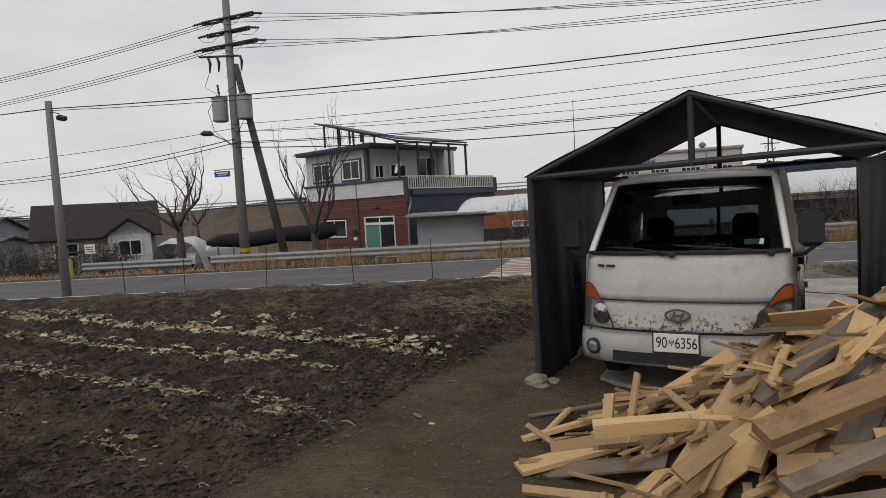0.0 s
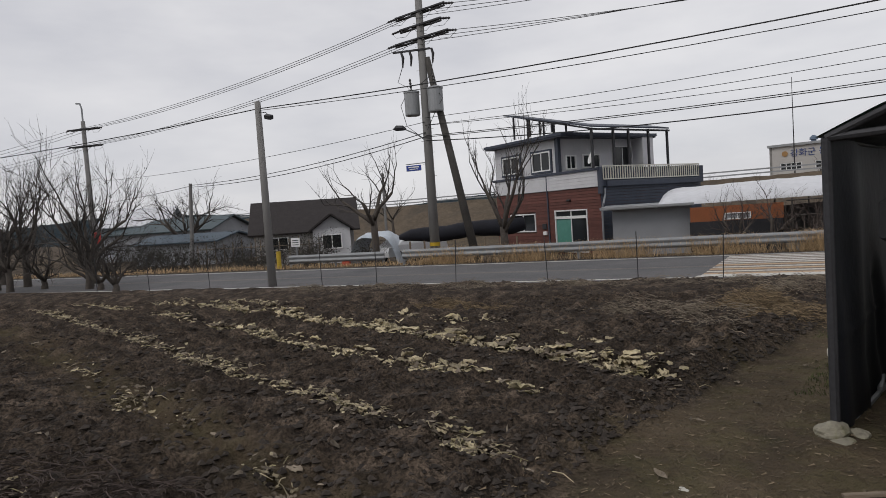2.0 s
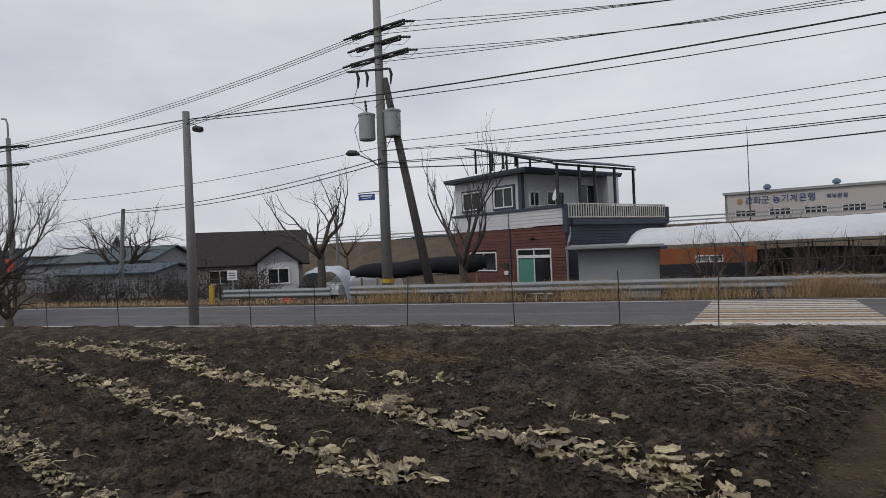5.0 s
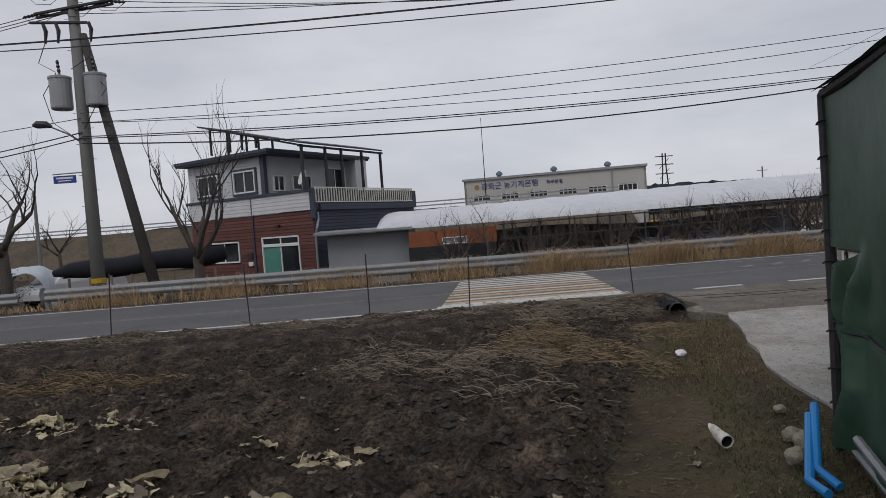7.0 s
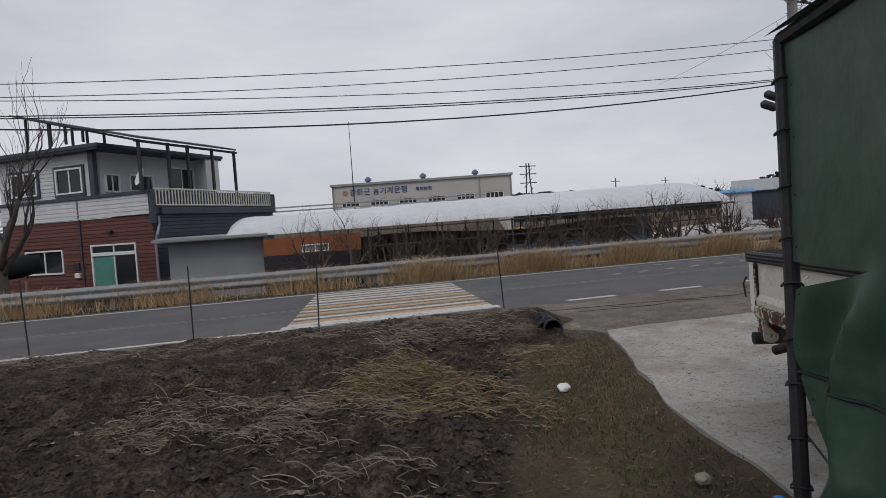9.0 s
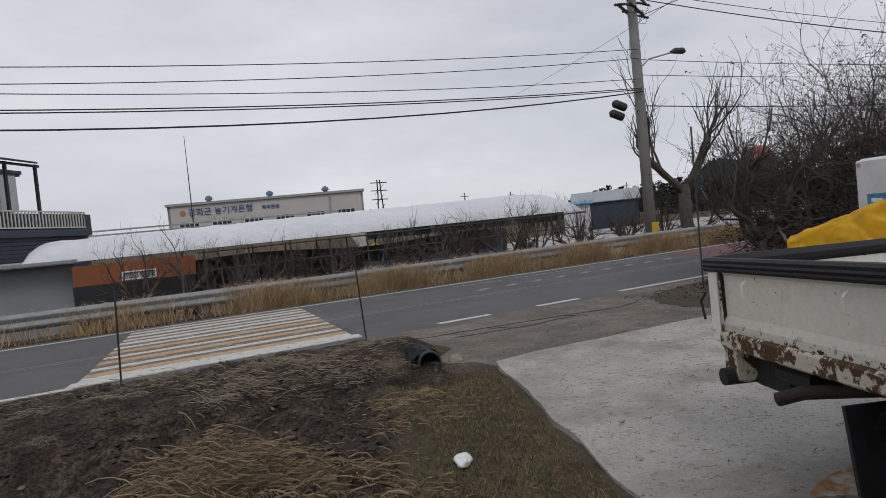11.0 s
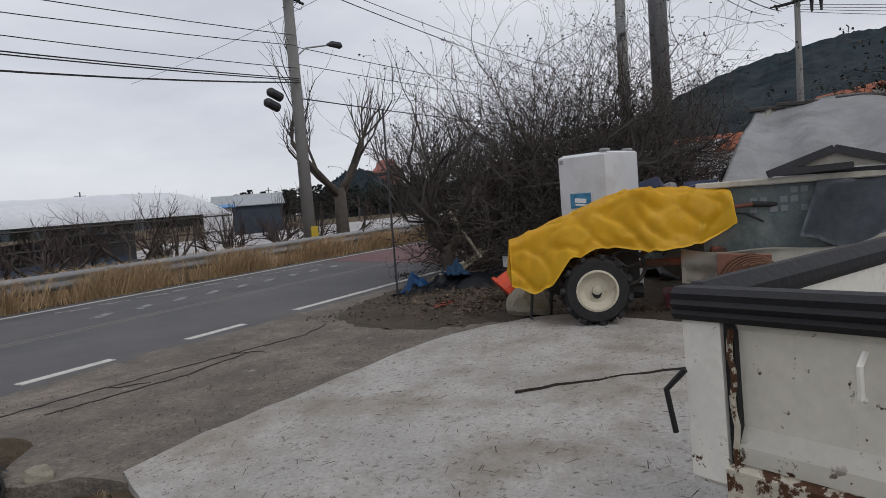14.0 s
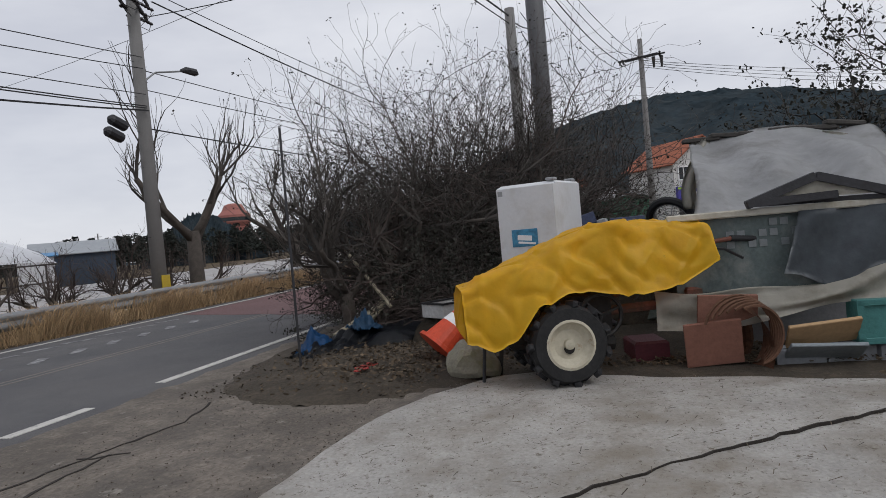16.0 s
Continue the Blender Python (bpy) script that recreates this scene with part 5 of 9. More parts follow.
part("rear_glass", bm, M["cabglass"], truck)
bm = B()
box(bm, (0.12, 1.76, 1.48), (0.035, 0.03, 0.56))
part("rear_glass_bar", bm, M["blackpl"], truck)
bm = B()
box(bm, (0, 0.9, 0.5), (1.5, 1.6, 0.25), None, 0.02)
box(bm, (0, 0.52, 1.1), (1.3, 0.4, 0.18), None, 0.05)
part("cab_floor", bm, M["blackpl"], truck)
for x, w in ((-0.45, 0.56), (0.42, 0.5)):
    bm = B()
    box(bm, (x, 1.2, 0.78), (w, 0.5, 0.16), None, 0.05)
    st_ = part("seat", bm, M["seat"], truck)
    bm = B()
    box(bm, (x, 1.5, 1.14), (w, 0.16, 0.62), pose(0, 0, 0, -10, 0, 0), 0.06)
    part("backrest", bm, M["seat"], st_)
    bm = B()
    box(bm, (x, 1.57, 1.56), (0.27, 0.1, 0.22), None, 0.05)
    part("headrest", bm, M["seat"], st_)
bm = B()
tube(bm, [(0.42 + 0.19 * math.cos(a), 0.82 + 0.08 * math.sin(a), 1.22 + 0.17 * math.sin(a)) for a in (2 * math.pi * k / 20 for k in range(21))], 0.014, 6, cap=False)
part("steering_wheel", bm, M["blackpl"], truck)
bm = B()
box(bm, (-0.02, 0.78, 1.72), (0.26, 0.04, 0.075), None, 0.02)
box(bm, (-0.1, 0.72, 1.7), (0.1, 0.05, 0.06), None, 0.02)
part("inside_mirror", bm, M["blackpl"], truck)
bm = B()
box(bm, (0.55, nose_y(0.55, 1.32) + 0.03, 1.325), (0.14, 0.004, 0.06), pose(0, 0, 0, -45, 0, 0))
part("sticker", bm, mat("pale_sticker", (0.4, 0.55, 0.5), 0.6, var=0.1, bump=0), truck)
# cargo bed: gates, rubber-padded rail, rusty sill
bed = new("bed")
bed.parent = truck
Z0, Z1, YA, YB = 0.675, 1.045, 1.85, 5.0
bm = B()
box(bm, (0, (YA + YB) / 2, Z0 + 0.03), (1.66, YB - YA, 0.06), None, 0.01)
for x in (-0.4, 0.4):
    box(bm, (x, 3.0, 0.56), (0.1, 4.0, 0.16))
part("floor", bm, M["galv"], bed)
for s in (-1, 1):
    bm = B()

    def gate(u, v):
        z = Z0 + 0.03 + (Z1 - Z0 - 0.03) * v
        press = 0.012 * (1 if 0.2 < v < 0.86 else 0)
        return (s * (0.85 - press + 0.012 * (1 if v < 0.16 else 0)), YA + 0.02 + (YB - YA - 0.12) * u, z)
    sheet(bm, gate, 12, 18)
    bmesh.ops.solidify(bm, geom=bm.faces[:], thickness=-0.03 * s)
    sg = part("side_gate", bm, M["bedpaint"], bed)
    bm = B()
    box(bm, (s * 0.845, (YA + YB) / 2 - 0.04, Z0 - 0.02), (0.05, YB - YA - 0.06, 0.09), None, 0.012)
    part("sill", bm, M["rustrail"], bed, "rust-eaten lower sill")
    bm = B()
    prof = [(0.024, -0.036), (0.034, -0.022), (0.027, -0.013), (0.036, 0.0), (0.029, 0.01), (0.032, 0.024), (0.018, 0.036), (-0.024, 0.036), (-0.035, 0.016), (-0.03, -0.036)]
    a_ = [bm.verts.new((s * (0.85 + p), YA, Z1 + q)) for p, q in prof]
    b_ = [bm.verts.new((s * (0.85 + p), YB + 0.03, Z1 + q)) for p, q in prof]
    for i in range(len(prof)):
        bm.faces.new((a_[i], a_[(i + 1) % len(prof)], b_[(i + 1) % len(prof)], b_[i]))
    bm.faces.new(a_)
    bm.faces.new(b_[::-1])
    part("rail_pad", bm, M["rubber"], bed, "ribbed black rubber rail pad")
    for y in (4.65, 3.95, 3.1, 2.3):
        bm = B()
        tube(bm, [(s * 0.86, y, Z1 - 0.07), (s * 0.885, y, Z1 - 0.09), (s * 0.885, y, Z1 - 0.15), (s * 0.87, y, Z1 - 0.155)], 0.006, 6)
        part("rope_hook", bm, M["bedpaint"], bed)
    bm = B()
    box(bm, (s * 0.83, YB - 0.03, (Z0 + Z1) / 2 - 0.03), (0.07, 0.09, Z1 - Z0 + 0.02), None, 0.015)
    part("corner_post", bm, M["bedpaint"], bed)
    bm = B()
    box(bm, (s * 0.84, YB - 0.088, (Z0 + Z1) / 2), (0.03, 0.022, Z1 - Z0 - 0.02))
    part("gate_gap", bm, M["blackpl"], bed)
    bm = B()
    tube(bm, [(s * 0.862, YB - 0.095 + 0.004 * math.sin(k * 1.7), Z0 + 0.02 + (Z1 - Z0 - 0.07) * k / 10) for k in range(11)], 0.007, 5)
    part("rusty_edge", bm, M["rustrail"], bed)
    bm = B()
    box(bm, (s * 0.80, YB - 0.12, 0.56), (0.1, 0.12, 0.24), None, 0.02)
    box(bm, (s * 0.70, YB - 0.05, 0.47), (0.1, 0.1, 0.08), None, 0.03)
    part("tail_bracket", bm, M["rustrail"], bed)
    bm = B()
    tube(bm, [(s * 0.89, YB + 0.0, 0.9), (s * 0.9, YB + 0.045, 0.85), (s * 0.89, YB + 0.035, 0.75)], 0.007, 6)
    part("latch", bm, M["rubber"], bed)
bm = B()
box(bm, (0, YB, (Z0 + Z1) / 2), (1.64, 0.04, Z1 - Z0), None, 0.01)
part("tailgate", bm, M["bedpaint"], bed)
bm = B()
box(bm, (0, YB, Z1), (1.7, 0.085, 0.085), None, 0.03)
part("rail_pad", bm, M["rubber"], bed)
bm = B()
box(bm, (0, YA + 0.02, 1.15), (1.66, 0.05, 0.7), None, 0.01)
part("headboard", bm, M["bedpaint"], bed)
bm = B()
tube(bm, [(-0.9, YB - 0.12, 0.47), (0.9, YB - 0.12, 0.47)], 0.045, 10)
box(bm, (0, YB - 0.3, 0.5), (1.5, 0.3, 0.16), None, 0.02)
part("rear_bumper", bm, M["rubber"], truck)
bm = B()
tube(bm, [(-0.3, 2.9, 0.5), (-0.5, 3.9, 0.53), (-0.66, 4.1, 0.55), (-0.86, 4.28, 0.52), (-0.93, 4.36, 0.48)], 0.03, 10)
part("exhaust", bm, mat("rusty_exhaust", (0.05, 0.035, 0.028), 0.8, 0.3, var=0.3), truck)
bm = B()
box(bm, (-0.62, 4.5, 0.53), (0.3, 0.26, 0.1), None, 0.03)
part("spare_bracket", bm, M["blackpl"], truck)

# ---- the tent canopy ----
tent = thing("car_tent", "dark green tarpaulin car tent on a steel frame", "tent")
NA, NB_ = Vector((1.02, 2.45, 0)), Vector((2.58, -1.02, 0))
FL = Vector((0.95, 6.12, 0))
M["tarp"] = overlay(mat("dark_green_tarpaulin", (0.034, 0.078, 0.05), 0.5, var=0.2, scale=2.2, bump=0.25, bscale=6), (0.058, 0.105, 0.072), 2.4, 0.5, 0.72)
# near-black colour for the shade inside the tent, also used on the side seam
M["shadeseam"] = mat("navy_black_shade_and_seam", (0.012, 0.014, 0.02), 0.6, var=0.25, scale=2.5, bump=0.3, bscale=6)
eave, ridge = 2.08, 2.66


def tent_pt(a, b, z):
    return FL + NA * a + NB_ * b + Vector((0, 0, z))


for a in (0, 1):
    for b in (0, 1):
        bm = B()
        tube(bm, [tent_pt(a, b, 0.02), tent_pt(a, b, eave + 0.06 * b)], 0.03, 8)
        part("leg", bm, M["steel"], tent)
    bm = B()
    tube(bm, [tent_pt(a, 0, eave), tent_pt(a, 0.5, ridge), tent_pt(a, 1, eave + 0.06)], 0.03, 8)
    part("rafter", bm, M["steel"], tent)
    bm = B()
    tube(bm, [tent_pt(a, 0, eave), tent_pt(a, 1, eave + 0.06)], 0.028, 8)
    part("tie_bar", bm, M["steel"], tent)
    bm = B()
    tube(bm, [tent_pt(a, 0.5, eave), tent_pt(a, 0.5, ridge)], 0.028, 8)
    part("king_post", bm, M["steel"], tent)
for b, z in ((0, eave), (0.5, ridge), (1, eave + 0.06)):
    bm = B()
    tube(bm, [tent_pt(0, b, z), tent_pt(1, b, z)], 0.028, 8)
    part("purlin", bm, M["steel"], tent)


def roof_sheet(b0, z0, b1, z1):
    bm = B()

    def fn(u, v):
        p = tent_pt(u * 1.02 - 0.01, b0 + (b1 - b0) * v, z0 + (z1 - z0) * v + 0.035)
        p.z -= 0.05 * math.sin(math.pi * u) * math.sin(math.pi * v) + 0.012 * noise.noise(p * 3)
        return p
    sheet(bm, fn, 14, 14)
    bmesh.ops.solidify(bm, geom=bm.faces[:], thickness=0.006)
    return bm


# added sheets under the roof covers, coloured as the shade beneath them
for b_, z_ in ((0.01, eave - 0.05), (0.99, eave + 0.01)):
    part("roof_lining", roof_sheet(b_, z_, 0.5, ridge - 0.035), M["shadeseam"], tent, smooth=True)
part("roof_cover", roof_sheet(-0.02, eave - 0.02, 0.5, ridge), M["tarp"], tent, smooth=True)
part("roof_cover", roof_sheet(1.02, eave + 0.04, 0.5, ridge), M["tarp"], tent, smooth=True)
def tent_edge(z):
    """How far the cover reaches along the side: laced to the pole, slack below."""
    return float(np.interp(z, [0.1, 0.26, 0.49, 0.7, 0.9, 1.1, 1.25, 2.1], [0.94, 0.95, 0.915, 0.965, 0.99, 0.975, 0.985, 0.99]))


def side_point(b, u, z, inset=0.0):
    p = tent_pt(u * tent_edge(z) if b == 0 else u, b, z)
    k = 0.05 * noise.noise(Vector((u * 3.0, z * 0.6, b * 5))) + 0.022 * math.sin(u * 23 + 1.5 * z) * (2.1 - z) / 2
    if b == 0:
        crease = u - 0.80 - 0.16 * (1.21 - z)
        slack = max(0.0, min(1.0, (1.24 - z) / 0.2))
        k -= 0.075 * max(0.0, 1 - abs(crease) / 0.05) * slack
        k += 0.05 * max(0.0, 1 - abs(crease - 0.08) / 0.06) * slack
        k -= 0.04 * max(0.0, 1 - abs(u - 0.62 + 0.1 * z) / 0.05) * slack
        k += 0.012 * math.exp(-((z - 0.79) / 0.02) ** 2)
    return p + NB_.normalized() * (k + inset)


TEAR = 1.212
for b, lo in ((0, 0.12), (1, 0.1)):
    # each side cover gets an added inner layer coloured as interior shade
    for name, inset, mtl, lab in (("side_cover", 0.0, M["tarp"], ""), ("side_lining", 0.012 if b == 0 else -0.012, M["shadeseam"], "dark navy inner layer painted as the tent's inside shade")):
        bm = B()

        def lower(u, v):
            top_ = TEAR - 0.1 * max(0.0, (u - 0.81) / 0.18) if b == 0 else TEAR
            return side_point(b, u, lo + (top_ - lo) * v, inset)
        sheet(bm, lower, 70, 34)
        sheet(bm, lambda u, v: side_point(b, u, TEAR + (eave + 0.02 - TEAR) * v, inset), 70, 20)
        bmesh.ops.remove_doubles(bm, verts=bm.verts[:], dist=0.0006)
        part(name, bm, mtl, tent, lab, smooth=True)
bm = B()
tube(bm, [side_point(0, k / 40, 0.785) - NB_.normalized() * 0.012 for k in range(41)], 0.007, 5)
part("seam", bm, M["shadeseam"], tent)
for z in (0.3, 0.5, 0.72, 0.9, 1.12, 1.3, 1.5, 1.72, 1.92):
    bm = B()
    q = tent_pt(1, 0, z)
    tube(bm, [q + Vector((0.04 * math.cos(a), 0.04 * math.sin(a), 0.01 * math.sin(2 * a))) for a in (2 * math.pi * k / 12 for k in range(13))] + [side_point(0, 0.985, z - 0.03)], 0.005, 4)
    part("lacing", bm, M["rubber"], tent)
bm = B()
tube(bm, [tent_pt(0, 0, 0.14), tent_pt(1, 0, 0.12)], 0.02, 6)
part("ground_bar", bm, M["galv"], tent)
# stones under the front leg
rng = random.Random(8)
M["stone"] = overlay(mat("field_stone", (0.27, 0.25, 0.195), 0.95, var=0.2, scale=5, bump=0.7, bscale=25), (0.2, 0.19, 0.12), 6, 0.5, 0.64)


def stone(name, p, s, label, seed, group=""):
    t = bmesh.new()
    bmesh.ops.create_icosphere(t, subdivisions=3, radius=1)
    for v in t.verts:
        d = 1 + 0.28 * noise.noise(v.co * 1.3 + Vector((seed, 0, 0))) + 0.08 * noise.noise(v.co * 4 + Vector((seed, 3, 0)))
        v.co = Vector((v.co.x * s[0], v.co.y * s[1], max(v.co.z, -0.6) * s[2])) * d
    ob = part(name, t, M["stone"])
    ob.matrix_world = pose(*p, 0, 0, seed * 40)
    return tagged(ob, label, "stone", group)


for k, (dx, dy, s) in enumerate(((-0.06, -0.02, (0.12, 0.08, 0.06)), (-0.02, -0.12, (0.13, 0.08, 0.04)), (0.1, 0.05, (0.08, 0.06, 0.05)))):
    stone("stone", (0.98 + dx, 6.08 + dy, 0.17 + 0.05 * (k == 0)), s, "rough grey stone at the foot of the tent leg", k + 1, "stones by the tent")

# ---- scrap wood pile ----
pile = thing("wood_pile", "heap of pale sawn timber offcuts and old boards", "wood pile")
M["pine"] = overlay(mat("fresh_pine", (0.47, 0.31, 0.15), 0.75, var=0.14, scale=2.5, bump=0.2, bscale=40, stretch=(1, 12, 12), by_object=0.45), (0.33, 0.18, 0.075), 3, 0.55, 0.75)
M["oldwood"] = overlay(mat("weathered_board", (0.24, 0.19, 0.14), 0.9, var=0.2, scale=2.5, bump=0.35, bscale=40, stretch=(1, 14, 14), by_object=0.3), (0.12, 0.085, 0.06), 3, 0.5, 0.7)
M["brownwood"] = overlay(mat("brown_beam", (0.3, 0.18, 0.09), 0.85, var=0.18, scale=2.5, bump=0.3, bscale=40, stretch=(1, 14, 14)), (0.15, 0.085, 0.045), 4, 0.5, 0.7)
M["greyply"] = mat("grey_form_ply", (0.26, 0.245, 0.225), 0.8, var=0.2, scale=2, by_object=0.15)


def heap(x, y):
    """The heap's surface: highest towards the right, falling to the path and the truck."""
    g = float(base_height(x, y))
    return g + 1.02 * math.exp(-(((x - 3.1) / 1.05) ** 2 + ((y - 3.75) / 1.15) ** 2) * 0.9) + 0.22 * math.exp(-(((x - 2.0) / 0.7) ** 2 + ((y - 4.4) / 0.8) ** 2))


# dark filler sheet added below the planks, so the gaps between them look dark
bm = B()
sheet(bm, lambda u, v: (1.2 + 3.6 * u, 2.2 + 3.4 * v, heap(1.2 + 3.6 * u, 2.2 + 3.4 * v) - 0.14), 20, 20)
part("dark_core", bm, mat("dark_pile_filler", (0.05, 0.035, 0.025), 0.95, var=0.4, scale=8), pile)
rng = random.Random(21)


def plank_mesh(L, w, t, cut):
    bm = B()
    v = [(-L / 2, -w / 2), (L / 2 - cut, -w / 2), (L / 2, w / 2), (-L / 2 + cut * 0.4, w / 2)]
    prism(bm, v, -t / 2, t / 2)
    return bm


for k in range(297 - 8):
    while True:
        x, y = rng.uniform(0.75, 4.3), rng.uniform(2.3, 5.7)
        hh = heap(x, y) - float(base_height(x, y))
        if hh > 0.05 and rng.random() < 0.25 + hh * 1.4:
            break
    L = rng.choice([0.3, 0.45, 0.6, 0.75, 0.95, 1.2]) * rng.uniform(0.8, 1.15)
    w = rng.choice([0.045, 0.06, 0.075, 0.09, 0.11, 0.14, 0.17]) * rng.uniform(0.85, 1.1)
    t = rng.choice([0.015, 0.02, 0.03, 0.045])
    mtl = M["pine"] if rng.random() < 0.72 else (M["oldwood"] if rng.random() < 0.75 else M["greyply"])
    e = 0.2
    sx, sy = (heap(x + e, y) - heap(x - e, y)) / (2 * e), (heap(x, y + e) - heap(x, y - e)) / (2 * e)
    nrm = Vector((-sx, -sy, 1)).normalized()
    yaw = rng.gauss(18, 24)
    q = Vector((0, 0, 1)).rotation_difference(nrm).to_matrix().to_4x4()
    ob = part("plank", plank_mesh(L, w, t, rng.choice([0, 0, 0.02, 0.05])), mtl, pile)
    ob.matrix_basis = Matrix.Translation((x, y, heap(x, y) - 0.09 + rng.uniform(-0.05, 0.12))) @ q @ pose(0, 0, 0, rng.gauss(0, 16), rng.gauss(0, 9), yaw)
for (x, y, z, L, w, t, rx, ry, yaw, mtl) in ((2.5, 3.25, 0.98, 1.6, 0.13, 0.06, 20, -13, 16, "brownwood"), (2.6, 3.1, 0.84, 1.8, 0.09, 0.04, 10, -12, 18, "oldwood"), (1.72, 3.95, 0.55, 1.15, 0.09, 0.08, 4, -3, 2, "pine"), (2.1, 3.75, 0.72, 1.5, 0.1, 0.025, 25, -20, 30, "pine"), (2.25, 4.2, 0.64, 0.5, 0.2, 0.04, 8, -8, -5, "greyply"), (2.75, 4.3, 0.95, 0.75, 0.2, 0.06, 8, -6, 8, "pine"), (3.1, 4.1, 1.12, 0.9, 0.18, 0.06, 0, -8, -6, "pine")):
    ob = part("plank", plank_mesh(L, w, t, 0.02), M[mtl], pile)
    ob.matrix_basis = pose(x, y, z, rx, ry, yaw)
# loose slats and splinters filling the heap, too many to tell apart
splits = B()
for k in range(380):
    while True:
        x, y = rng.uniform(0.9, 4.2), rng.uniform(2.4, 5.7)
        hh = heap(x, y) - float(base_height(x, y))
        if hh > 0.02 and rng.random() < 0.3 + hh * 1.2:
            break
    L, w, t = rng.uniform(0.15, 0.7), rng.uniform(0.015, 0.06), rng.uniform(0.008, 0.025)
    box(splits, (x, y, heap(x, y) - 0.06 + rng.uniform(-0.03, 0.1)), (L, w, t), pose(0, 0, 0, rng.gauss(0, 14), rng.gauss(0, 12), rng.gauss(20, 38)))
tagged(part("offcuts", splits, overlay(mat("mixed_offcuts", (0.4, 0.27, 0.14), 0.8, var=0.2, scale=4, bump=0.2, bscale=40, by_island=0.55), (0.2, 0.12, 0.06), 2.0, 0.5, 0.7)), "thin splintered pine slats filling the wood heap", "offcuts", kind="stuff")

# ---- yard: tractor, fridge, cone, scrap, tarpaulin shed ----
fridge = thing("refrigerator", "old white two-door refrigerator standing outdoors", "refrigerator", pose(9.0, 12.66, 0.08, 0, 0, -105))
M["enamel"] = overlay(mat("white_enamel", (0.62, 0.63, 0.65), 0.4, var=0.05, scale=1.5, bump=0.02), (0.45, 0.44, 0.42), 2, 0.5, 0.8)
# local x runs along the front (towards the tractor), y into the body
bm = B()
box(bm, (0.305, 0.40, 0.83), (0.61, 0.66, 1.66), None, 0.02)
part("body", bm, M["enamel"], fridge)
bm = B()
box(bm, (0.31, 0.035, 0.84), (0.6, 0.07, 1.6), None, 0.015)
dr = part("door", bm, M["enamel"], fridge)
bm = B()
box(bm, (0.0, 0.06, 0.83), (0.012, 0.03, 1.64))
box(bm, (-0.005, 0.0, 0.8), (0.03, 0.03, 0.1), None, 0.008)
part("seal", bm, M["blackpl"], dr)
bm = B()
box(bm, (0.28, -0.004, 1.13), (0.27, 0.006, 0.17), None, 0.002)
stk = part("sticker", bm, mat("blue_sticker", (0.06, 0.25, 0.42), 0.5, var=0.35, scale=9, bump=0), dr, "torn blue and white sticker")
bm = B()
box(bm, (0.28, -0.008, 1.13), (0.15, 0.004, 0.05), pose(0, 0, 0, 0, 6, 0))
box(bm, (0.30, -0.008, 1.08), (0.18, 0.004, 0.02), pose(0, 0, 0, 0, 6, 0))
part("sticker_print", bm, M["frame"], stk)
bm = B()
box(bm, (0.05, -0.003, 1.58), (0.05, 0.004, 0.05))
part("maker_badge", bm, M["xfmr"], dr)
for y in (0.1, 0.6):
    bm = B()
    box(bm, (0.56, y, 1.675), (0.08, 0.1, 0.03), None, 0.008)
    part("hinge_cover", bm, M["xfmr"], fridge)

tractor = thing("walking_tractor", "two-wheel walking tractor under a yellow tarpaulin", "tractor")
WH = Vector((7.84, 11.95, 0.33))
WR = 0.335
ax = Vector((-0.42, 0.91, 0)).normalized()      # nose direction of the machine
sd = Vector((-0.91, -0.42, 0))                  # towards the viewer's side


def tp(f, s, z):
    return WH + ax * f + sd * s + Vector((0, 0, z - 0.33))


def tractor_wheel(c, r, w):
    m = Matrix.Translation(c) @ sd.to_track_quat("Z", "Y").to_matrix().to_4x4()
    bm = B()
    lathe(bm, [(r * 0.56, -w / 2), (r * 0.86, -w / 2), (r * 0.93, -w * 0.3), (r * 0.94, 0), (r * 0.93, w * 0.3), (r * 0.86, w / 2), (r * 0.56, w / 2)], 30, m, False)
    wh = part("wheel", bm, mat("ag_tyre", (0.02, 0.02, 0.021), 0.8, var=0.3, scale=6, bump=0.3), tractor)
    for k in range(22):
        a = 2 * math.pi * k / 22
        s = 1 if k % 2 else -1
        bm = B()
        box(bm, (r * 0.955, 0, s * w * 0.25), (0.05, 0.055, w * 0.52), pose(0, 0, 0, s * 28, 0, 0), 0.012)
        bmesh.ops.transform(bm, matrix=m @ Matrix.Rotation(a, 4, "Z"), verts=bm.verts)
        part("lug", bm, M["rubber"], wh)
    bm = B()
    lathe(bm, [(r * 0.58, -w * 0.5), (r * 0.6, w * 0.5), (r * 0.54, w * 0.52), (r * 0.5, w * 0.35), (r * 0.36, w * 0.18), (r * 0.13, w * 0.2), (r * 0.12, w * 0.36), (r * 0.04, w * 0.4)], 26, m)
    part("rim", bm, overlay(mat("cream_rim", (0.5, 0.46, 0.36), 0.6, var=0.1, scale=5), rust, 7, 0.6, 0.75), wh, "cream painted steel rim")


tractor_wheel(WH + Vector((0, 0, 0.035)), WR, 0.2)
tractor_wheel(WH - sd * 0.62 + Vector((0, 0, 0.035)), WR, 0.2)
dark = mat("oily_cast_iron", (0.03, 0.028, 0.027), 0.6, 0.4, var=0.35, scale=6)
redm = overlay(mat("faded_red_steel", (0.17, 0.065, 0.045), 0.75, 0.1, var=0.25, scale=5), (0.09, 0.05, 0.035), 6, 0.45, 0.6)
bm = B()
box(bm, tp(0.15, -0.3, 0.52), (0.34, 0.6, 0.4), pose(0, 0, 0, 0, 0, 25), 0.05)
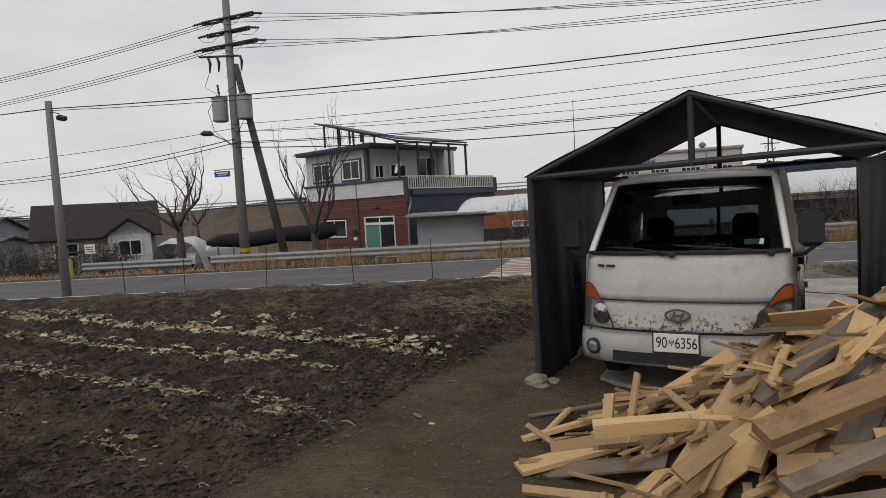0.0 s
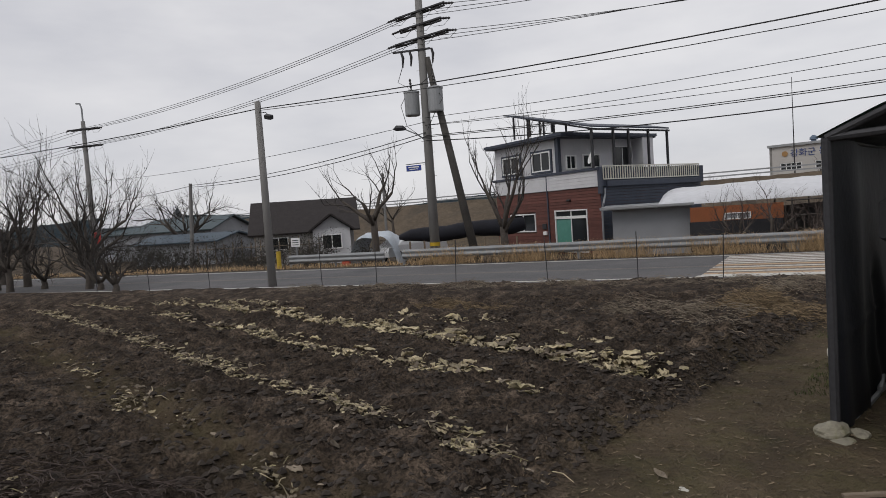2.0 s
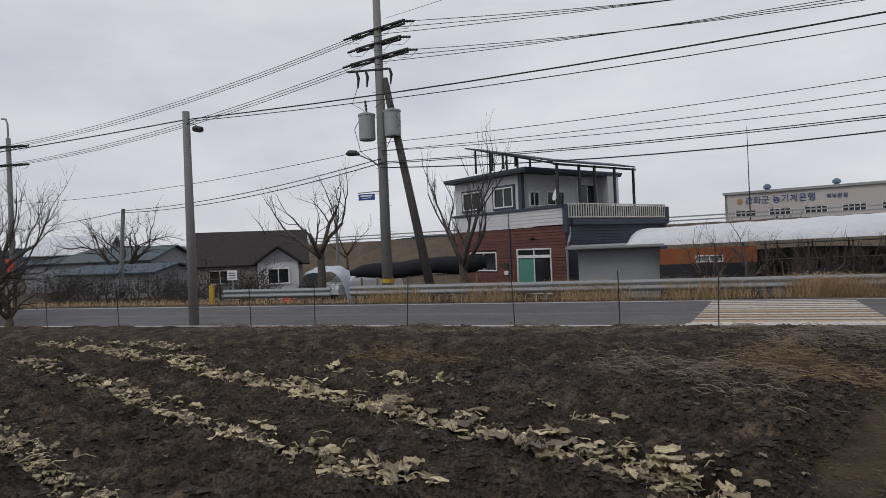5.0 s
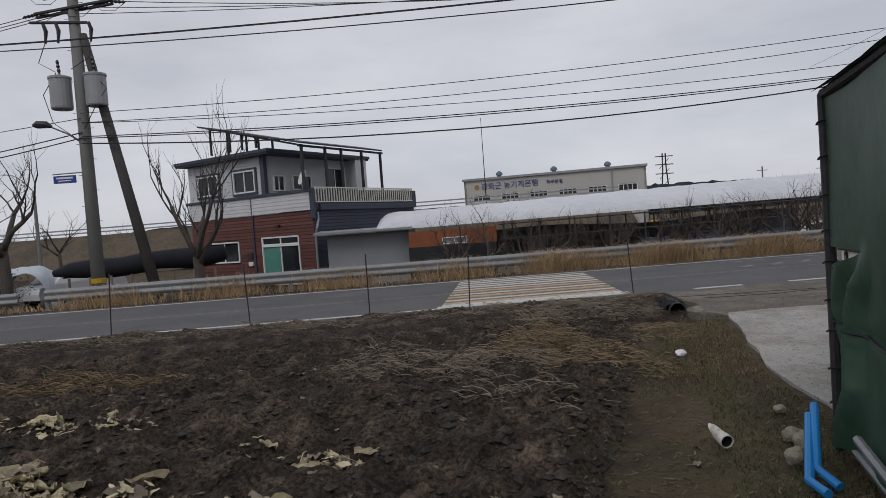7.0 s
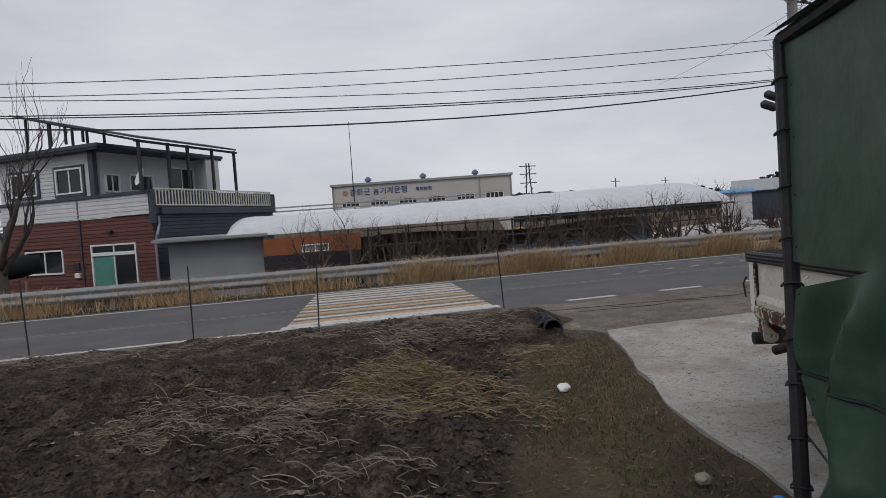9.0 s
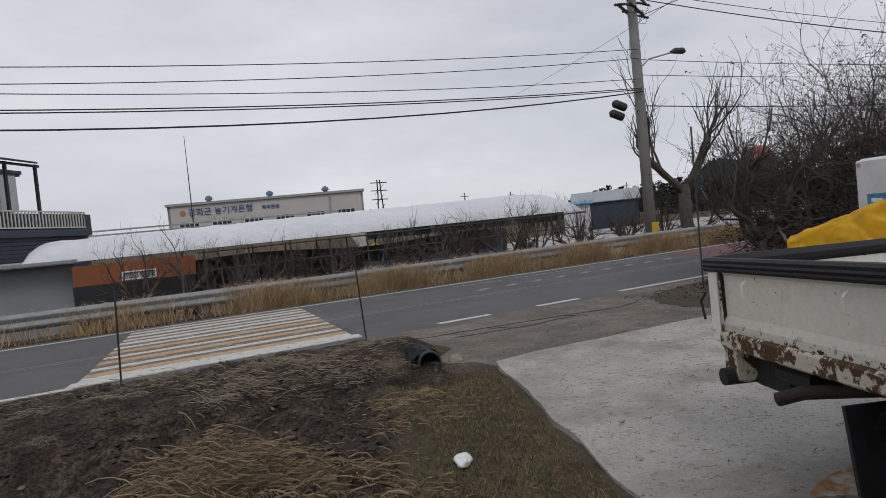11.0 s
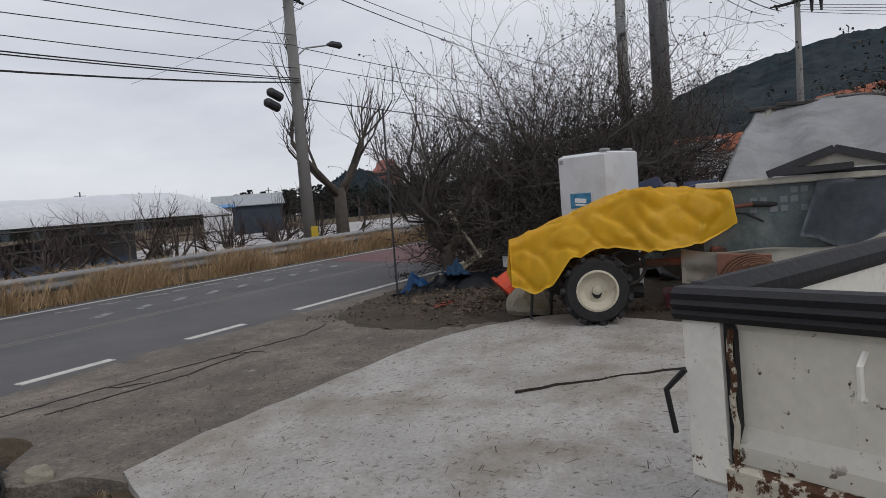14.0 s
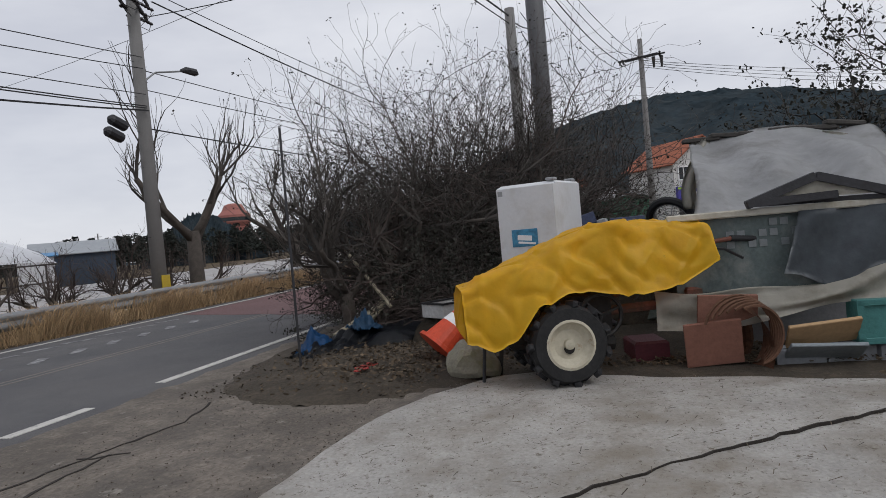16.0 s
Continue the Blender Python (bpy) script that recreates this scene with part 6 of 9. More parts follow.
box(bm, tp(-0.25, -0.3, 0.55), (0.3, 0.4, 0.42), pose(0, 0, 0, 0, 0, 25), 0.05)
part("engine", bm, dark, tractor)
bm = B()
c = tp(-0.30, 0.0, 0.56)
mw = Matrix.Translation(c) @ sd.to_track_quat("Z", "Y").to_matrix().to_4x4()
tube(bm, [mw @ Vector((0.17 * math.cos(a), 0.17 * math.sin(a), 0)) for a in (2 * math.pi * k / 22 for k in range(23))], 0.018, 6, cap=False)
for a in (0.3, 2.4, 4.5):
    tube(bm, [mw @ Vector((0, 0, 0)), mw @ Vector((0.17 * math.cos(a), 0.17 * math.sin(a), 0))], 0.014, 5)
part("flywheel", bm, dark, tractor)
bm = B()
tube(bm, [tp(0.0, -0.3, 0.35), tp(-0.1, -0.3, 0.3), tp(-0.5, -0.3, 0.28)], 0.08, 8)
tube(bm, [tp(0, 0.05, 0.33), tp(0, -0.62, 0.33)], 0.045, 8)
part("gearbox", bm, dark, tractor)
bm = B()
tube(bm, [tp(-0.42, -0.25, 0.55), tp(-1.22, -0.25, 0.56)], 0.04, 8)
tube(bm, [tp(-1.18, -0.25, 0.68), tp(-1.18, -0.25, 0.38)], 0.035, 8)
box(bm, tp(-1.22, -0.25, 0.58), (0.14, 0.14, 0.2), pose(0, 0, 0, 0, 0, 25), 0.02)
part("drawbar", bm, redm, tractor, "faded red steel drawbar")
for s0 in (-0.05, -0.45):
    bm = B()
    tube(bm, [tp(-0.45, -0.25, 0.62), tp(-0.85, s0, 0.88), tp(-1.25, s0, 1.05), tp(-1.52, s0, 1.07)], [0.018, 0.018, 0.018, 0.02], 8)
    part("handlebar", bm, redm, tractor, "red handlebar")
    bm = B()
    tube(bm, [tp(-1.5, s0, 1.07), tp(-1.72, s0, 1.05)], 0.026, 10)
    part("grip", bm, M["rubber"], tractor)
    bm = B()
    tube(bm, [tp(-1.2, s0 + 0.03, 1.02), tp(-1.42, s0 + 0.03, 0.99), tp(-1.58, s0 + 0.03, 0.9)], 0.012, 6)
    part("lever", bm, M["blackpl"], tractor)
for f in (-1.25, -1.05):
    bm = B()
    tube(bm, [tp(-0.7, -0.25, 0.62), tp(f + 0.1, -0.2, 0.95), tp(f - 0.1, -0.15, 1.13)], 0.011, 6)
    part("lever", bm, M["steel"], tractor)
# rusty plough behind
bm = B()
pl = [tp(-1.3 - 0.35 * math.sin(a), -0.15, 0.55 - 0.3 + 0.36 * math.cos(a) - 0.02) for a in np.linspace(0.2, 2.9, 14)]
tube(bm, pl, [0.05] * 8 + [0.045, 0.04, 0.035, 0.03, 0.025, 0.02], 8)
sheet(bm, lambda u, v: tp(-1.35 - 0.30 * math.sin(0.3 + 2.3 * u) * (1 - 0.25 * v), 0.02 + 0.24 * v + 0.08 * u, 0.30 + 0.30 * math.cos(0.3 + 2.3 * u) - 0.1 * v), 10, 6)
part("plough", bm, mat("rusty_plough", (0.13, 0.06, 0.035), 0.75, 0.4, var=0.4, scale=7), tractor, "rusty curved plough blade")
for k in range(6):
    bm = B()
    tube(bm, [tp(-1.37 + (0.29 - 0.012 * k) * math.cos(q), 0.16 + 0.045 * k, 0.33 + (0.29 - 0.012 * k) * math.sin(q)) for q in np.linspace(0.3 + 0.18 * k, 3.9 + 0.12 * k, 16)], [0.012] * 14 + [0.01, 0.006], 5)
    part("tine", bm, mat("rusty_tine", (0.15, 0.075, 0.045), 0.8, 0.2, var=0.3), tractor)
# yellow tarpaulin over the machine
M["ytarp"] = overlay(overlay(mat("yellow_tarpaulin", (0.86, 0.52, 0.02), 0.48, var=0.08, scale=2.5, bump=0.5, bscale=4.5), (0.7, 0.38, 0.018), 3.2, 0.54, 0.82), (0.3, 0.19, 0.06), 11, 0.66, 0.85)


def ytop(f):
    return float(np.interp(f, [-1.3, -0.95, -0.36, 0.0, 0.35, 0.62, 0.8], [1.25, 1.27, 1.29, 1.17, 1.04, 0.95, 0.89]))


def ylow(f):
    return float(np.interp(f, [-1.3, -1.0, -0.6, -0.3, 0.0, 0.25, 0.4, 0.6, 0.8], [0.9, 0.76, 0.71, 0.74, 0.76, 0.68, 0.46, 0.36, 0.46]))


bm = B()


def cover(u, v):
    f = -1.3 + 2.1 * u
    w = float(np.interp(f, [-1.2, -0.5, 0.2, 0.8], [0.33, 0.36, 0.3, 0.26]))
    top, lo = ytop(f), ylow(f)
    a = 2 * v - 1                                    # -1 near side hem, 1 far side hem
    near_hem, far_hem = lo, max(lo + 0.05, 0.55)
    if abs(a) < 0.42:
        s, z = -a / 0.42 * w * 0.8, top - 0.05 * (abs(a) / 0.42) ** 4
    else:
        k = (abs(a) - 0.42) / 0.58
        hem = near_hem if a < 0 else far_hem
        s = (1 if a < 0 else -1) * (w * 0.8 + (0.10 + 0.05 * math.sin(f * 7)) * k)
        z = (top - 0.05) * (1 - k) + hem * k
    fine = max(0.0, 1 - 5 * abs(noise.noise(Vector((f * 1.4 + a * 1.1, (a * 1.1 - f * 1.3) * 2.2, 2)))))
    cross = max(0.0, 1 - 8 * abs(noise.noise(Vector(((f + a * 0.6) * 2.6, (a - f * 0.5) * 1.3, 5)))))
    tent_ = max(0.0, 1 - 5 * abs(f + 0.42 + 0.5 * (a + 0.45))) * (a < -0.3)
    fold = 0.03 * noise.noise(Vector((f * 1.8, a * 1.6, 1))) - 0.03 * fine + 0.022 * cross + 0.04 * tent_
    p = tp(f, s - 0.27, z)
    return p + sd * (fold * (1 if a < 0 else -1)) + Vector((0, 0, fold * 0.8))


sheet(bm, cover, 84, 64)
bm.verts.ensure_lookup_table()
# closed nose of the cover
sheet(bm, lambda u, v: cover(1.0, u).lerp(tp(0.84, -0.27 + 0.02, 0.55), v), 40, 4)
bmesh.ops.solidify(bm, geom=bm.faces[:], thickness=0.006)
ycover = thing("tarpaulin", "creased yellow tarpaulin draped over the walking tractor", "tarpaulin")
part("sheet", bm, M["ytarp"], ycover, smooth=True)
for v_ in (0.0, 1.0):
    bm = B()
    tube(bm, [cover(k / 60, v_) for k in range(61)], 0.004, 5)
    part("hem", bm, M["ytarp"], ycover)
bm = B()
tube(bm, [cover(0.0, k / 40) for k in range(41)], 0.004, 5)
part("hem", bm, M["ytarp"], ycover)
bm = B()
tube(bm, [tp(0.62, -0.4, 0.04), tp(0.58, -0.4, 0.45)], 0.016, 5)
part("stand", bm, M["steel"], tractor)

# traffic cone lying over, and the boulder
cone = thing("traffic_cone", "orange traffic cone lying on its side", "traffic cone", Matrix.Translation((8.72, 13.32, 0.2)) @ Matrix.Scale(1.25, 4) @ Vector((0.42, -0.55, 0.62)).to_track_quat("Z", "Y").to_matrix().to_4x4())
bm = B()
lathe(bm, [(0.185, 0.0), (0.18, 0.03), (0.15, 0.035), (0.115, 0.21)], 20)
part("base", bm, mat("cone_orange", (0.6, 0.07, 0.025), 0.5, var=0.15, scale=3), cone)
bm = B()
lathe(bm, [(0.1165, 0.21), (0.098, 0.29)], 20)
part("band", bm, M["frame"], cone, "white reflective band")
bm = B()
lathe(bm, [(0.098, 0.29), (0.052, 0.5), (0.04, 0.51)], 20)
part("cone_top", bm, mat("cone_orange_upper", (0.55, 0.1, 0.05), 0.5, var=0.15, scale=3), cone)
stone("boulder", (8.3, 12.86, 0.14), (0.25, 0.2, 0.19), "grey-green weathered boulder beside the tractor", 6)
for k in range(2):
    s = thing("wood_stake", "short weathered wooden stake by the boulder", "stake", pose(8.36 - 0.05 * k, 12.62, 0.0, 6, 5 * k, 20))
    bm = B()
    box(bm, (0, 0, 0.13), (0.04, 0.025, 0.28), None, 0.004)
    part("stake", bm, M["darkpole"], s)

# black sheeting, blue tarp and boards under the pear tree
M["blacksheet"] = mat("black_plastic_sheet", (0.014, 0.016, 0.021), 0.4, var=0.3, scale=4, bump=0.5, bscale=7)


def crumple(name, c, r, h, material, label, category, seed, n=26, turn=0):
    bm = B()

    def fn(u, v):
        x, y = (2 * u - 1) * r[0], (2 * v - 1) * r[1]
        rr = math.hypot(2 * u - 1, 2 * v - 1)
        z = h * max(0, 1 - rr ** 2.2) * (0.75 + 0.8 * noise.noise(Vector((u * 4, v * 4, seed)))) + 0.06 * noise.noise(Vector((u * 11, v * 11, seed))) - 0.09 * abs(noise.noise(Vector((u * 7 + 3 * v, v * 6, seed + 2)))) * (rr < 1)
        q = 1 + 0.25 * noise.noise(Vector((u * 3, v * 3, seed + 9)))
        return Vector((x * q, y * q, max(z, -0.02)))
    sheet(bm, fn, n, n)
    bmesh.ops.solidify(bm, geom=bm.faces[:], thickness=0.004)
    ob = part(name, bm, material, smooth=True)
    ob.matrix_world = pose(*c, 0, 0, turn)
    return tagged(ob, label, category)


crumple("plastic_sheet", (10.0, 14.35, 0.08), (1.0, 0.6), 0.28, M["blacksheet"], "crumpled black plastic sheeting on the ground", "plastic sheet", 2, 34, -30)
crumple("plastic_sheet", (9.6, 14.85, 0.08), (0.62, 0.3), 0.16, M["blacksheet"], "crumpled black plastic sheeting by the tree", "plastic sheet", 5, 26, -20)
crumple("blue_tarp", (9.5, 15.05, 0.1), (0.3, 0.2), 0.22, mat("blue_tarp", (0.015, 0.09, 0.25), 0.5, var=0.2, scale=4), "small crumpled blue tarpaulin under the tree", "tarpaulin", 7, 20, 10)
crumple("blue_tarp", (9.75, 14.55, 0.3), (0.24, 0.16), 0.2, mat("faded_blue_tarp", (0.03, 0.09, 0.18), 0.5, var=0.2, scale=4), "crumpled faded blue tarpaulin on black sheeting", "tarpaulin", 8, 20, 40)
for k, (p0, p1, w, lab) in enumerate((((9.75, 14.78, 0.14), (11.6, 14.75, 0.62), 0.16, "pale weathered board leaning on the scrap"), ((9.8, 14.95, 0.2), (11.2, 14.6, 0.55), 0.1, "old grey board leaning on the scrap"), ((10.3, 14.4, 0.45), (10.9, 15.2, 1.15), 0.04, "pale thin pole sticking out of the scrap"))):
    a, b = Vector(p0), Vector(p1)
    bm = B()
    L = (b - a).length
    box(bm, (0, 0, 0), (w, 0.03, L), None, 0.004)
    ob = part("board", bm, mat("pale_board", (0.4, 0.36, 0.27), 0.85, var=0.25, scale=6, col2=(0.2, 0.17, 0.12)))
    ob.matrix_world = Matrix.Translation((a + b) / 2) @ (b - a).to_track_quat("Z", "Y").to_matrix().to_4x4()
    tagged(ob, lab, "board")
crate = thing("fish_crate", "grey plastic crate with a dark rim", "crate", pose(9.9, 13.45, 0.45, 0, 0, -35))
bm = B()
for c, s in (((0, -0.2, 0), (0.62, 0.02, 0.16)), ((0, 0.2, 0), (0.62, 0.02, 0.16)), ((-0.31, 0, 0), (0.02, 0.4, 0.16)), ((0.31, 0, 0), (0.02, 0.4, 0.16)), ((0, 0, -0.07), (0.6, 0.4, 0.02))):
    box(bm, c, s, None, 0.006)
part("box", bm, mat("grey_plastic", (0.5, 0.5, 0.49), 0.6, var=0.2, scale=4), crate)
bm = B()
for c, s in (((0, -0.2, 0.085), (0.66, 0.04, 0.02)), ((0, 0.2, 0.085), (0.66, 0.04, 0.02)), ((-0.32, 0, 0.085), (0.03, 0.42, 0.02)), ((0.32, 0, 0.085), (0.03, 0.42, 0.02))):
    box(bm, c, s)
part("rim", bm, M["blackpl"], crate)
crumple("rubbish_mound", (9.95, 13.6, 0.05), (0.75, 0.6), 0.34, M["darkdirt"], "mound of dark rubbish and soil under the crate", "rubbish", 14, 24, 10)
bm = B()
for k in range(24):
    a, r = rng.uniform(0, 6.3), rng.uniform(0, 0.2)
    box(bm, (8.35 + r * math.cos(a), 13.95 + r * 0.6 * math.sin(a), 0.115), (0.05, 0.03, 0.012), pose(0, 0, 0, 0, 0, math.degrees(a)))
tagged(part("red_scraps", bm, mat("red_plastic_scraps", (0.42, 0.06, 0.05), 0.7, var=0.2, scale=5)), "torn bits of red plastic on the dirt", "litter")

# tarpaulin shed: pallet wall, glass pane with tiles, plastic drapes, little gable
shed = thing("tarp_shed", "makeshift shed draped in grey and white tarpaulins", "shed")
S0, S1 = Vector((8.52, 10.8, 0)), Vector((8.66, 9.35, 0))     # near face, left to right
SN = (S1 - S0).normalized()
SB = Vector((-SN.y, SN.x, 0))                            # back into the shed


def sp(a, d, z):
    return S0 + SN * a + SB * d + Vector((0, 0, z))


LW = (S1 - S0).length
ang = math.degrees(math.atan2(SN.y, SN.x))
M["dirtywhite"] = overlay(mat("dirty_white_tarp", (0.52, 0.5, 0.44), 0.6, var=0.12, scale=2, bump=0.4, bscale=6), (0.3, 0.27, 0.21), 2.5, 0.48, 0.7)
M["greytarp"] = overlay(mat("grey_film_tarp", (0.47, 0.475, 0.48), 0.45, var=0.15, scale=1.5, bump=0.4, bscale=5), (0.28, 0.27, 0.26), 2, 0.5, 0.72)
M["panel"] = overlay(mat("greenish_panel", (0.12, 0.15, 0.15), 0.25, var=0.2, scale=2.5, bump=0.05), (0.2, 0.215, 0.21), 2.2, 0.48, 0.65)
bm = B()
box(bm, sp(0.62, 0.05, 0.93), (1.75, 0.04, 0.62), pose(0, 0, 0, 0, 0, ang), 0.005)
panel = part("window_panel", bm, M["panel"], shed, "dusty greenish glazed panel")
for i in range(9):
    for j in range(3):
        if (i + j) % 3 and not (j == 0 and i < 3):
            bm = B()
            box(bm, sp(0.2 + i * 0.085, 0.024, 1.18 - j * 0.085), (0.06, 0.006, 0.06), pose(0, 0, 0, 0, 0, ang), 0.002)
            part("tile", bm, mat("panel_tile", (0.2, 0.22, 0.23), 0.4, var=0.15), panel)
bm = B()
box(bm, sp(0.65, 0.0, 1.27), (1.9, 0.08, 0.06), pose(0, 0, 0, 0, 0, ang), 0.01)
part("top_rail", bm, M["dirtywhite"], shed)
bm = B()
box(bm, sp(LW - 0.02, -0.06, 0.9), (0.06, 0.05, 0.85), pose(0, 0, 0, 0, 0, ang), 0.01)
part("corner_batten", bm, M["pine"], shed)
bm = B()


def drape(u, v):
    a = -0.46 + (LW + 0.66) * u
    top = 0.68 - 0.05 * math.sin(u * 3.4) + 0.22 * u ** 4 - 0.02 * math.sin(u * 13)
    low = 0.34 + 0.18 * u - 0.04 * math.sin(u * 7)
    z = top * (1 - v) + low * v
    out = 0.08 + 0.16 * v * (0.4 + 0.6 * u) + 0.05 * math.sin(9 * u + 5 * v) + 0.06 * noise.noise(Vector((u * 5, v * 3, 1)))
    return sp(a, -out, z)


sheet(bm, drape, 40, 14)
bmesh.ops.solidify(bm, geom=bm.faces[:], thickness=0.006)
part("lower_drape", bm, M["dirtywhite"], shed, "sagging dirty white tarpaulin", smooth=True)
bm = B()


def upper(u, v):
    a = -0.08 + (LW + 0.38) * u + 0.40 * v * (1 - u) + 0.45 * v * u
    z = 1.27 + (0.84 + 0.04 * math.sin(u * 3.2)) * v + 0.03 * noise.noise(Vector((u * 6, v * 4, 3)))
    d = 0.02 + 2.1 * v ** 1.25 + 0.22 * noise.noise(Vector((u * 4.5, v * 2.2, 2))) * math.sin(math.pi * min(1, v)) + 0.05 * math.sin(u * 26 + 4 * v) * (1 - v) * v
    z += 0.05 * math.sin(u * 17 + 3 * v) * math.sin(math.pi * v) + 0.08 * noise.noise(Vector((u * 3.3, v * 3.3, 8)))
    return sp(a, d, z)


sheet(bm, upper, 50, 26)
bmesh.ops.solidify(bm, geom=bm.faces[:], thickness=0.006)
part("upper_drape", bm, M["greytarp"], shed, "grey translucent tarpaulin over the shed", smooth=True)
for fn_, nu_, nv_ in ((lambda u, v: sp(0.12 + 0.22 * v + 0.16 * u - 0.05 * math.sin(5 * v), 1.6 + 0.45 * v + 0.05 * math.sin(9 * u), 1.35 + 0.78 * v), 6, 12), (lambda u, v: sp(LW - 0.1 + 0.75 * u + 0.3 * v, 0.7 + 1.2 * v + 0.1 * math.sin(6 * u + 3 * v), 1.35 + 0.72 * v - 0.25 * u), 14, 10), (lambda u, v: sp(LW + 0.05 + 0.2 * u, -0.12 + 0.2 * u + 0.05 * math.sin(8 * v), 0.5 + 0.75 * v), 6, 12)):
    bm = B()
    sheet(bm, fn_, nu_, nv_)
    bmesh.ops.solidify(bm, geom=bm.faces[:], thickness=0.006)
    part("side_drape", bm, M["dirtywhite"], shed, "torn pale tarpaulin edge", smooth=True)
bm = B()
box(bm, sp(LW / 2 + 0.3, 1.9, 0.6), (LW - 0.1, 2.6, 1.2), pose(0, 0, 0, 0, 0, ang))
box(bm, sp(LW / 2 + 0.45, 2.6, 1.5), (LW - 0.2, 0.8, 0.9), pose(0, 0, 0, 0, 0, ang))
part("core", bm, M["greyblock"], shed)
bm = B()
for k in range(6):
    bm = B()
    box(bm, sp(0.45 + k * 0.3, 2.1, 2.13 + 0.02 * (k % 2)), (0.4, 0.12, 0.05), pose(0, 0, 0, 0, 4 * (k % 3), ang + 4 * (k % 2)), 0.01)
    part("ridge_board", bm, M["darkpole"], shed)
bm = B()
sheet(bm, lambda u, v: sp(0.72 + 0.75 * u - 0.16 * v * (1 - u), -0.04 - 0.05 * v - 0.03 * math.sin(9 * u + 3 * v), 1.25 - (0.5 + 0.1 * math.sin(4 * u)) * v + 0.03 * math.sin(11 * u) * v), 26, 12)
bmesh.ops.solidify(bm, geom=bm.faces[:], thickness=0.004)
part("hanging_film", bm, mat("bluish_film", (0.13, 0.15, 0.17), 0.35, var=0.25, scale=3, bump=0.4, bscale=7), shed, "bluish plastic film hung over the panel", smooth=True)
# the little dark gable lying on the rail
gable = thing("roof_gable", "small dark timber gable frame resting on the shed", "gable")
g0, g1, ga = sp(0.32, -0.06, 1.33), sp(1.5, -0.06, 1.31), sp(0.86, -0.04, 1.52)
for a, b, w in ((g0, ga, 0.07), (ga, g1, 0.07), (g0 + Vector((0, 0, 0.01)), sp(1.0, -0.09, 1.36), 0.06), (sp(0.42, 0.08, 1.33), g1, 0.04)):
    bm = B()
    box(bm, (0, 0, 0), (w, w, (b - a).length), None, 0.01)
    ob = part("rafter", bm, M["steel"], gable)
    ob.matrix_basis = Matrix.Translation((a + b) / 2) @ (b - a).to_track_quat("Z", "Y").to_matrix().to_4x4()
bm = B()
vs = [bm.verts.new(p) for p in (g0 + Vector((0, 0, 0.03)), g1 + Vector((0, 0, 0.03)), ga)]
bm.faces.new(vs)
bmesh.ops.solidify(bm, geom=bm.faces[:], thickness=0.02)
part("infill", bm, M["dirtywhite"], gable)
# boards, teal cabinet, pallets at the foot
for k, (a, d, z, w, h, lean, tw, mt, lab) in enumerate(((-0.05, -0.24, 0.24, 0.44, 0.38, 14, -4, (0.27, 0.125, 0.09), "red-brown board leaning on the shed"), (0.09, -0.16, 0.5, 0.46, 0.24, 8, 3, (0.26, 0.125, 0.09), "red-brown panel leaning on the shed"), (0.75, -0.28, 0.29, 0.52, 0.26, 42, -5, (0.46, 0.3, 0.16), "tan plywood offcut leaning on the shed"), (0.75, -0.3, 0.15, 0.54, 0.24, 55, 2, (0.25, 0.28, 0.3), "grey-blue slab offcut at the shed"))):
    bm = B()
    box(bm, (0, 0, 0), (w, 0.03, h), None, 0.005)
    ob = part("leaning_board", bm, mat("scrap_board", mt, 0.8, var=0.15, scale=2.5))
    ob.matrix_world = Matrix.Translation(sp(a, d, z)) @ pose(0, 0, 0, 0, 0, ang) @ pose(0, 0, 0, lean, tw, 0)
    tagged(ob, lab, "board")
cab = thing("cabinet", "teal-green painted cabinet door lying against the shed", "cabinet", Matrix.Translation(sp(1.24, -0.16, 0.35)) @ pose(0, 0, 0, 0, 0, ang))
teal = mat("teal_paint", (0.06, 0.2, 0.19), 0.55, var=0.15, scale=3)
bm = B()
box(bm, (0, 0, 0), (0.46, 0.2, 0.34), None, 0.01)
part("body", bm, teal, cab)
bm = B()
for c, s in (((0, -0.11, 0.15), (0.46, 0.02, 0.05)), ((0, -0.11, -0.15), (0.46, 0.02, 0.05)), ((-0.21, -0.11, 0), (0.05, 0.02, 0.34)), ((0.21, -0.11, 0), (0.05, 0.02, 0.34))):
    box(bm, c, s, None, 0.004)
part("door_frame", bm, teal, cab)
for k in range(4):
    b_ = thing("concrete_block", "grey concrete block under the shed edge", "block", Matrix.Translation(sp(0.6 + 0.37 * k, -0.14 + 0.02 * k, 0.08)) @ pose(0, 0, 0, 0, 0, ang + 5 * k), "blocks under the shed")
    bm = B()
    box(bm, (0, 0, 0), (0.36, 0.18, 0.16), None, 0.012)
    part("block", bm, M["greyblock"], b_)
crumple("blue_tarp", tuple(sp(LW + 0.75, 0.5, 0.0)), (0.55, 0.7), 0.95, mat("deep_blue_tarp", (0.012, 0.035, 0.12), 0.45, var=0.25, scale=4, bump=0.4, bscale=6), "bundled deep blue tarpaulin beside the shed", "tarpaulin", 31, 30, 20)
red_box = thing("plastic_box", "dark red plastic box behind the tractor", "box", pose(8.75, 11.35, 0.12, 0, 0, 15))
bm = B()
box(bm, (0, 0, 0), (0.4, 0.3, 0.2), None, 0.02)
part("box", bm, mat("dark_red_plastic", (0.1, 0.02, 0.03), 0.5, var=0.2), red_box)
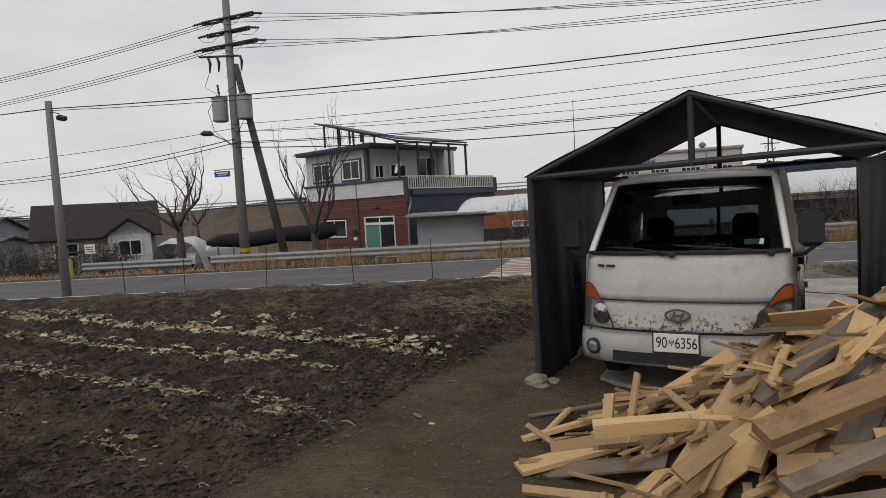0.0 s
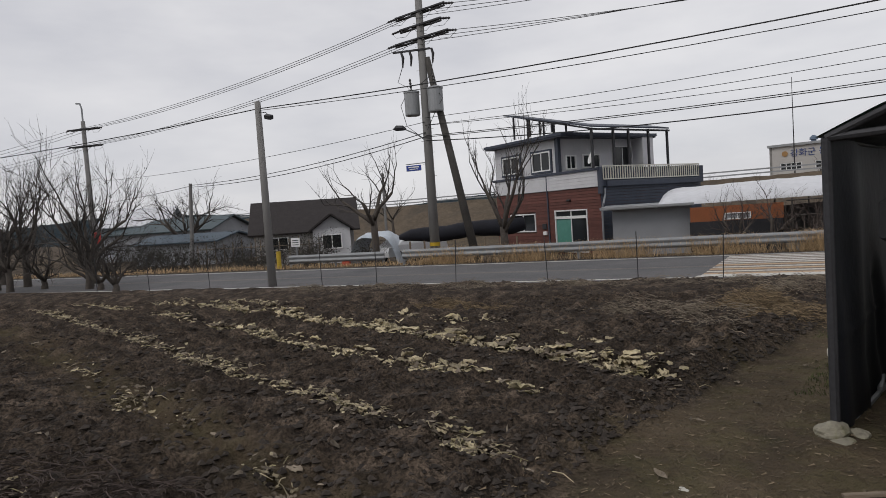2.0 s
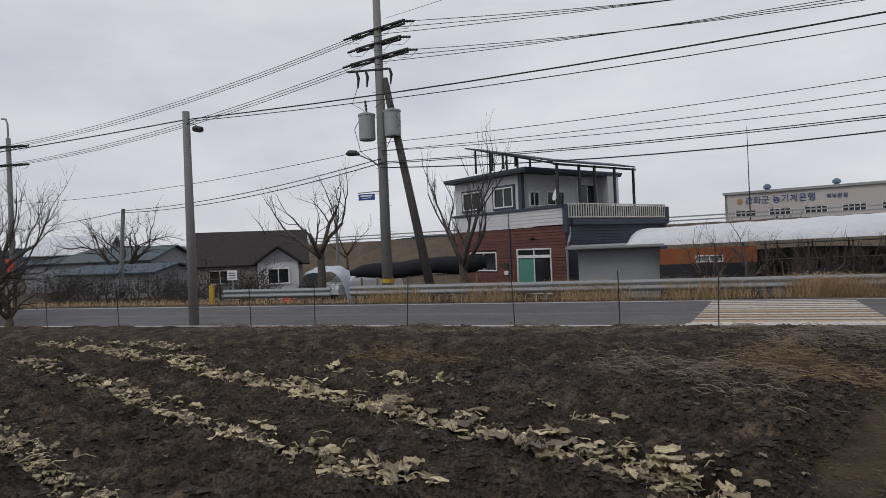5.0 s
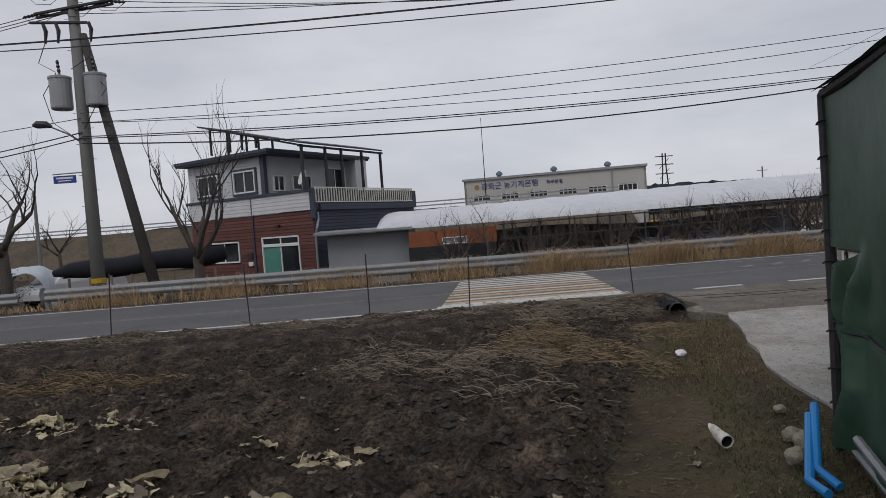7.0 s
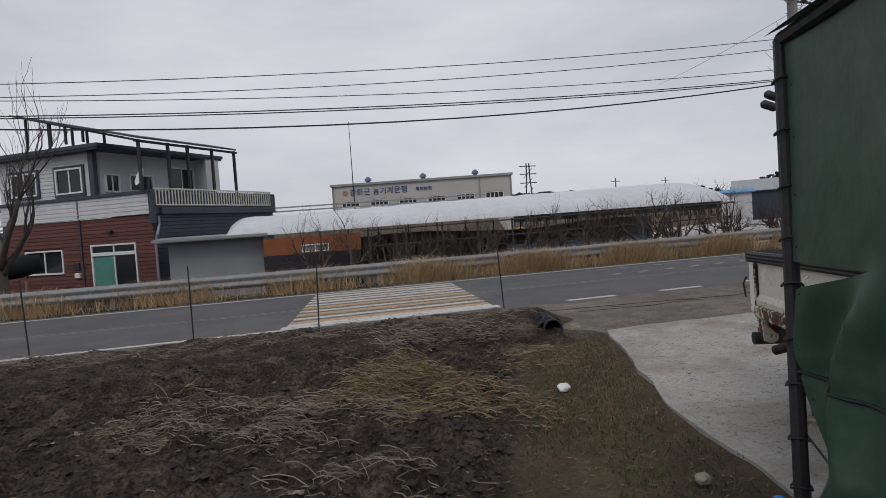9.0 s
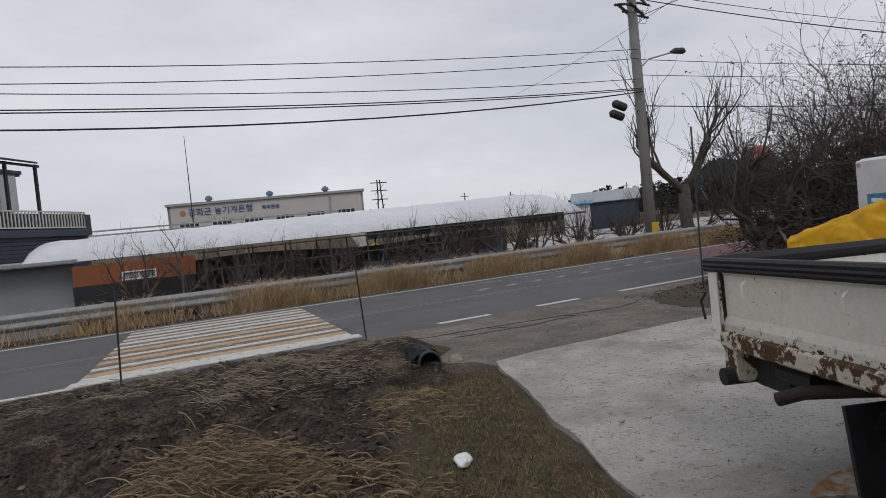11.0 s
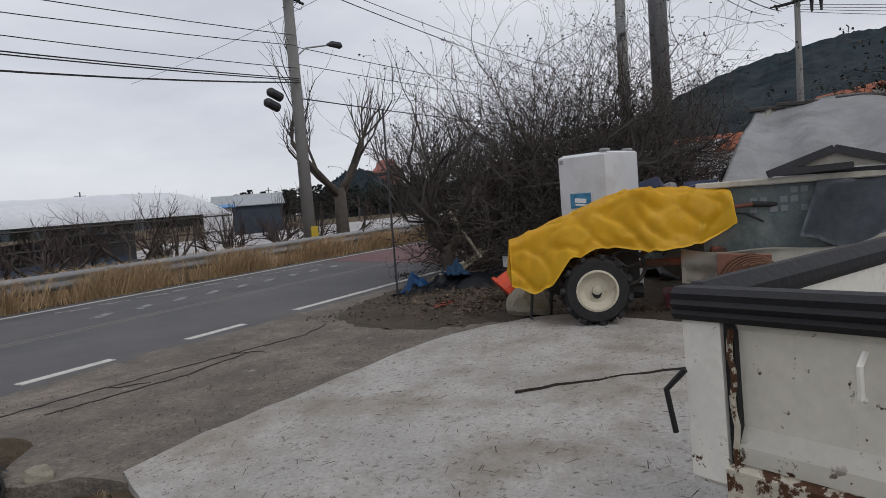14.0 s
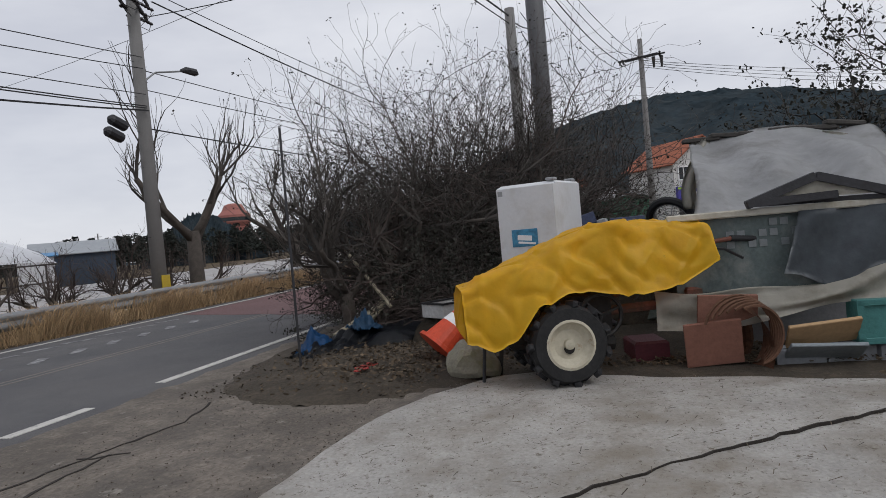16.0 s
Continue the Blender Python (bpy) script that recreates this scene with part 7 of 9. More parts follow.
# scrap behind: crates, motorbike wheel, bicycle bits
scrap = thing("scrap_heap", "heap of grey scrap sheets and bundles behind the tractor", "scrap", pose(10.9, 11.3, 0.0))
for k in range(26):
    bm = B()
    s = (rng.uniform(0.2, 0.8), rng.uniform(0.15, 0.5), rng.uniform(0.02, 0.25))
    box(bm, (0, 0, 0), s, None, 0.01)
    ob = part("scrap", bm, mat("scrap_metal", rng.choice([(0.35, 0.36, 0.38), (0.12, 0.12, 0.13), (0.45, 0.45, 0.46), (0.04, 0.05, 0.1), (0.1, 0.12, 0.1)]), 0.5, 0.2, var=0.25, scale=4), scrap)
    ob.matrix_basis = pose(rng.uniform(-0.7, 0.8), rng.uniform(-0.6, 0.9), rng.uniform(0.1, 1.25), rng.uniform(-30, 30), rng.uniform(-25, 25), rng.uniform(0, 180))
bm = B()
box(bm, (0, 0, 0.5), (1.2, 1.1, 1.0), None, 0.1, 0.7)
part("core", bm, M["darkdirt"], scrap)
wheel_t = new("spoked_wheel")
wheel_t.parent = scrap
wheel_t.matrix_basis = pose(0.5, -0.4, 1.25, 62, 10, 60)
bm = B()
tube(bm, [(0.27 * math.cos(a), 0.27 * math.sin(a), 0) for a in (2 * math.pi * k / 26 for k in range(27))], 0.05, 8, cap=False)
part("tyre", bm, M["rubber"], wheel_t)
bm = B()
tube(bm, [(0.22 * math.cos(a), 0.22 * math.sin(a), 0) for a in (2 * math.pi * k / 26 for k in range(27))], 0.014, 6, cap=False)
for k in range(9):
    a = 2 * math.pi * k / 9
    tube(bm, [(0, 0, 0), (0.22 * math.cos(a), 0.22 * math.sin(a), 0)], 0.006, 4)
part("rim", bm, M["galv"], wheel_t)

# pipes by the path
culvert = thing("culvert_pipe", "black corrugated culvert pipe mouth in the bank", "pipe")
bm = B()
d0, d1 = Vector((3.35, 13.86, 0.03)), Vector((3.75, 15.2, -0.06))
m_ = Matrix.Translation(d0) @ (d1 - d0).to_track_quat("Z", "Y").to_matrix().to_4x4()
L_ = (d1 - d0).length
prof_o = [(0.118 + (0.008 if k % 2 else 0), 0.06 * k) for k in range(int(L_ / 0.06))]
rings = [[bm.verts.new(m_ @ Vector((r * math.cos(a), r * math.sin(a), z))) for a in (2 * math.pi * k / 22 for k in range(22))] for r, z in [(0.104, L_ * 0.8), (0.104, 0.0), (0.118, 0.0)] + prof_o[1:]]
for a, b in zip(rings, rings[1:]):
    for k in range(22):
        bm.faces.new((a[k], a[(k + 1) % 22], b[(k + 1) % 22], b[k]))
part("pipe", bm, mat("dark_culvert", (0.03, 0.03, 0.032), 0.7, var=0.3, scale=6), culvert)
bm = B()
sheet(bm, lambda u, v: m_ @ Vector(((0.103 - 0.014 * v) * math.cos(-2.3 + 1.5 * u), (0.103 - 0.007 * v) * math.sin(-2.3 + 1.5 * u), 0.01 + 0.35 * v)), 8, 3)
part("silt", bm, M["dirtywhite"], culvert)
bm = B()
sheet(bm, lambda u, v: (3.2 + 0.36 * u, 13.96 + 0.4 * v, 0.15 + 0.04 * noise.noise(Vector((u * 5, v * 5, 3))) - 0.1 * (2 * u - 1) ** 2 + 0.03 * v), 14, 12)
bmesh.ops.solidify(bm, geom=bm.faces[:], thickness=0.02)
part("earth_cover", bm, M["blacksheet"], culvert)
stone("stone", (3.62, 13.8, 0.02), (0.09, 0.07, 0.06), "grey stone beside the culvert", 12)
wp = thing("pipe_offcut", "short broken white plastic pipe with a dark mouth", "pipe", Matrix.Translation((1.37, 8.72, 0.07)) @ Vector((0.04, -0.8, -0.1)).to_track_quat("Z", "Y").to_matrix().to_4x4() @ Matrix.Scale(0.8, 4))
bm = B()
rings = []
for r, z in ((0.046, -0.12), (0.046, 0.0), (0.052, 0.0), (0.05, -0.06), (0.036, -0.16)):
    rings.append([bm.verts.new((r * math.cos(a), r * math.sin(a), z - (0.1 * max(0, math.sin(a)) if z < -0.1 else 0))) for a in (2 * math.pi * k / 20 for k in range(20))])
for a, b in zip(rings, rings[1:]):
    for k in range(20):
        bm.faces.new((a[k], a[(k + 1) % 20], b[(k + 1) % 20], b[k]))
part("pipe", bm, overlay(mat("white_pvc", (0.6, 0.58, 0.54), 0.5, var=0.1), (0.3, 0.26, 0.2), 6, 0.55, 0.7), wp)
# black end cap painted as the dark inside of the pipe
bm = B()
lathe(bm, [(0.045, -0.1), (0.0445, -0.012), (0.04, -0.01), (0.04, -0.09)], 18)
part("mouth_shade_cap", bm, M["blackpl"], wp, "black cap painted as the shade in the pipe mouth")
for k, (pts, lab) in enumerate(([[(1.42, 7.88, 0.1), (1.42, 8.02, 0.11), (1.68, 8.4, 0.3)], "bent blue plastic water pipe"], [[(1.52, 7.94, 0.1), (1.5, 8.08, 0.14), (1.74, 8.44, 0.34)], "blue plastic water pipe by the tent"])):
    t_ = thing("water_pipe", lab, "pipe", group="blue pipes")
    bm = B()
    tube(bm, pts, 0.024, 10)
    part("pipe", bm, mat("blue_pvc", (0.02, 0.2, 0.52), 0.35, var=0.1, bump=0), t_)
bar = thing("steel_bar", "grey steel bar lying by the tent", "bar")
bm = B()
tube(bm, [(1.45, 7.3, 0.16), (1.66, 8.0, 0.3)], 0.022, 6)
part("bar", bm, M["galv"], bar)
for k, (x, y, z, s) in enumerate(((1.72, 8.5, 0.1, (0.075, 0.06, 0.07)), (1.58, 8.38, 0.08, (0.06, 0.05, 0.06)), (1.8, 8.75, 0.06, (0.07, 0.06, 0.05)), (1.38, 7.5, 0.15, (0.06, 0.05, 0.04)), (2.05, 9.3, 0.04, (0.05, 0.04, 0.03)))):
    stone("stone", (x, y, z), s, "rough stone at the tent's edge", 20 + k, "stones by the tent")
foam = stone("foam_scrap", (2.26, 11.34, 0.015), (0.085, 0.055, 0.035), "white piece of foam on the path", 15)
foam.data.materials.clear()
foam.data.materials.append(mat("white_foam", (0.72, 0.72, 0.72), 0.8, var=0.08, scale=5))
foam["category"] = "litter"
lit = stone("paper_litter", (0.06, 5.06, 0.17), (0.06, 0.04, 0.02), "crumpled pale paper litter on the path", 17)
lit.data.materials.clear()
lit.data.materials.append(M["dirtywhite"])
lit["category"] = "litter"
bm = B()
prism(bm, [(3.45 + 0.25 * math.cos(a) * (1 + 0.3 * math.sin(3 * a)), 9.75 + 0.12 * math.sin(a)) for a in (2 * math.pi * k / 20 for k in range(20))], 0.03, 0.046)
tagged(part("rust_stain", bm, overlay(mat("rust_stain", (0.33, 0.17, 0.07), 0.9, var=0.3, scale=12), (0.42, 0.38, 0.32), 9, 0.45, 0.6)), "orange rust stain on the concrete", "stain", kind="structure")

# ---- trees and thickets ----


def grow(bm_w, bm_t, p, d, length, r, level, rng, spread=0.55, up=0.15, kids=(3, 4), shrink=0.68, levels=4, twist=0.25, tips=None):
    """A limb that bends as it grows, and the limbs that leave it."""
    n = 4
    pts, radii = [p], [max(r, 0.0026)]
    for k in range(n):
        d = (d + Vector((rng.gauss(0, twist), rng.gauss(0, twist), rng.gauss(0, twist) + up * 0.3)) * 0.5).normalized()
        p = p + d * (length / n)
        pts.append(p)
        radii.append(max(r * (1 - 0.42 * (k + 1) / n), 0.0026))
    tube(bm_w if level < 2 else bm_t, pts, radii, 7 if level == 0 else (5 if level == 1 else 3), cap=level < 2)
    if level >= levels:
        if tips is not None:
            tips.append(p)
        return
    count = rng.randint(*kids)
    for k in range(count):
        f = rng.uniform(0.35, 1.0) if k else 1.0
        i = min(n, max(1, int(round(f * n))))
        a = rng.uniform(0, 2 * math.pi)
        side = d.orthogonal().normalized()
        side = (side * math.cos(a) + d.cross(side) * math.sin(a)).normalized()
        sp_ = rng.uniform(0.5, 1.25) * spread * (0.6 if k == 0 else 1)
        nd = (d + side * sp_ * 1.5 + Vector((0, 0, up))).normalized()
        grow(bm_w, bm_t, pts[i], nd, length * shrink * rng.uniform(0.75, 1.2), radii[i] * (0.72 if k == 0 else 0.55), level + 1, rng, spread, up, kids, shrink, levels, twist, tips)


def tree(base, height, r, seed, label, mats=("bark", "twig"), fork=0.4, spread=0.55, up=0.2, kids=(3, 4), levels=4, limbs=None, leaves=0, twist=0.25, name="tree", shrink=0.68, lean=(0, 0), leaf=1.0):
    rng = random.Random(seed)
    t = thing(name, label, "tree", pose(*base))
    w, tw = B(), B()
    top = Vector((lean[0], lean[1], height * fork))
    tube(w, [(0, 0, -0.3), (0.02, 0, 0.1), tuple(top * 0.5 + Vector((0.03, 0.02, 0))), tuple(top)], [r * 1.35, r, r * 0.88, r * 0.8], 9)
    tips = []
    n = limbs or rng.randint(3, 4)
    for k in range(n):
        a = 2 * math.pi * (k + rng.uniform(-0.25, 0.25)) / n
        d = Vector((math.cos(a) * spread * 1.3, math.sin(a) * spread * 1.3, 1)).normalized()
        grow(w, tw, top - Vector((0, 0, rng.uniform(0, height * fork * 0.25))), d, height * (1 - fork) * 0.5 * rng.uniform(0.85, 1.15), r * 0.55, 1, rng, spread, up, kids, shrink, levels, twist, tips)
    part("trunk", w, M[mats[0]], t, smooth=True)
    crown = part("crown", tw, M[mats[1]], t)
    if leaves:
        lf = B()
        for k in range(leaves):
            p = rng.choice(tips) + Vector((rng.gauss(0, 0.03 * leaf), rng.gauss(0, 0.03 * leaf), rng.gauss(0, 0.03 * leaf)))
            s = rng.uniform(0.009, 0.019) * leaf
            a, b = Vector((rng.gauss(0, 1), rng.gauss(0, 1), rng.gauss(0, 1))).normalized() * s, Vector((rng.gauss(0, 1), rng.gauss(0, 1), rng.gauss(0, 1))).normalized() * s
            lf.faces.new([lf.verts.new(p + q) for q in (a, b, -a, -b)])
        part("leaves", lf, M["blackleaf"], t)
    return t


tree((-12.1, 24.4, -0.35), 5.4, 0.17, 3, "bare pruned street tree with spreading limbs", fork=0.42, spread=0.75, up=0.3, levels=4, limbs=4)
tree((-7.9, 28.6, -0.7), 6.1, 0.2, 8, "bare tree with upright shoots before the house", fork=0.28, spread=0.42, up=0.55, levels=4, limbs=4)
tree((20.3, 25.0, -0.6), 7.6, 0.27, 12, "bare pollarded roadside tree behind the guardrail", fork=0.36, spread=0.6, up=0.5, levels=4, limbs=4)
tree((26.0, 24.6, -0.6), 7.2, 0.25, 14, "bare roadside tree with drooping limbs", fork=0.35, spread=0.6, up=0.2, levels=4, limbs=4)
tree((10.6, 15.1, 0.05), 2.75, 0.11, 17, "gnarled bare fruit tree at the road edge", fork=0.22, spread=0.55, up=0.35, levels=4, limbs=5, kids=(4, 5), leaves=700, twist=0.6, lean=(-0.1, 0))
tree((11.25, 14.9, 0.05), 2.9, 0.09, 19, "gnarled bare fruit tree with withered leaves", fork=0.25, spread=0.6, up=0.3, levels=4, limbs=5, kids=(4, 5), leaves=700, twist=0.6, lean=(0.15, -0.1))
# the dense dark thicket: many stems with fine crossing twigs and withered leaves
rng = random.Random(33)
for k in range(26):
    f = (k % 13) / 12
    x, y = 11.9 + 3.4 * f + 0.9 * (k // 13) + rng.uniform(-0.25, 0.25), 15.2 - 2.9 * f + 0.35 * (k // 13) + rng.uniform(-0.25, 0.25)
    h = float(np.interp(f, [0, 0.2, 0.4, 0.6, 0.8, 1], [2.3, 3.7, 5.0, 4.6, 3.2, 2.1])) * rng.uniform(0.72, 1.08)
    tree((x, y, 0.0), h, 0.08, 100 + k, "dense dark bare thicket shrub with withered leaves", ("bark", "twigred" if k % 3 == 0 else "twig"), fork=0.16, spread=0.66, up=0.17, kids=(4, 5), levels=4, limbs=6, leaves=1500, twist=0.6, name="shrub", shrink=0.7, leaf=1.15)
for k in range(20):
    x, y = rng.uniform(11.0, 13.6), rng.uniform(12.9, 15.0)
    tree((x, y, 0.0), rng.uniform(1.2, 2.0), 0.03, 200 + k, "tangled low brushwood under the thicket", ("bark", "twigred"), fork=0.08, spread=0.95, up=0.05, kids=(3, 5), levels=3, limbs=6, leaves=1400, twist=0.5, name="shrub", leaf=1.3)
# the tree overhanging at the yard's far right, with small dark leaves
tree((13.0, 7.0, 0.0), 4.6, 0.1, 41, "dark leafy shrub overhanging the shed", fork=0.25, spread=0.8, up=0.15, kids=(4, 5), levels=4, limbs=7, leaves=3800, leaf=2.2, twist=0.6, name="shrub")
tree((13.6, 8.0, 0.0), 3.4, 0.1, 43, "dark leafy shrub behind the shed", fork=0.2, spread=0.8, up=0.15, kids=(4, 5), levels=4, limbs=7, leaves=3200, leaf=2.0, twist=0.6, name="shrub")
# orchard row beyond the guardrail, before the tunnel
for k in range(26):
    x = 1.6 + k * 0.85 + rng.uniform(-0.4, 0.4)
    tree((x, rng.uniform(26.2, 28.8), -0.72), rng.uniform(2.1, 3.1), 0.11, 300 + k, "small bare orchard tree behind the guardrail", ("bark", "twigred"), fork=0.28, spread=0.75, up=0.3, kids=(3, 5), levels=4, limbs=4, name="orchard_tree", twist=0.35)
for k in range(6):
    tree((23 + k * 3.4, rng.uniform(24.5, 30), -0.7), rng.uniform(1.6, 2.6), 0.05, 330 + k, "low bare shrub by the mulched field", ("bark", "twigred"), fork=0.15, spread=0.9, up=0.2, levels=3, limbs=6, name="shrub")
# left: orchard and bushes by the field
for k, (x, y, h, fk, sd_, lv) in enumerate(((-19.5, 17.2, 3.6, 0.22, 0.75, 4), (-21.5, 19.0, 5.2, 0.25, 0.5, 4), (-24.5, 18.5, 5.6, 0.25, 0.5, 4), (-17.2, 16.3, 1.5, 0.15, 0.7, 3), (-23.0, 16.8, 3.4, 0.25, 0.8, 4), (-27.5, 19.5, 5.0, 0.25, 0.5, 4), (-20.3, 17.9, 2.4, 0.12, 0.8, 4), (-22.3, 17.6, 2.6, 0.12, 0.8, 4), (-18.6, 16.9, 1.9, 0.12, 0.8, 4), (-24.6, 17.4, 2.6, 0.12, 0.8, 4))):
    tree((x, y, 0), h, 0.09 + 0.01 * h, 350 + k, "bare dark orchard tree at the field edge", ("bark", "twig"), fork=fk, spread=sd_, up=0.3, kids=(4, 5), levels=lv, limbs=5, leaves=150, leaf=1.6, name="tree")
tree((-40, 43, -0.7), 7.6, 0.28, 372, "broad bare spreading tree beyond the farm", fork=0.25, spread=0.9, up=0.15, kids=(3, 5), levels=4, limbs=6)
for k in range(18):
    x = -29 + k * 0.85 + rng.uniform(-0.5, 0.5)
    tree((x, rng.uniform(24.5, 28), -0.6), rng.uniform(1.3, 2.2), 0.06, 380 + k, "dark dry bush along the road", ("bark", "twig"), fork=0.12, spread=0.8, up=0.2, kids=(3, 5), levels=4, limbs=6, leaves=500, name="shrub", leaf=2.2)
far_kinds = [tree((-30, 62, -0.7), 6.5, 0.16, 400, "far bare tree on the skyline", fork=0.35, spread=0.6, up=0.35, levels=3, limbs=4), tree((12, 74, -0.7), 6.0, 0.16, 401, "far bare tree on the skyline", fork=0.4, spread=0.5, up=0.4, levels=3, limbs=4)]
for k in range(26):
    x = rng.uniform(-70, 110)
    if 2 < x < 44 and rng.random() < 0.6:
        continue
    copy_thing(far_kinds[k % 2], pose(x, rng.uniform(78, 115), -0.7, 0, 0, rng.uniform(0, 360)))

# pines: layered tufts on a stem
M["pine_needles"] = mat("pine_needles", (0.03, 0.036, 0.03), 0.9, var=0.3, by_island=0.4, bump=0)


def pine(base, h, seed):
    rng = random.Random(seed)
    t = thing("pine_tree", "dark green pine tree in the distance", "tree", pose(*base))
    bm = B()
    tube(bm, [(0, 0, -0.3), (0.1, 0, h * 0.5), (0, 0, h * 0.95)], [h * 0.025, h * 0.018, h * 0.006], 5)
    part("trunk", bm, M["bark"], t)
    bm = B()
    for k in range(420):
        f = rng.uniform(0.25, 1.0)
        r = h * 0.28 * (1.05 - f) ** 0.4 * rng.uniform(0.2, 1)
        a = rng.uniform(0, 6.283)
        p = Vector((r * math.cos(a), r * math.sin(a), h * f))
        s = h * rng.uniform(0.02, 0.05)
        e1, e2 = Vector((rng.gauss(0, 1), rng.gauss(0, 1), rng.gauss(0, 0.5))).normalized() * s, Vector((rng.gauss(0, 1), rng.gauss(0, 1), rng.gauss(0, 0.5))).normalized() * s
        bm.faces.new([bm.verts.new(p + q) for q in (e1, e2, -e1, -e2)])
    part("crown", bm, M["pine_needles"], t)
    return t


pines = [pine((100, 140, -0.6), 7.0, 1), pine((107, 146, -0.6), 6.0, 2), pine((93, 150, -0.6), 6.5, 3)]
for k in range(250):
    x = rng.uniform(55, 170)
    copy_thing(pines[k % 3], pose(x, rng.uniform(135, 165) - 0.45 * max(0, x - 70), -0.7, 0, 0, rng.uniform(0, 360)) @ Matrix.Scale(rng.uniform(0.8, 1.2) * float(np.interp(x, [40, 70, 95, 110, 130, 170], [0.5, 0.75, 0.8, 0.85, 1.2, 1.1])), 4))

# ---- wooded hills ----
# forest colour shifted to slate blue, so distance haze is painted in
M["forest"] = overlay(mat("hazed_winter_forest", (0.034, 0.047, 0.056), 1.0, var=0.35, scale=0.09, bump=1.0, bscale=0.35, spec=0.0), (0.05, 0.058, 0.062), 0.05, 0.42, 0.7)


def hill(name, c, rx, ry, h, seed, label, ragged=0.12, n=90):
    bm = B()

    def fn(u, v):
        x, y = 2 * u - 1, 2 * v - 1
        r = math.hypot(x, y)
        base = max(0.0, 1 - r ** 1.6) ** 1.15
        z = h * base * (1 + 0.14 * noise.noise(Vector((x * 1.7, y * 1.7, seed)))) + h * 0.05 * noise.noise(Vector((x * 9, y * 9, seed)))
        z += ragged * h * abs(noise.noise(Vector((x * 42, y * 42, seed)))) * min(1, base * 5)
        return (c[0] + rx * x, c[1] + ry * y, c[2] + z - 1.0 * (r > 1))
    sheet(bm, fn, n, n)
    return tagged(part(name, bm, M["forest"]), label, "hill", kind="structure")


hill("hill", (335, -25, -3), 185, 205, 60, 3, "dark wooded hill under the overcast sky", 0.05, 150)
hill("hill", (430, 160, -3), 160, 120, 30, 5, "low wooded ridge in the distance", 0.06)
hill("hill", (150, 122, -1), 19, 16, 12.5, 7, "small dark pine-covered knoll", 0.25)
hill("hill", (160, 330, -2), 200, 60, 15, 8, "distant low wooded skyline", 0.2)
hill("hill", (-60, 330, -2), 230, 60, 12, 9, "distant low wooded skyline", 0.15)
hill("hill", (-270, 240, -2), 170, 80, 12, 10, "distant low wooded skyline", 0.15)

# ---- buildings in the distance ----
bank = thing("warehouse", "long cream warehouse with blue letters and roof vents", "warehouse")
b0, b1 = Vector((8.8, 95.0, 0)), Vector((32.4, 88.0, 0))
bd = (b1 - b0).normalized()
bang = math.degrees(math.atan2(bd.y, bd.x))
BM_ = Matrix.Translation(b0) @ pose(0, 0, 0, 0, 0, bang)
bank.matrix_world = BM_
BL = (b1 - b0).length
bm = B()
wall_with_holes(bm, 0, BL, -1.5, 7.45, 0, 0.3, [(1.2 + 3.95 * k, 3.7 + 3.95 * k, 4.3, 5.25) for k in range(6)])
box(bm, (0.15, 5, 3), (0.3, 10, 8.9))
box(bm, (BL - 0.15, 5, 3), (0.3, 10, 8.9))
part("wall", bm, M["cream"], bank)
bm = B()
box(bm, (BL / 2, 5, 7.5), (BL + 0.4, 10.6, 0.3))
part("roof", bm, M["xfmr"], bank)
for k in range(6):
    w = window(bank, 1.2 + 3.95 * k, 3.7 + 3.95 * k, 4.3, 5.25, 0.12, M["pane"], M["frame"], 4, 0.1)
for x in (4.8, 12.5, 19.8):
    bm = B()
    lathe(bm, [(0.3, 0), (0.3, 0.35), (0.5, 0.4), (0.45, 0.7), (0.15, 0.95)], 12, pose(x, 2, 7.6))
    part("roof_vent", bm, mat("bluegrey_vent", (0.12, 0.16, 0.22), 0.5, 0.3, var=0.1), bank)
bm = B()
tube(bm, [(20.2, -0.1, -1), (20.2, -0.1, 7.5)], 0.12, 6)
part("drain_pipe", bm, M["xfmr"], bank)
text_mesh("sign_text", "강화군 농기계은행", 1.05, BM_.inverted() @ BM_ @ pose(6.4, -0.06, 6.35, 90, 0, 0), M["navy"], bank, 0.03)
text_mesh("sign_text", "북부분점", 0.62, pose(12.6, -0.06, 6.3, 90, 0, 0), M["navy"], bank, 0.03)
bm = B()
lathe(bm, [(0.35, 0), (0.35, 0.04)], 16, pose(1.8, -0.04, 6.4, 90, 0, 0))
part("emblem", bm, mat("ochre_emblem", (0.35, 0.2, 0.08), 0.6, var=0.1), bank)
mast = thing("antenna_mast", "thin antenna mast beside the warehouse", "mast", pose(10.3, 84, -0.6))
bm = B()
tube(bm, [(0, 0, 0), (0, 0, 15)], [0.09, 0.03], 5)
part("mast", bm, M["steel"], mast)
wt = thing("pylon", "lattice power pylon in the distance", "pylon", pose(52, 128, -0.6))
bm = B()
for sx in (-1, 1):
    tube(bm, [(sx * 1.2, 0, 0), (sx * 0.35, 0, 10), (sx * 0.3, 0, 13)], 0.14, 4)
for z in (9, 10.8, 12.4):
    tube(bm, [(-1.8, 0, z), (1.8, 0, z)], 0.12, 4)
for z in range(0, 12, 2):
    tube(bm, [(-1, 0, z), (1, 0, z + 2)], 0.07, 4)
part("lattice", bm, M["steel"], wt)
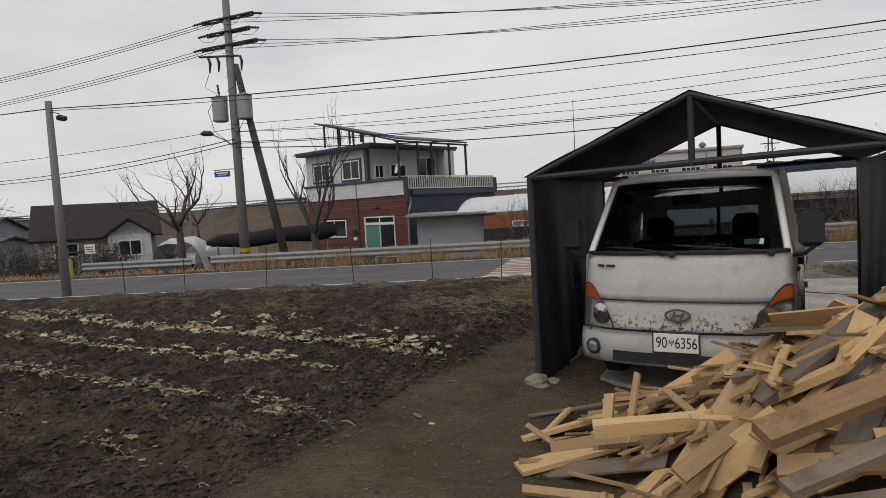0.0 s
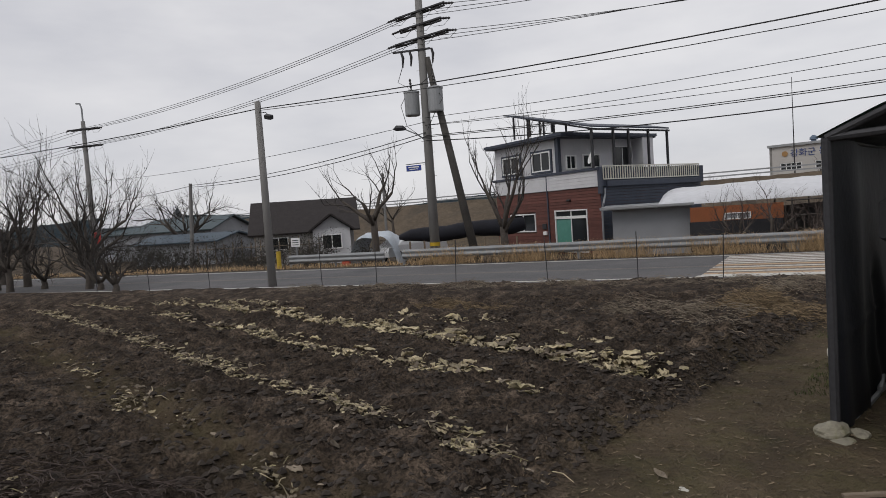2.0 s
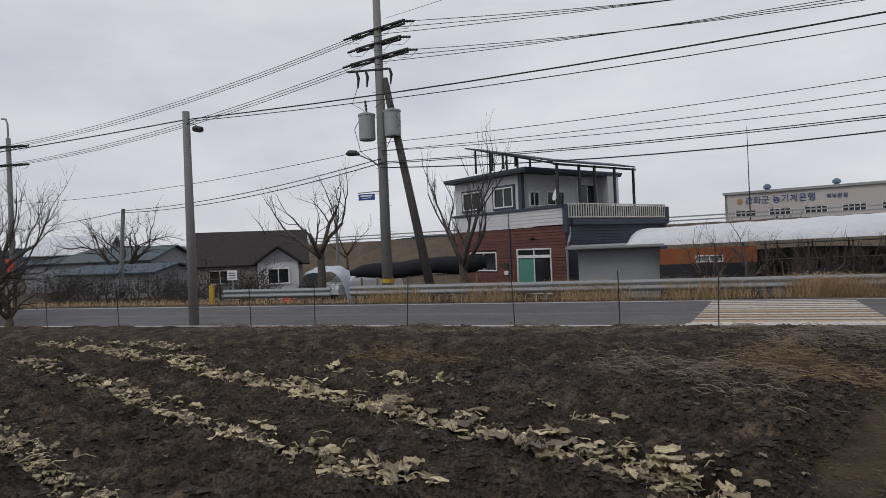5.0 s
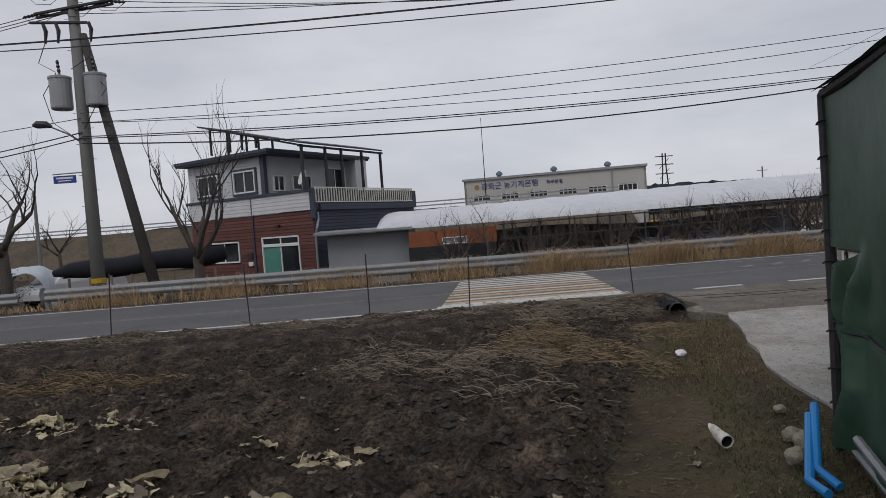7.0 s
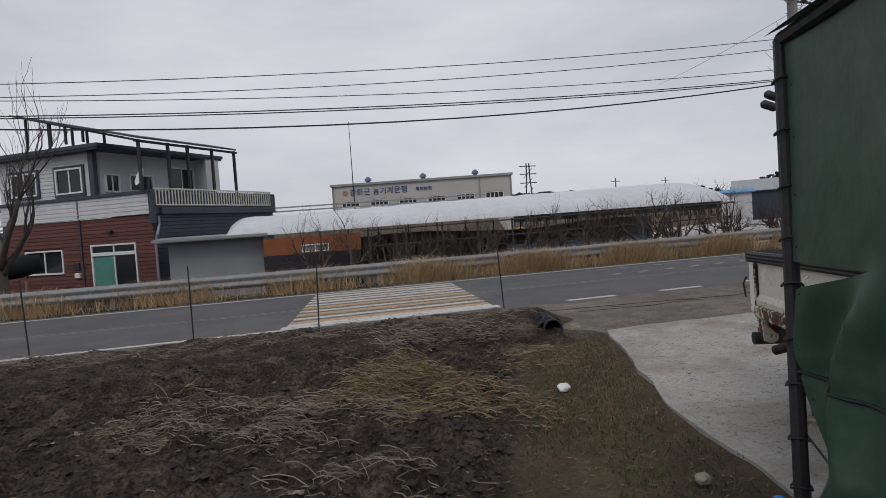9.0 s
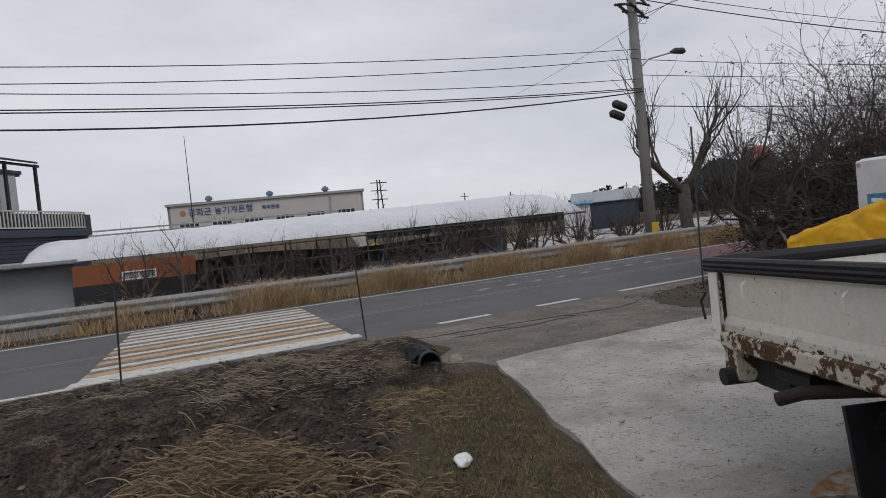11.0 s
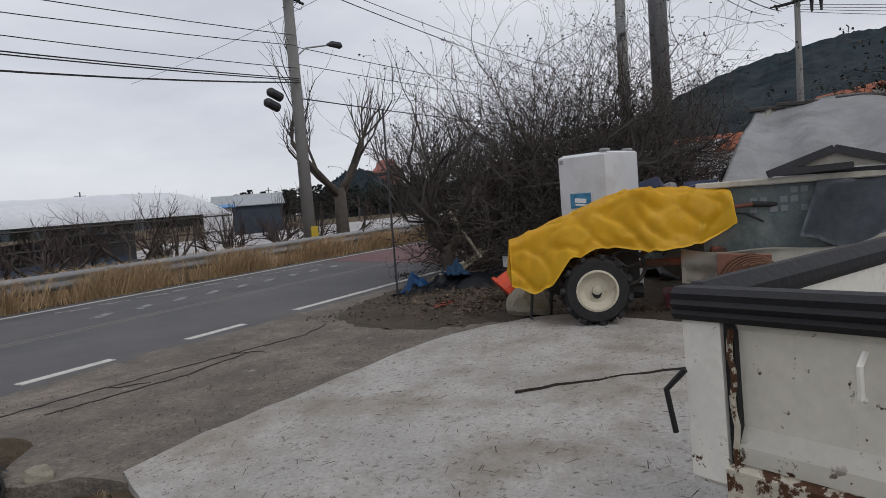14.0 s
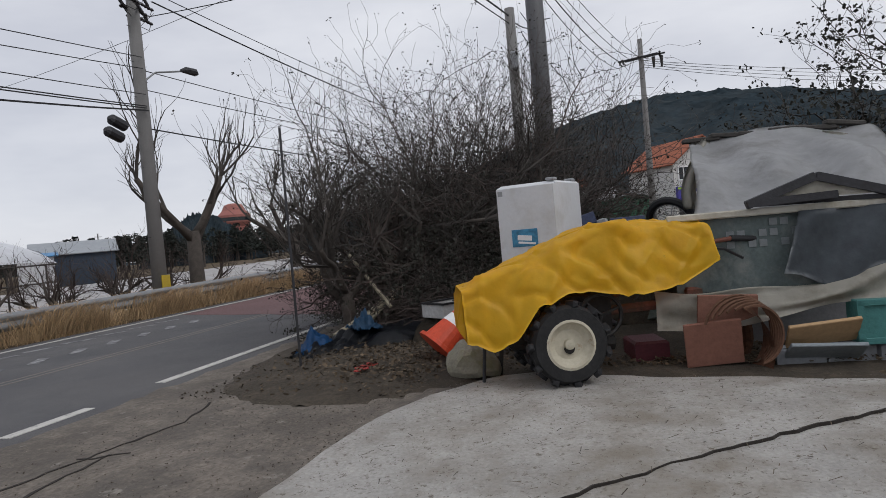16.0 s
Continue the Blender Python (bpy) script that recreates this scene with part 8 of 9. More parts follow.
for k, (x, y) in enumerate(((82, 125), (66, 118), (112, 120))):
    p_ = thing("far_pole", "far utility pole on the skyline", "pole", pose(x, y, -0.6))
    bm = B()
    tube(bm, [(0, 0, 0), (0, 0, 8.5)], 0.13, 5)
    tube(bm, [(-1, 0, 7.8), (1, 0, 7.8)], 0.08, 4)
    part("pole", bm, M["concpole"], p_)


def gabled(name, label, c, sx, sy, hw, hr, turn, wallm, roofm, over=0.4):
    """A simple house with a pitched roof along x."""
    t = thing(name, label, "house", pose(*c, 0, 0, turn))
    bm = B()
    prism(bm, [(-sx / 2, -sy / 2), (sx / 2, -sy / 2), (sx / 2, sy / 2), (-sx / 2, sy / 2)], 0, hw)
    for s in (-1, 1):
        v = [bm.verts.new(p) for p in ((s * sx / 2, -sy / 2, hw), (s * sx / 2, sy / 2, hw), (s * sx / 2, 0, hw + hr))]
        bm.faces.new(v)
    part("wall", bm, wallm, t)
    for s in (-1, 1):
        bm = B()
        L = math.hypot(sy / 2 + over, hr * (1 + 2 * over / sy))
        a = math.atan2(hr, sy / 2)
        box(bm, (0, s * (sy / 4 + over / 2), hw + hr / 2 - over * 0.35 * hr / sy + 0.06), (sx + 2 * over, L, 0.12), pose(0, 0, 0, -s * math.degrees(a), 0, 0), 0.02)
        part("roof", bm, roofm, t)
    return t


M["darkroof"] = mat("dark_brown_shingle", (0.035, 0.03, 0.03), 0.9, var=0.2, scale=3, bump=0.5, bscale=12)
M["orangeroof"] = mat("orange_tile", (0.32, 0.1, 0.05), 0.8, var=0.2, scale=1.5, bump=0.4, bscale=6)
cot = gabled("cottage", "low cottage with pale siding and a dark roof", (-23.6, 36.6, -0.8), 5.9, 5.0, 2.1, 1.75, 32, mat("dull_siding", (0.34, 0.33, 0.32), 0.8, var=0.15, scale=1.5), M["darkroof"], 0.4)
bm = B()
prism(bm, [(-1.1, -3.6), (1.1, -3.6), (1.1, -2.4), (-1.1, -2.4)], 0, 2.1, pose(1.6, 0, 0))
part("porch_wall", bm, M["white"], cot)
bm = B()
for s in (-1, 1):
    box(bm, (1.6 + s * 0.68, -2.7, 2.52), (1.65, 2.4, 0.1), pose(0, 0, 0, 0, s * 36, 0))
part("porch_roof", bm, M["darkroof"], cot)
bm = B()
vs = [bm.verts.new(p) for p in ((0.5, -3.6, 2.1), (2.7, -3.6, 2.1), (1.6, -3.6, 2.88))]
bm.faces.new(vs)
bmesh.ops.solidify(bm, geom=bm.faces[:], thickness=0.05)
part("porch_gable", bm, M["white"], cot)
window(cot, 1.0, 2.2, 0.9, 1.8, -3.62, M["pane"], M["frame"])
window(cot, -2.2, -1.0, 1.0, 1.8, -2.52, M["pane"], M["frame"])
farm = gabled("farm_shed", "long low farm shed with a blue-green roof", (-47, 49, -0.8), 13, 6, 2.6, 1.1, 4, M["greyblock"], mat("blue_green_roof", (0.06, 0.085, 0.095), 0.6, var=0.15))
gabled("farm_shed", "farm shed with a pale translucent roof", (-52, 50, -0.8), 6, 6, 3.4, 1.6, 30, M["greyblock"], M["film"])
gabled("farm_shed", "low farm shed with a dark blue roof", (-36, 40, -0.8), 7, 5, 1.7, 0.5, 6, M["greyblock"], mat("blue_roof", (0.05, 0.075, 0.1), 0.6, var=0.15))
barn = gabled("barn", "open-fronted barn with a blue-grey sheet roof", (61, 73, -0.8), 8, 7, 3.6, 1.3, -42, mat("dark_blue_sheet", (0.035, 0.05, 0.075), 0.7, var=0.15), mat("grey_sheet_roof", (0.3, 0.32, 0.34), 0.5, var=0.12))
gabled("hut", "small white hut with a bright blue roof", (53, 69.5, -0.8), 3.2, 2.4, 3.4, 0.25, -40, M["white"], mat("bright_blue_roof", (0.08, 0.24, 0.45), 0.5, var=0.1))
tower = thing("water_tower", "pink round-topped building on a rise far away", "building", pose(192, 141, -1))
bm = B()
lathe(bm, [(4.5, 0), (4.5, 11), (5.5, 12.5), (5.5, 15), (4.0, 16.5), (3, 18.5), (1.5, 19)], 20)
part("body", bm, mat("faded_pink_render", (0.33, 0.13, 0.11), 0.8, var=0.12, scale=0.4), tower)
bm = B()
lathe(bm, [(5.6, 13.0), (5.6, 14.2)], 20)
part("window_band", bm, M["pane"], tower)
# the shop house with an orange roof before the hill
shop = gabled("shop_house", "white shop house with orange tiled roof and purple sign band", (63.5, 7.2, -0.6), 6.2, 5.6, 6.1, 2.0, 35, mat("white_render", (0.6, 0.59, 0.57), 0.8, var=0.06), M["orangeroof"], 0.5)
bm = B()
box(bm, (-3.2, 0, 3.5), (0.35, 5.4, 1.2), None, 0.02)
box(bm, (0, -2.9, 3.5), (6.0, 0.35, 1.2), None, 0.02)
sb = part("sign_band", bm, mat("purple_sign", (0.06, 0.05, 0.28), 0.5, var=0.08, bump=0), shop, "purple shop sign band")
bm = B()
box(bm, (-3.4, 0, 3.95), (0.06, 5.4, 0.18))
box(bm, (0, -3.1, 3.95), (6.0, 0.06, 0.18))
part("sign_stripe", bm, mat("lime_stripe", (0.3, 0.5, 0.05), 0.5, var=0.08, bump=0), sb)
bm = B()
box(bm, (-3.4, 0.3, 3.4), (0.05, 1.8, 0.4))
part("sign_letters", bm, M["frame"], sb)
for y in (-1.8, 0, 1.8):
    window(shop, y - 0.6, y + 0.6, 4.6, 5.8, -3.12, M["pane"], M["frame"], 2, 0.1, axis="y", out=-1)
    window(shop, y - 0.6, y + 0.6, 4.6, 5.8, -2.82, M["pane"], M["frame"], 2, 0.1)
bm = B()
box(bm, (-3.12, 0, 1.5), (0.1, 5.0, 2.4))
box(bm, (0, -2.82, 1.5), (5.6, 0.1, 2.4))
part("shop_front", bm, M["pane"], shop)
bm = B()
for s in (-1, 1):
    box(bm, (s * 1.6, -2.2, 6.5), (1.4, 1.4, 1.1), None, 0.02)
part("dormer", bm, mat("dormer_white", (0.6, 0.59, 0.57), 0.8, var=0.06), shop)
for s in (-1, 1):
    for q in (-1, 1):
        bm = B()
        box(bm, (s * 1.6 + q * 0.42, -2.2, 7.25), (1.1, 1.8, 0.1), pose(0, 0, 0, 0, q * 38, 0))
        part("dormer_roof", bm, M["orangeroof"], shop)
rng = random.Random(51)
for k in range(11):
    x = 70 + rng.uniform(-4, 40)
    y = 14 + (x - 70) * 0.05 + rng.uniform(-3, 12)
    gabled("village_house", "small far village house below the hill", (x, y, -0.7), rng.uniform(4, 7), rng.uniform(4, 6), rng.uniform(3.0, 5.5), rng.uniform(0.3, 1.6), rng.uniform(0, 90), M["white"] if k % 2 else M["cream"], rng.choice([M["darkroof"], M["orangeroof"], M["xfmr"]]))
gabled("village_house", "green-sided shed below the hill", (56, 12.5, -0.6), 4, 4, 3.4, 0.3, 35, mat("green_sheet", (0.03, 0.12, 0.07), 0.7, var=0.15), M["xfmr"])
# brown embankment with a rail behind the red house
bm = B()
sheet(bm, lambda u, v: (-75 + 96 * u, 62 + 10 * v + 2 * math.sin(u * 5), -0.7 + (3.4 + 0.6 * u) * min(1, v * 1.7) + 0.15 * noise.noise(Vector((u * 60, v * 8, 0)))), 90, 12)
tagged(part("embankment", bm, overlay(mat("dry_embankment", (0.11, 0.085, 0.06), 0.95, var=0.25, scale=0.5, bump=0.8, bscale=4), (0.06, 0.05, 0.04), 0.3, 0.5, 0.65)), "brown dry-grass embankment behind the house", "embankment", kind="structure")
er = thing("embankment_rail", "grey rail along the embankment top", "rail")
bm = B()
for z in (3.35, 3.0):
    tube(bm, [(-75 + 96 * k / 20, 68 + 2 * math.sin(k / 4), z + 0.6 * k / 20) for k in range(21)], 0.09, 4)
part("rail", bm, M["xfmr"], er)
# black shade-net bundle, pallets and a white car behind the rail on the left
roll = thing("net_roll", "long black shade-net roll lying on posts", "net roll")
bm = B()
tube(bm, [(-13.8 + 0.62 * k, 30.2 + 0.1 * k, 0.72 + 0.05 * math.sin(k * 1.3) + 0.03 * k) for k in range(11)], [0.12, 0.3, 0.36, 0.4, 0.38, 0.4, 0.36, 0.4, 0.42, 0.4, 0.3], 12)
part("net", bm, mat("black_net", (0.012, 0.013, 0.02), 0.85, var=0.3, scale=3), roll, smooth=True)
for k in range(8):
    bm = B()
    tube(bm, [(-13.2 + 0.78 * k, 30.1, -0.75), (-13.2 + 0.78 * k, 30.1, 0.5)], 0.05, 6)
    part("post", bm, M["oldwood"], roll)
heap_ = thing("covered_stack", "stack under a whitish plastic cover by the house", "stack", pose(-16.4, 32.9, -0.75))
bm = B()
sheet(bm, lambda u, v: ((2 * u - 1) * 1.5 * (1 - 0.1 * v), -0.9 + 1.8 * v, 1.75 * (1 - abs(2 * u - 1) ** 5) * (0.85 + 0.15 * math.sin(3 * v)) + 0.12 * noise.noise(Vector((u * 5, v * 5, 2)))), 20, 12)
part("cover", bm, mat("bluish_film", (0.45, 0.5, 0.55), 0.4, var=0.15, scale=2), heap_, smooth=True)


def small_car(name, label, m, body):
    c = thing(name, label, "car", m)
    bm = B()
    prof = [(-2.2, 0.35), (-2.25, 0.6), (-2.15, 0.85), (-1.5, 0.95), (-0.85, 1.4), (0.7, 1.44), (1.5, 1.02), (2.1, 0.95), (2.2, 0.6), (2.15, 0.35)]
    for s, w in ((0, 1.0),):
        lo = [bm.verts.new((x, -0.86 * (0.82 if z > 1.1 else 1), z)) for x, z in prof]
        hi = [bm.verts.new((x, 0.86 * (0.82 if z > 1.1 else 1), z)) for x, z in prof]
        n = len(prof)
        for i in range(n):
            bm.faces.new((lo[i], lo[(i + 1) % n], hi[(i + 1) % n], hi[i]))
        bm.faces.new(lo[::-1])
        bm.faces.new(hi)
    part("body", bm, body, c)
    bm = B()
    for s in (-1, 1):
        v = [bm.verts.new((x, s * 0.8, z)) for x, z in ((-1.3, 1.0), (1.3, 1.02), (0.65, 1.36), (-0.8, 1.33))]
        bm.faces.new(v)
    bmesh.ops.solidify(bm, geom=bm.faces[:], thickness=0.02)
    part("window", bm, M["pane"], c)
    for x in (-1.35, 1.35):
        for s in (-1, 1):
            bm = B()
            lathe(bm, [(0.2, -0.1), (0.31, -0.1), (0.32, 0.1), (0.2, 0.1)], 18, pose(x, s * 0.8, 0.32, 90, 0, 0))
            wh = part("wheel", bm, M["rubber"], c)
            bm = B()
            lathe(bm, [(0.19, -0.11), (0.2, 0.11)], 12, pose(x, s * 0.8, 0.32, 90, 0, 0))
            part("rim", bm, M["galv"], wh)
    return c


small_car("parked_car", "white car parked behind the guardrail", pose(-15.3, 34.5, -0.75, 0, 0, 65), mat("white_car_paint", (0.6, 0.61, 0.63), 0.3, var=0.04, bump=0))
pl_ = thing("pallet_stack", "row of wooden pallets under the net roll", "pallet")
for k in range(6):
    bm = B()
    box(bm, (-8.2 + 0.0 * k, 29.3, -0.65 + 0.13 * k), (1.2, 0.9, 0.03))
    for dx in (-0.5, 0, 0.5):
        box(bm, (-8.2 + dx, 29.3, -0.58 + 0.13 * k), (0.1, 0.9, 0.09))
    part("pallet", bm, M["oldwood"], pl_)
# orange barrier and a yellow bollard by the driveway
obar = thing("road_barrier", "orange-red plastic road barrier by the tree", "barrier", pose(-12.6, 22.9, 0) @ Matrix.Scale(0.6, 4))
bm = B()
box(bm, (0, 0, 0.35), (0.55, 0.25, 0.7), None, 0.06, 0.7)
part("body", bm, mat("barrier_red", (0.5, 0.08, 0.04), 0.5, var=0.15), obar)
bol = thing("bollard", "yellow bollard beside the driveway", "bollard", pose(-15.6, 22.7, 0))
bm = B()
tube(bm, [(0, 0, 0), (0, 0, 0.7)], 0.09, 10)
part("post", bm, mat("bollard_yellow", (0.55, 0.38, 0.04), 0.5, var=0.2), bol)
sg_ = thing("notice_sign", "small white notice sign by the driveway", "sign", pose(-15.2, 23.4, -0.2))
bm = B()
tube(bm, [(0, 0, 0), (0, 0, 1.3)], 0.03, 6)
part("post", bm, M["galv"], sg_)
bm = B()
box(bm, (0, -0.04, 1.2), (0.42, 0.02, 0.36), None, 0.005)
bd_ = part("board", bm, M["frame"], sg_)
bm = B()
for k in range(3):
    box(bm, (0, -0.055, 1.1 + 0.09 * k), (0.3, 0.006, 0.03))
part("print", bm, M["blackpl"], bd_)
rs_ = thing("round_sign", "small red road sign on a post", "sign", pose(-27.8, 24.6, -0.2))
bm = B()
tube(bm, [(0, 0, 0), (0, 0, 2.0)], 0.04, 6)
part("post", bm, M["galv"], rs_)
bm = B()
box(bm, (0, -0.05, 1.9), (0.5, 0.02, 0.6), None, 0.01)
part("board", bm, mat("sign_red", (0.55, 0.04, 0.03), 0.5, var=0.1), rs_)
trellis = thing("trellis", "wooden trellis fence by the cottage", "fence")
for k in range(14):
    bm = B()
    tube(bm, [(-27.5 + 0.65 * k, 31.0, -0.75), (-27.5 + 0.65 * k, 31.0, 0.85 + 0.12 * (k % 3))], 0.035, 5)
    part("post", bm, M["oldwood"], trellis)
for z in (0.0, 0.6):
    bm = B()
    tube(bm, [(-27.6, 31.0, z), (-18.9, 31.0, z)], 0.025, 5)
    part("bar", bm, M["oldwood"], trellis)

# ---- remains in the field, dry grass and litter ----


def crumpled_leaf(bm, p, size, rng, n=3, along=None):
    """One withered leaf: a limp crinkled sheet with a ragged rim, lying roughly flat."""
    a = Vector((rng.gauss(0, 1), rng.gauss(0, 1), rng.gauss(0, 0.1)))
    if along is not None:
        a = a + along * rng.choice((-1.3, 1.3))
    a.normalize()
    b = a.cross(Vector((rng.gauss(0, 0.22), rng.gauss(0, 0.22), 1))).normalized()
    up = a.cross(b)
    up = up if up.z > 0 else -up
    L, w = size * rng.uniform(1.1, 2.4), size * rng.uniform(0.45, 0.9)
    k1, k2, seed = rng.uniform(-0.7, 0.7), rng.uniform(-0.9, 0.9), rng.uniform(0, 50)
    g = []
    for i in range(n + 2):
        row = []
        for j in range(n + 1):
            u, v = i / (n + 1) - 0.5, j / n - 0.5
            ww = w * (1 - (2 * abs(u)) ** 2 * 0.65) * (1 + 0.45 * noise.noise(Vector((u * 5, (v > 0) * 3, seed))))
            z = 0.5 * size * (k1 * u * u + k2 * v * v) + 0.4 * size * noise.noise(Vector((u * 4.5, v * 5.5, seed))) + 0.05 * size * math.sin(17 * v + seed)
            row.append(bm.verts.new(p + a * (u * L) + b * (v * ww) + up * z))
        g.append(row)
    for i in range(n + 1):
        for j in range(n):
            bm.faces.new((g[i][j], g[i + 1][j], g[i + 1][j + 1], g[i][j + 1]))


def gz(x, y):
    return float(ground_height(x, y))


# each row: place of the furrow, its stretch, clumps to the metre, leaf size, half width, share of pale leaves
rows_ = [(7.12, -5.6, 0.15, 9.0, 0.145, 0.14, 0.82), (7.2, -13.5, -5.6, 5.0, 0.13, 0.14, 0.72), (8.12, -4.2, -0.3, 2.6, 0.12, 0.10, 0.75), (8.3, -13.0, -7.5, 2.2, 0.12, 0.12, 0.7), (5.92, -15.0, -0.75, 4.2, 0.12, 0.12, 0.72), (4.58, -13.5, -0.7, 8.5, 0.07, 0.11, 0.55), (3.42, -7.5, -0.9, 2.4, 0.065, 0.15, 0.45), (2.1, -5.0, -2.0, 2.0, 0.06, 0.15, 0.4)]
ALONG = Vector((1, -SLOPE, 0)).normalized()
rng = random.Random(61)
for c, x0, x1, density, size, half, share in rows_:
    pale, grey = B(), B()
    for _ in range(int((x1 - x0) * density)):
        cx, off, rich = rng.uniform(x0, x1), rng.gauss(0, half * 0.35), rng.uniform(0.25, 1.0) ** 1.3
        for _ in range(int(6 + 26 * rich)):
            x = cx + rng.gauss(0, 0.16)
            y = c - SLOPE * x + off + rng.gauss(0, half * 0.55)
            if x > float(path_edge(y)) + 0.02:
                continue
            z = gz(x, y) + 0.012 + abs(rng.gauss(0, 0.028)) * rich
            big = rng.random() < 0.45 * rich
            crumpled_leaf(pale if rng.random() < share else grey, Vector((x, y, z)), size * (rng.uniform(0.5, 0.95) if big else rng.uniform(0.2, 0.5)), rng, 7 if big else 3, ALONG)
        for _ in range(int(4 * rich)):
            x = cx + rng.gauss(0, 0.2)
            y = c - SLOPE * x + off + rng.gauss(0, half * 0.7)
            if x > float(path_edge(y)):
                continue
            a, l = rng.uniform(0, 6.283), rng.uniform(0.06, 0.2)
            p = Vector((x, y, gz(x, y) + rng.uniform(0.01, 0.05)))
            q = p + Vector((math.cos(a) * l, math.sin(a) * l, rng.gauss(0, 0.02)))
            tube(pale, [p, p.lerp(q, 0.5) + Vector((0, 0, 0.02)), q], [0.005, 0.004, 0.002], 3, cap=False)
    tagged(part("cabbage_remains", pale, M["paleleaf"], smooth=True), "withered pale cabbage leaves strewn along a furrow", "plant remains", kind="stuff")
    tagged(part("cabbage_remains", grey, M["greyleaf"], smooth=True), "grey dead stalks and leaves along a furrow", "plant remains", kind="stuff")
bm = B()
for _ in range(420):
    x, y = rng.uniform(-9, 2.2), rng.uniform(4.2, 13.4)
    if x > float(path_edge(y)) + 0.5:
        continue
    crumpled_leaf(bm, Vector((x, y, gz(x, y) + 0.02)), rng.uniform(0.02, 0.06), rng)
tagged(part("leaf_scraps", bm, M["greyleaf"]), "scattered dead leaf scraps on the soil", "plant remains", kind="stuff")


def clod_mesh(bm, p, r, rng):
    vs = []
    for d in ((1, 0, 0), (-1, 0, 0), (0, 1, 0), (0, -1, 0), (0, 0, 1), (0, 0, -1)):
        vs.append(bm.verts.new(p + Vector((d[0] * r * rng.uniform(0.7, 1.4), d[1] * r * rng.uniform(0.7, 1.4), d[2] * r * rng.uniform(0.5, 0.95)))))
    for f in ((0, 2, 4), (2, 1, 4), (1, 3, 4), (3, 0, 4), (2, 0, 5), (1, 2, 5), (3, 1, 5), (0, 3, 5)):
        bm.faces.new([vs[i] for i in f])


cv, cf = [], []
for _ in range(24000):
    y = 3.6 + 12.2 * rng.random() ** 1.3
    x = float(path_edge(y)) - 0.1 - 11 * rng.random() ** 1.5
    r = rng.choice([0.008, 0.012, 0.016, 0.022, 0.034])
    z = 0
    o = len(cv)
    cv += [(x + d[0] * r * rng.uniform(0.7, 1.5), y + d[1] * r * rng.uniform(0.7, 1.5), d[2] * r * rng.uniform(0.4, 0.9)) for d in ((1, 0, 0), (-1, 0, 0), (0, 1, 0), (0, -1, 0), (0, 0, 1), (0, 0, -1))]
    cf += [tuple(o + i for i in f) for f in ((0, 2, 4), (2, 1, 4), (1, 3, 4), (3, 0, 4), (2, 0, 5), (1, 2, 5), (3, 1, 5), (0, 3, 5))]
cva = np.array(cv)
centres = cva.reshape(-1, 6, 3)[:, :, :2].mean(1)
cva[:, 2] += np.repeat(ground_height(centres[:, 0], centres[:, 1]), 6)
cme = bpy.data.meshes.new("soil_clods")
cme.from_pydata(cva.tolist(), [], cf)
cme.materials.append(M["clod"])
tagged(new("soil_clods", cme), "loose dark soil clods over the tilled beds", "soil", kind="stuff")


def blades(name, spots, label, material, rng, lo, hi, lean=0.5, w=0.006, category="grass"):
    """Thin bent strips, each three points long."""
    v, f = [], []
    for x, y, z in spots:
        h, a = rng.uniform(lo, hi), rng.uniform(0, 6.283)
        dx, dy = math.cos(a) * lean * h * rng.uniform(0.2, 1.3), math.sin(a) * lean * h * rng.uniform(0.2, 1.3)
        b = rng.uniform(0, 3.14)
        wx, wy = math.cos(b) * w, math.sin(b) * w
        o = len(v)
        v += [(x - wx, y - wy, z), (x + wx, y + wy, z), (x + dx * 0.4 - wx, y + dy * 0.4 - wy, z + h * 0.62), (x + dx * 0.4 + wx, y + dy * 0.4 + wy, z + h * 0.62), (x + dx, y + dy, z + h * (1 - 0.25 * lean))]
        f += [(o, o + 1, o + 3, o + 2), (o + 2, o + 3, o + 4)]
    me = bpy.data.meshes.new(name)
    me.from_pydata(v, [], f)
    me.materials.append(material)
    return tagged(new(name, me), label, category, kind="stuff")


def strands(name, c, rx, ry, h, count, label, material, rng, L=(0.05, 0.24), w=0.0024, zf=None):
    """A tangle of lying stalks heaped round a point."""
    v, f = [], []
    tufts = [(rng.uniform(0, 6.283), math.sqrt(rng.random()), rng.uniform(0.06, 0.22)) for _ in range(9 + int(10 * rx * ry))]
    for _ in range(int(count * 1.2)):
        a, r, wd = rng.choice(tufts)
        x, y = c[0] + rx * r * math.cos(a) + rng.gauss(0, wd), c[1] + ry * r * math.sin(a) + rng.gauss(0, wd * 0.8)
        r = min(1.0, math.hypot((x - c[0]) / rx, (y - c[1]) / ry))
        z = gz(x, y) + h * (1 - r * r) * rng.random() + 0.01
        yaw, pit, l = rng.uniform(0, 6.283), rng.gauss(0.05, 0.35), rng.uniform(*L)
        bend = rng.gauss(0, 0.35)
        p = [(x, y, z)]
        for k in range(3):
            p.append((p[-1][0] + math.cos(yaw) * math.cos(pit) * l / 3, p[-1][1] + math.sin(yaw) * math.cos(pit) * l / 3, max(p[-1][2] + math.sin(pit) * l / 3, z - 0.02)))
            yaw += bend
            pit -= 0.3
        o = len(v)
        for q in p:
            v += [(q[0], q[1], q[2] - w), (q[0] + w, q[1] + w, q[2] + w)]
        f += [(o + 2 * k, o + 2 * k + 1, o + 2 * k + 3, o + 2 * k + 2) for k in range(3)]
    me = bpy.data.meshes.new(name)
    me.from_pydata(v, [], f)
    me.materials.append(material)
    return tagged(new(name, me), label, "straw", kind="stuff")


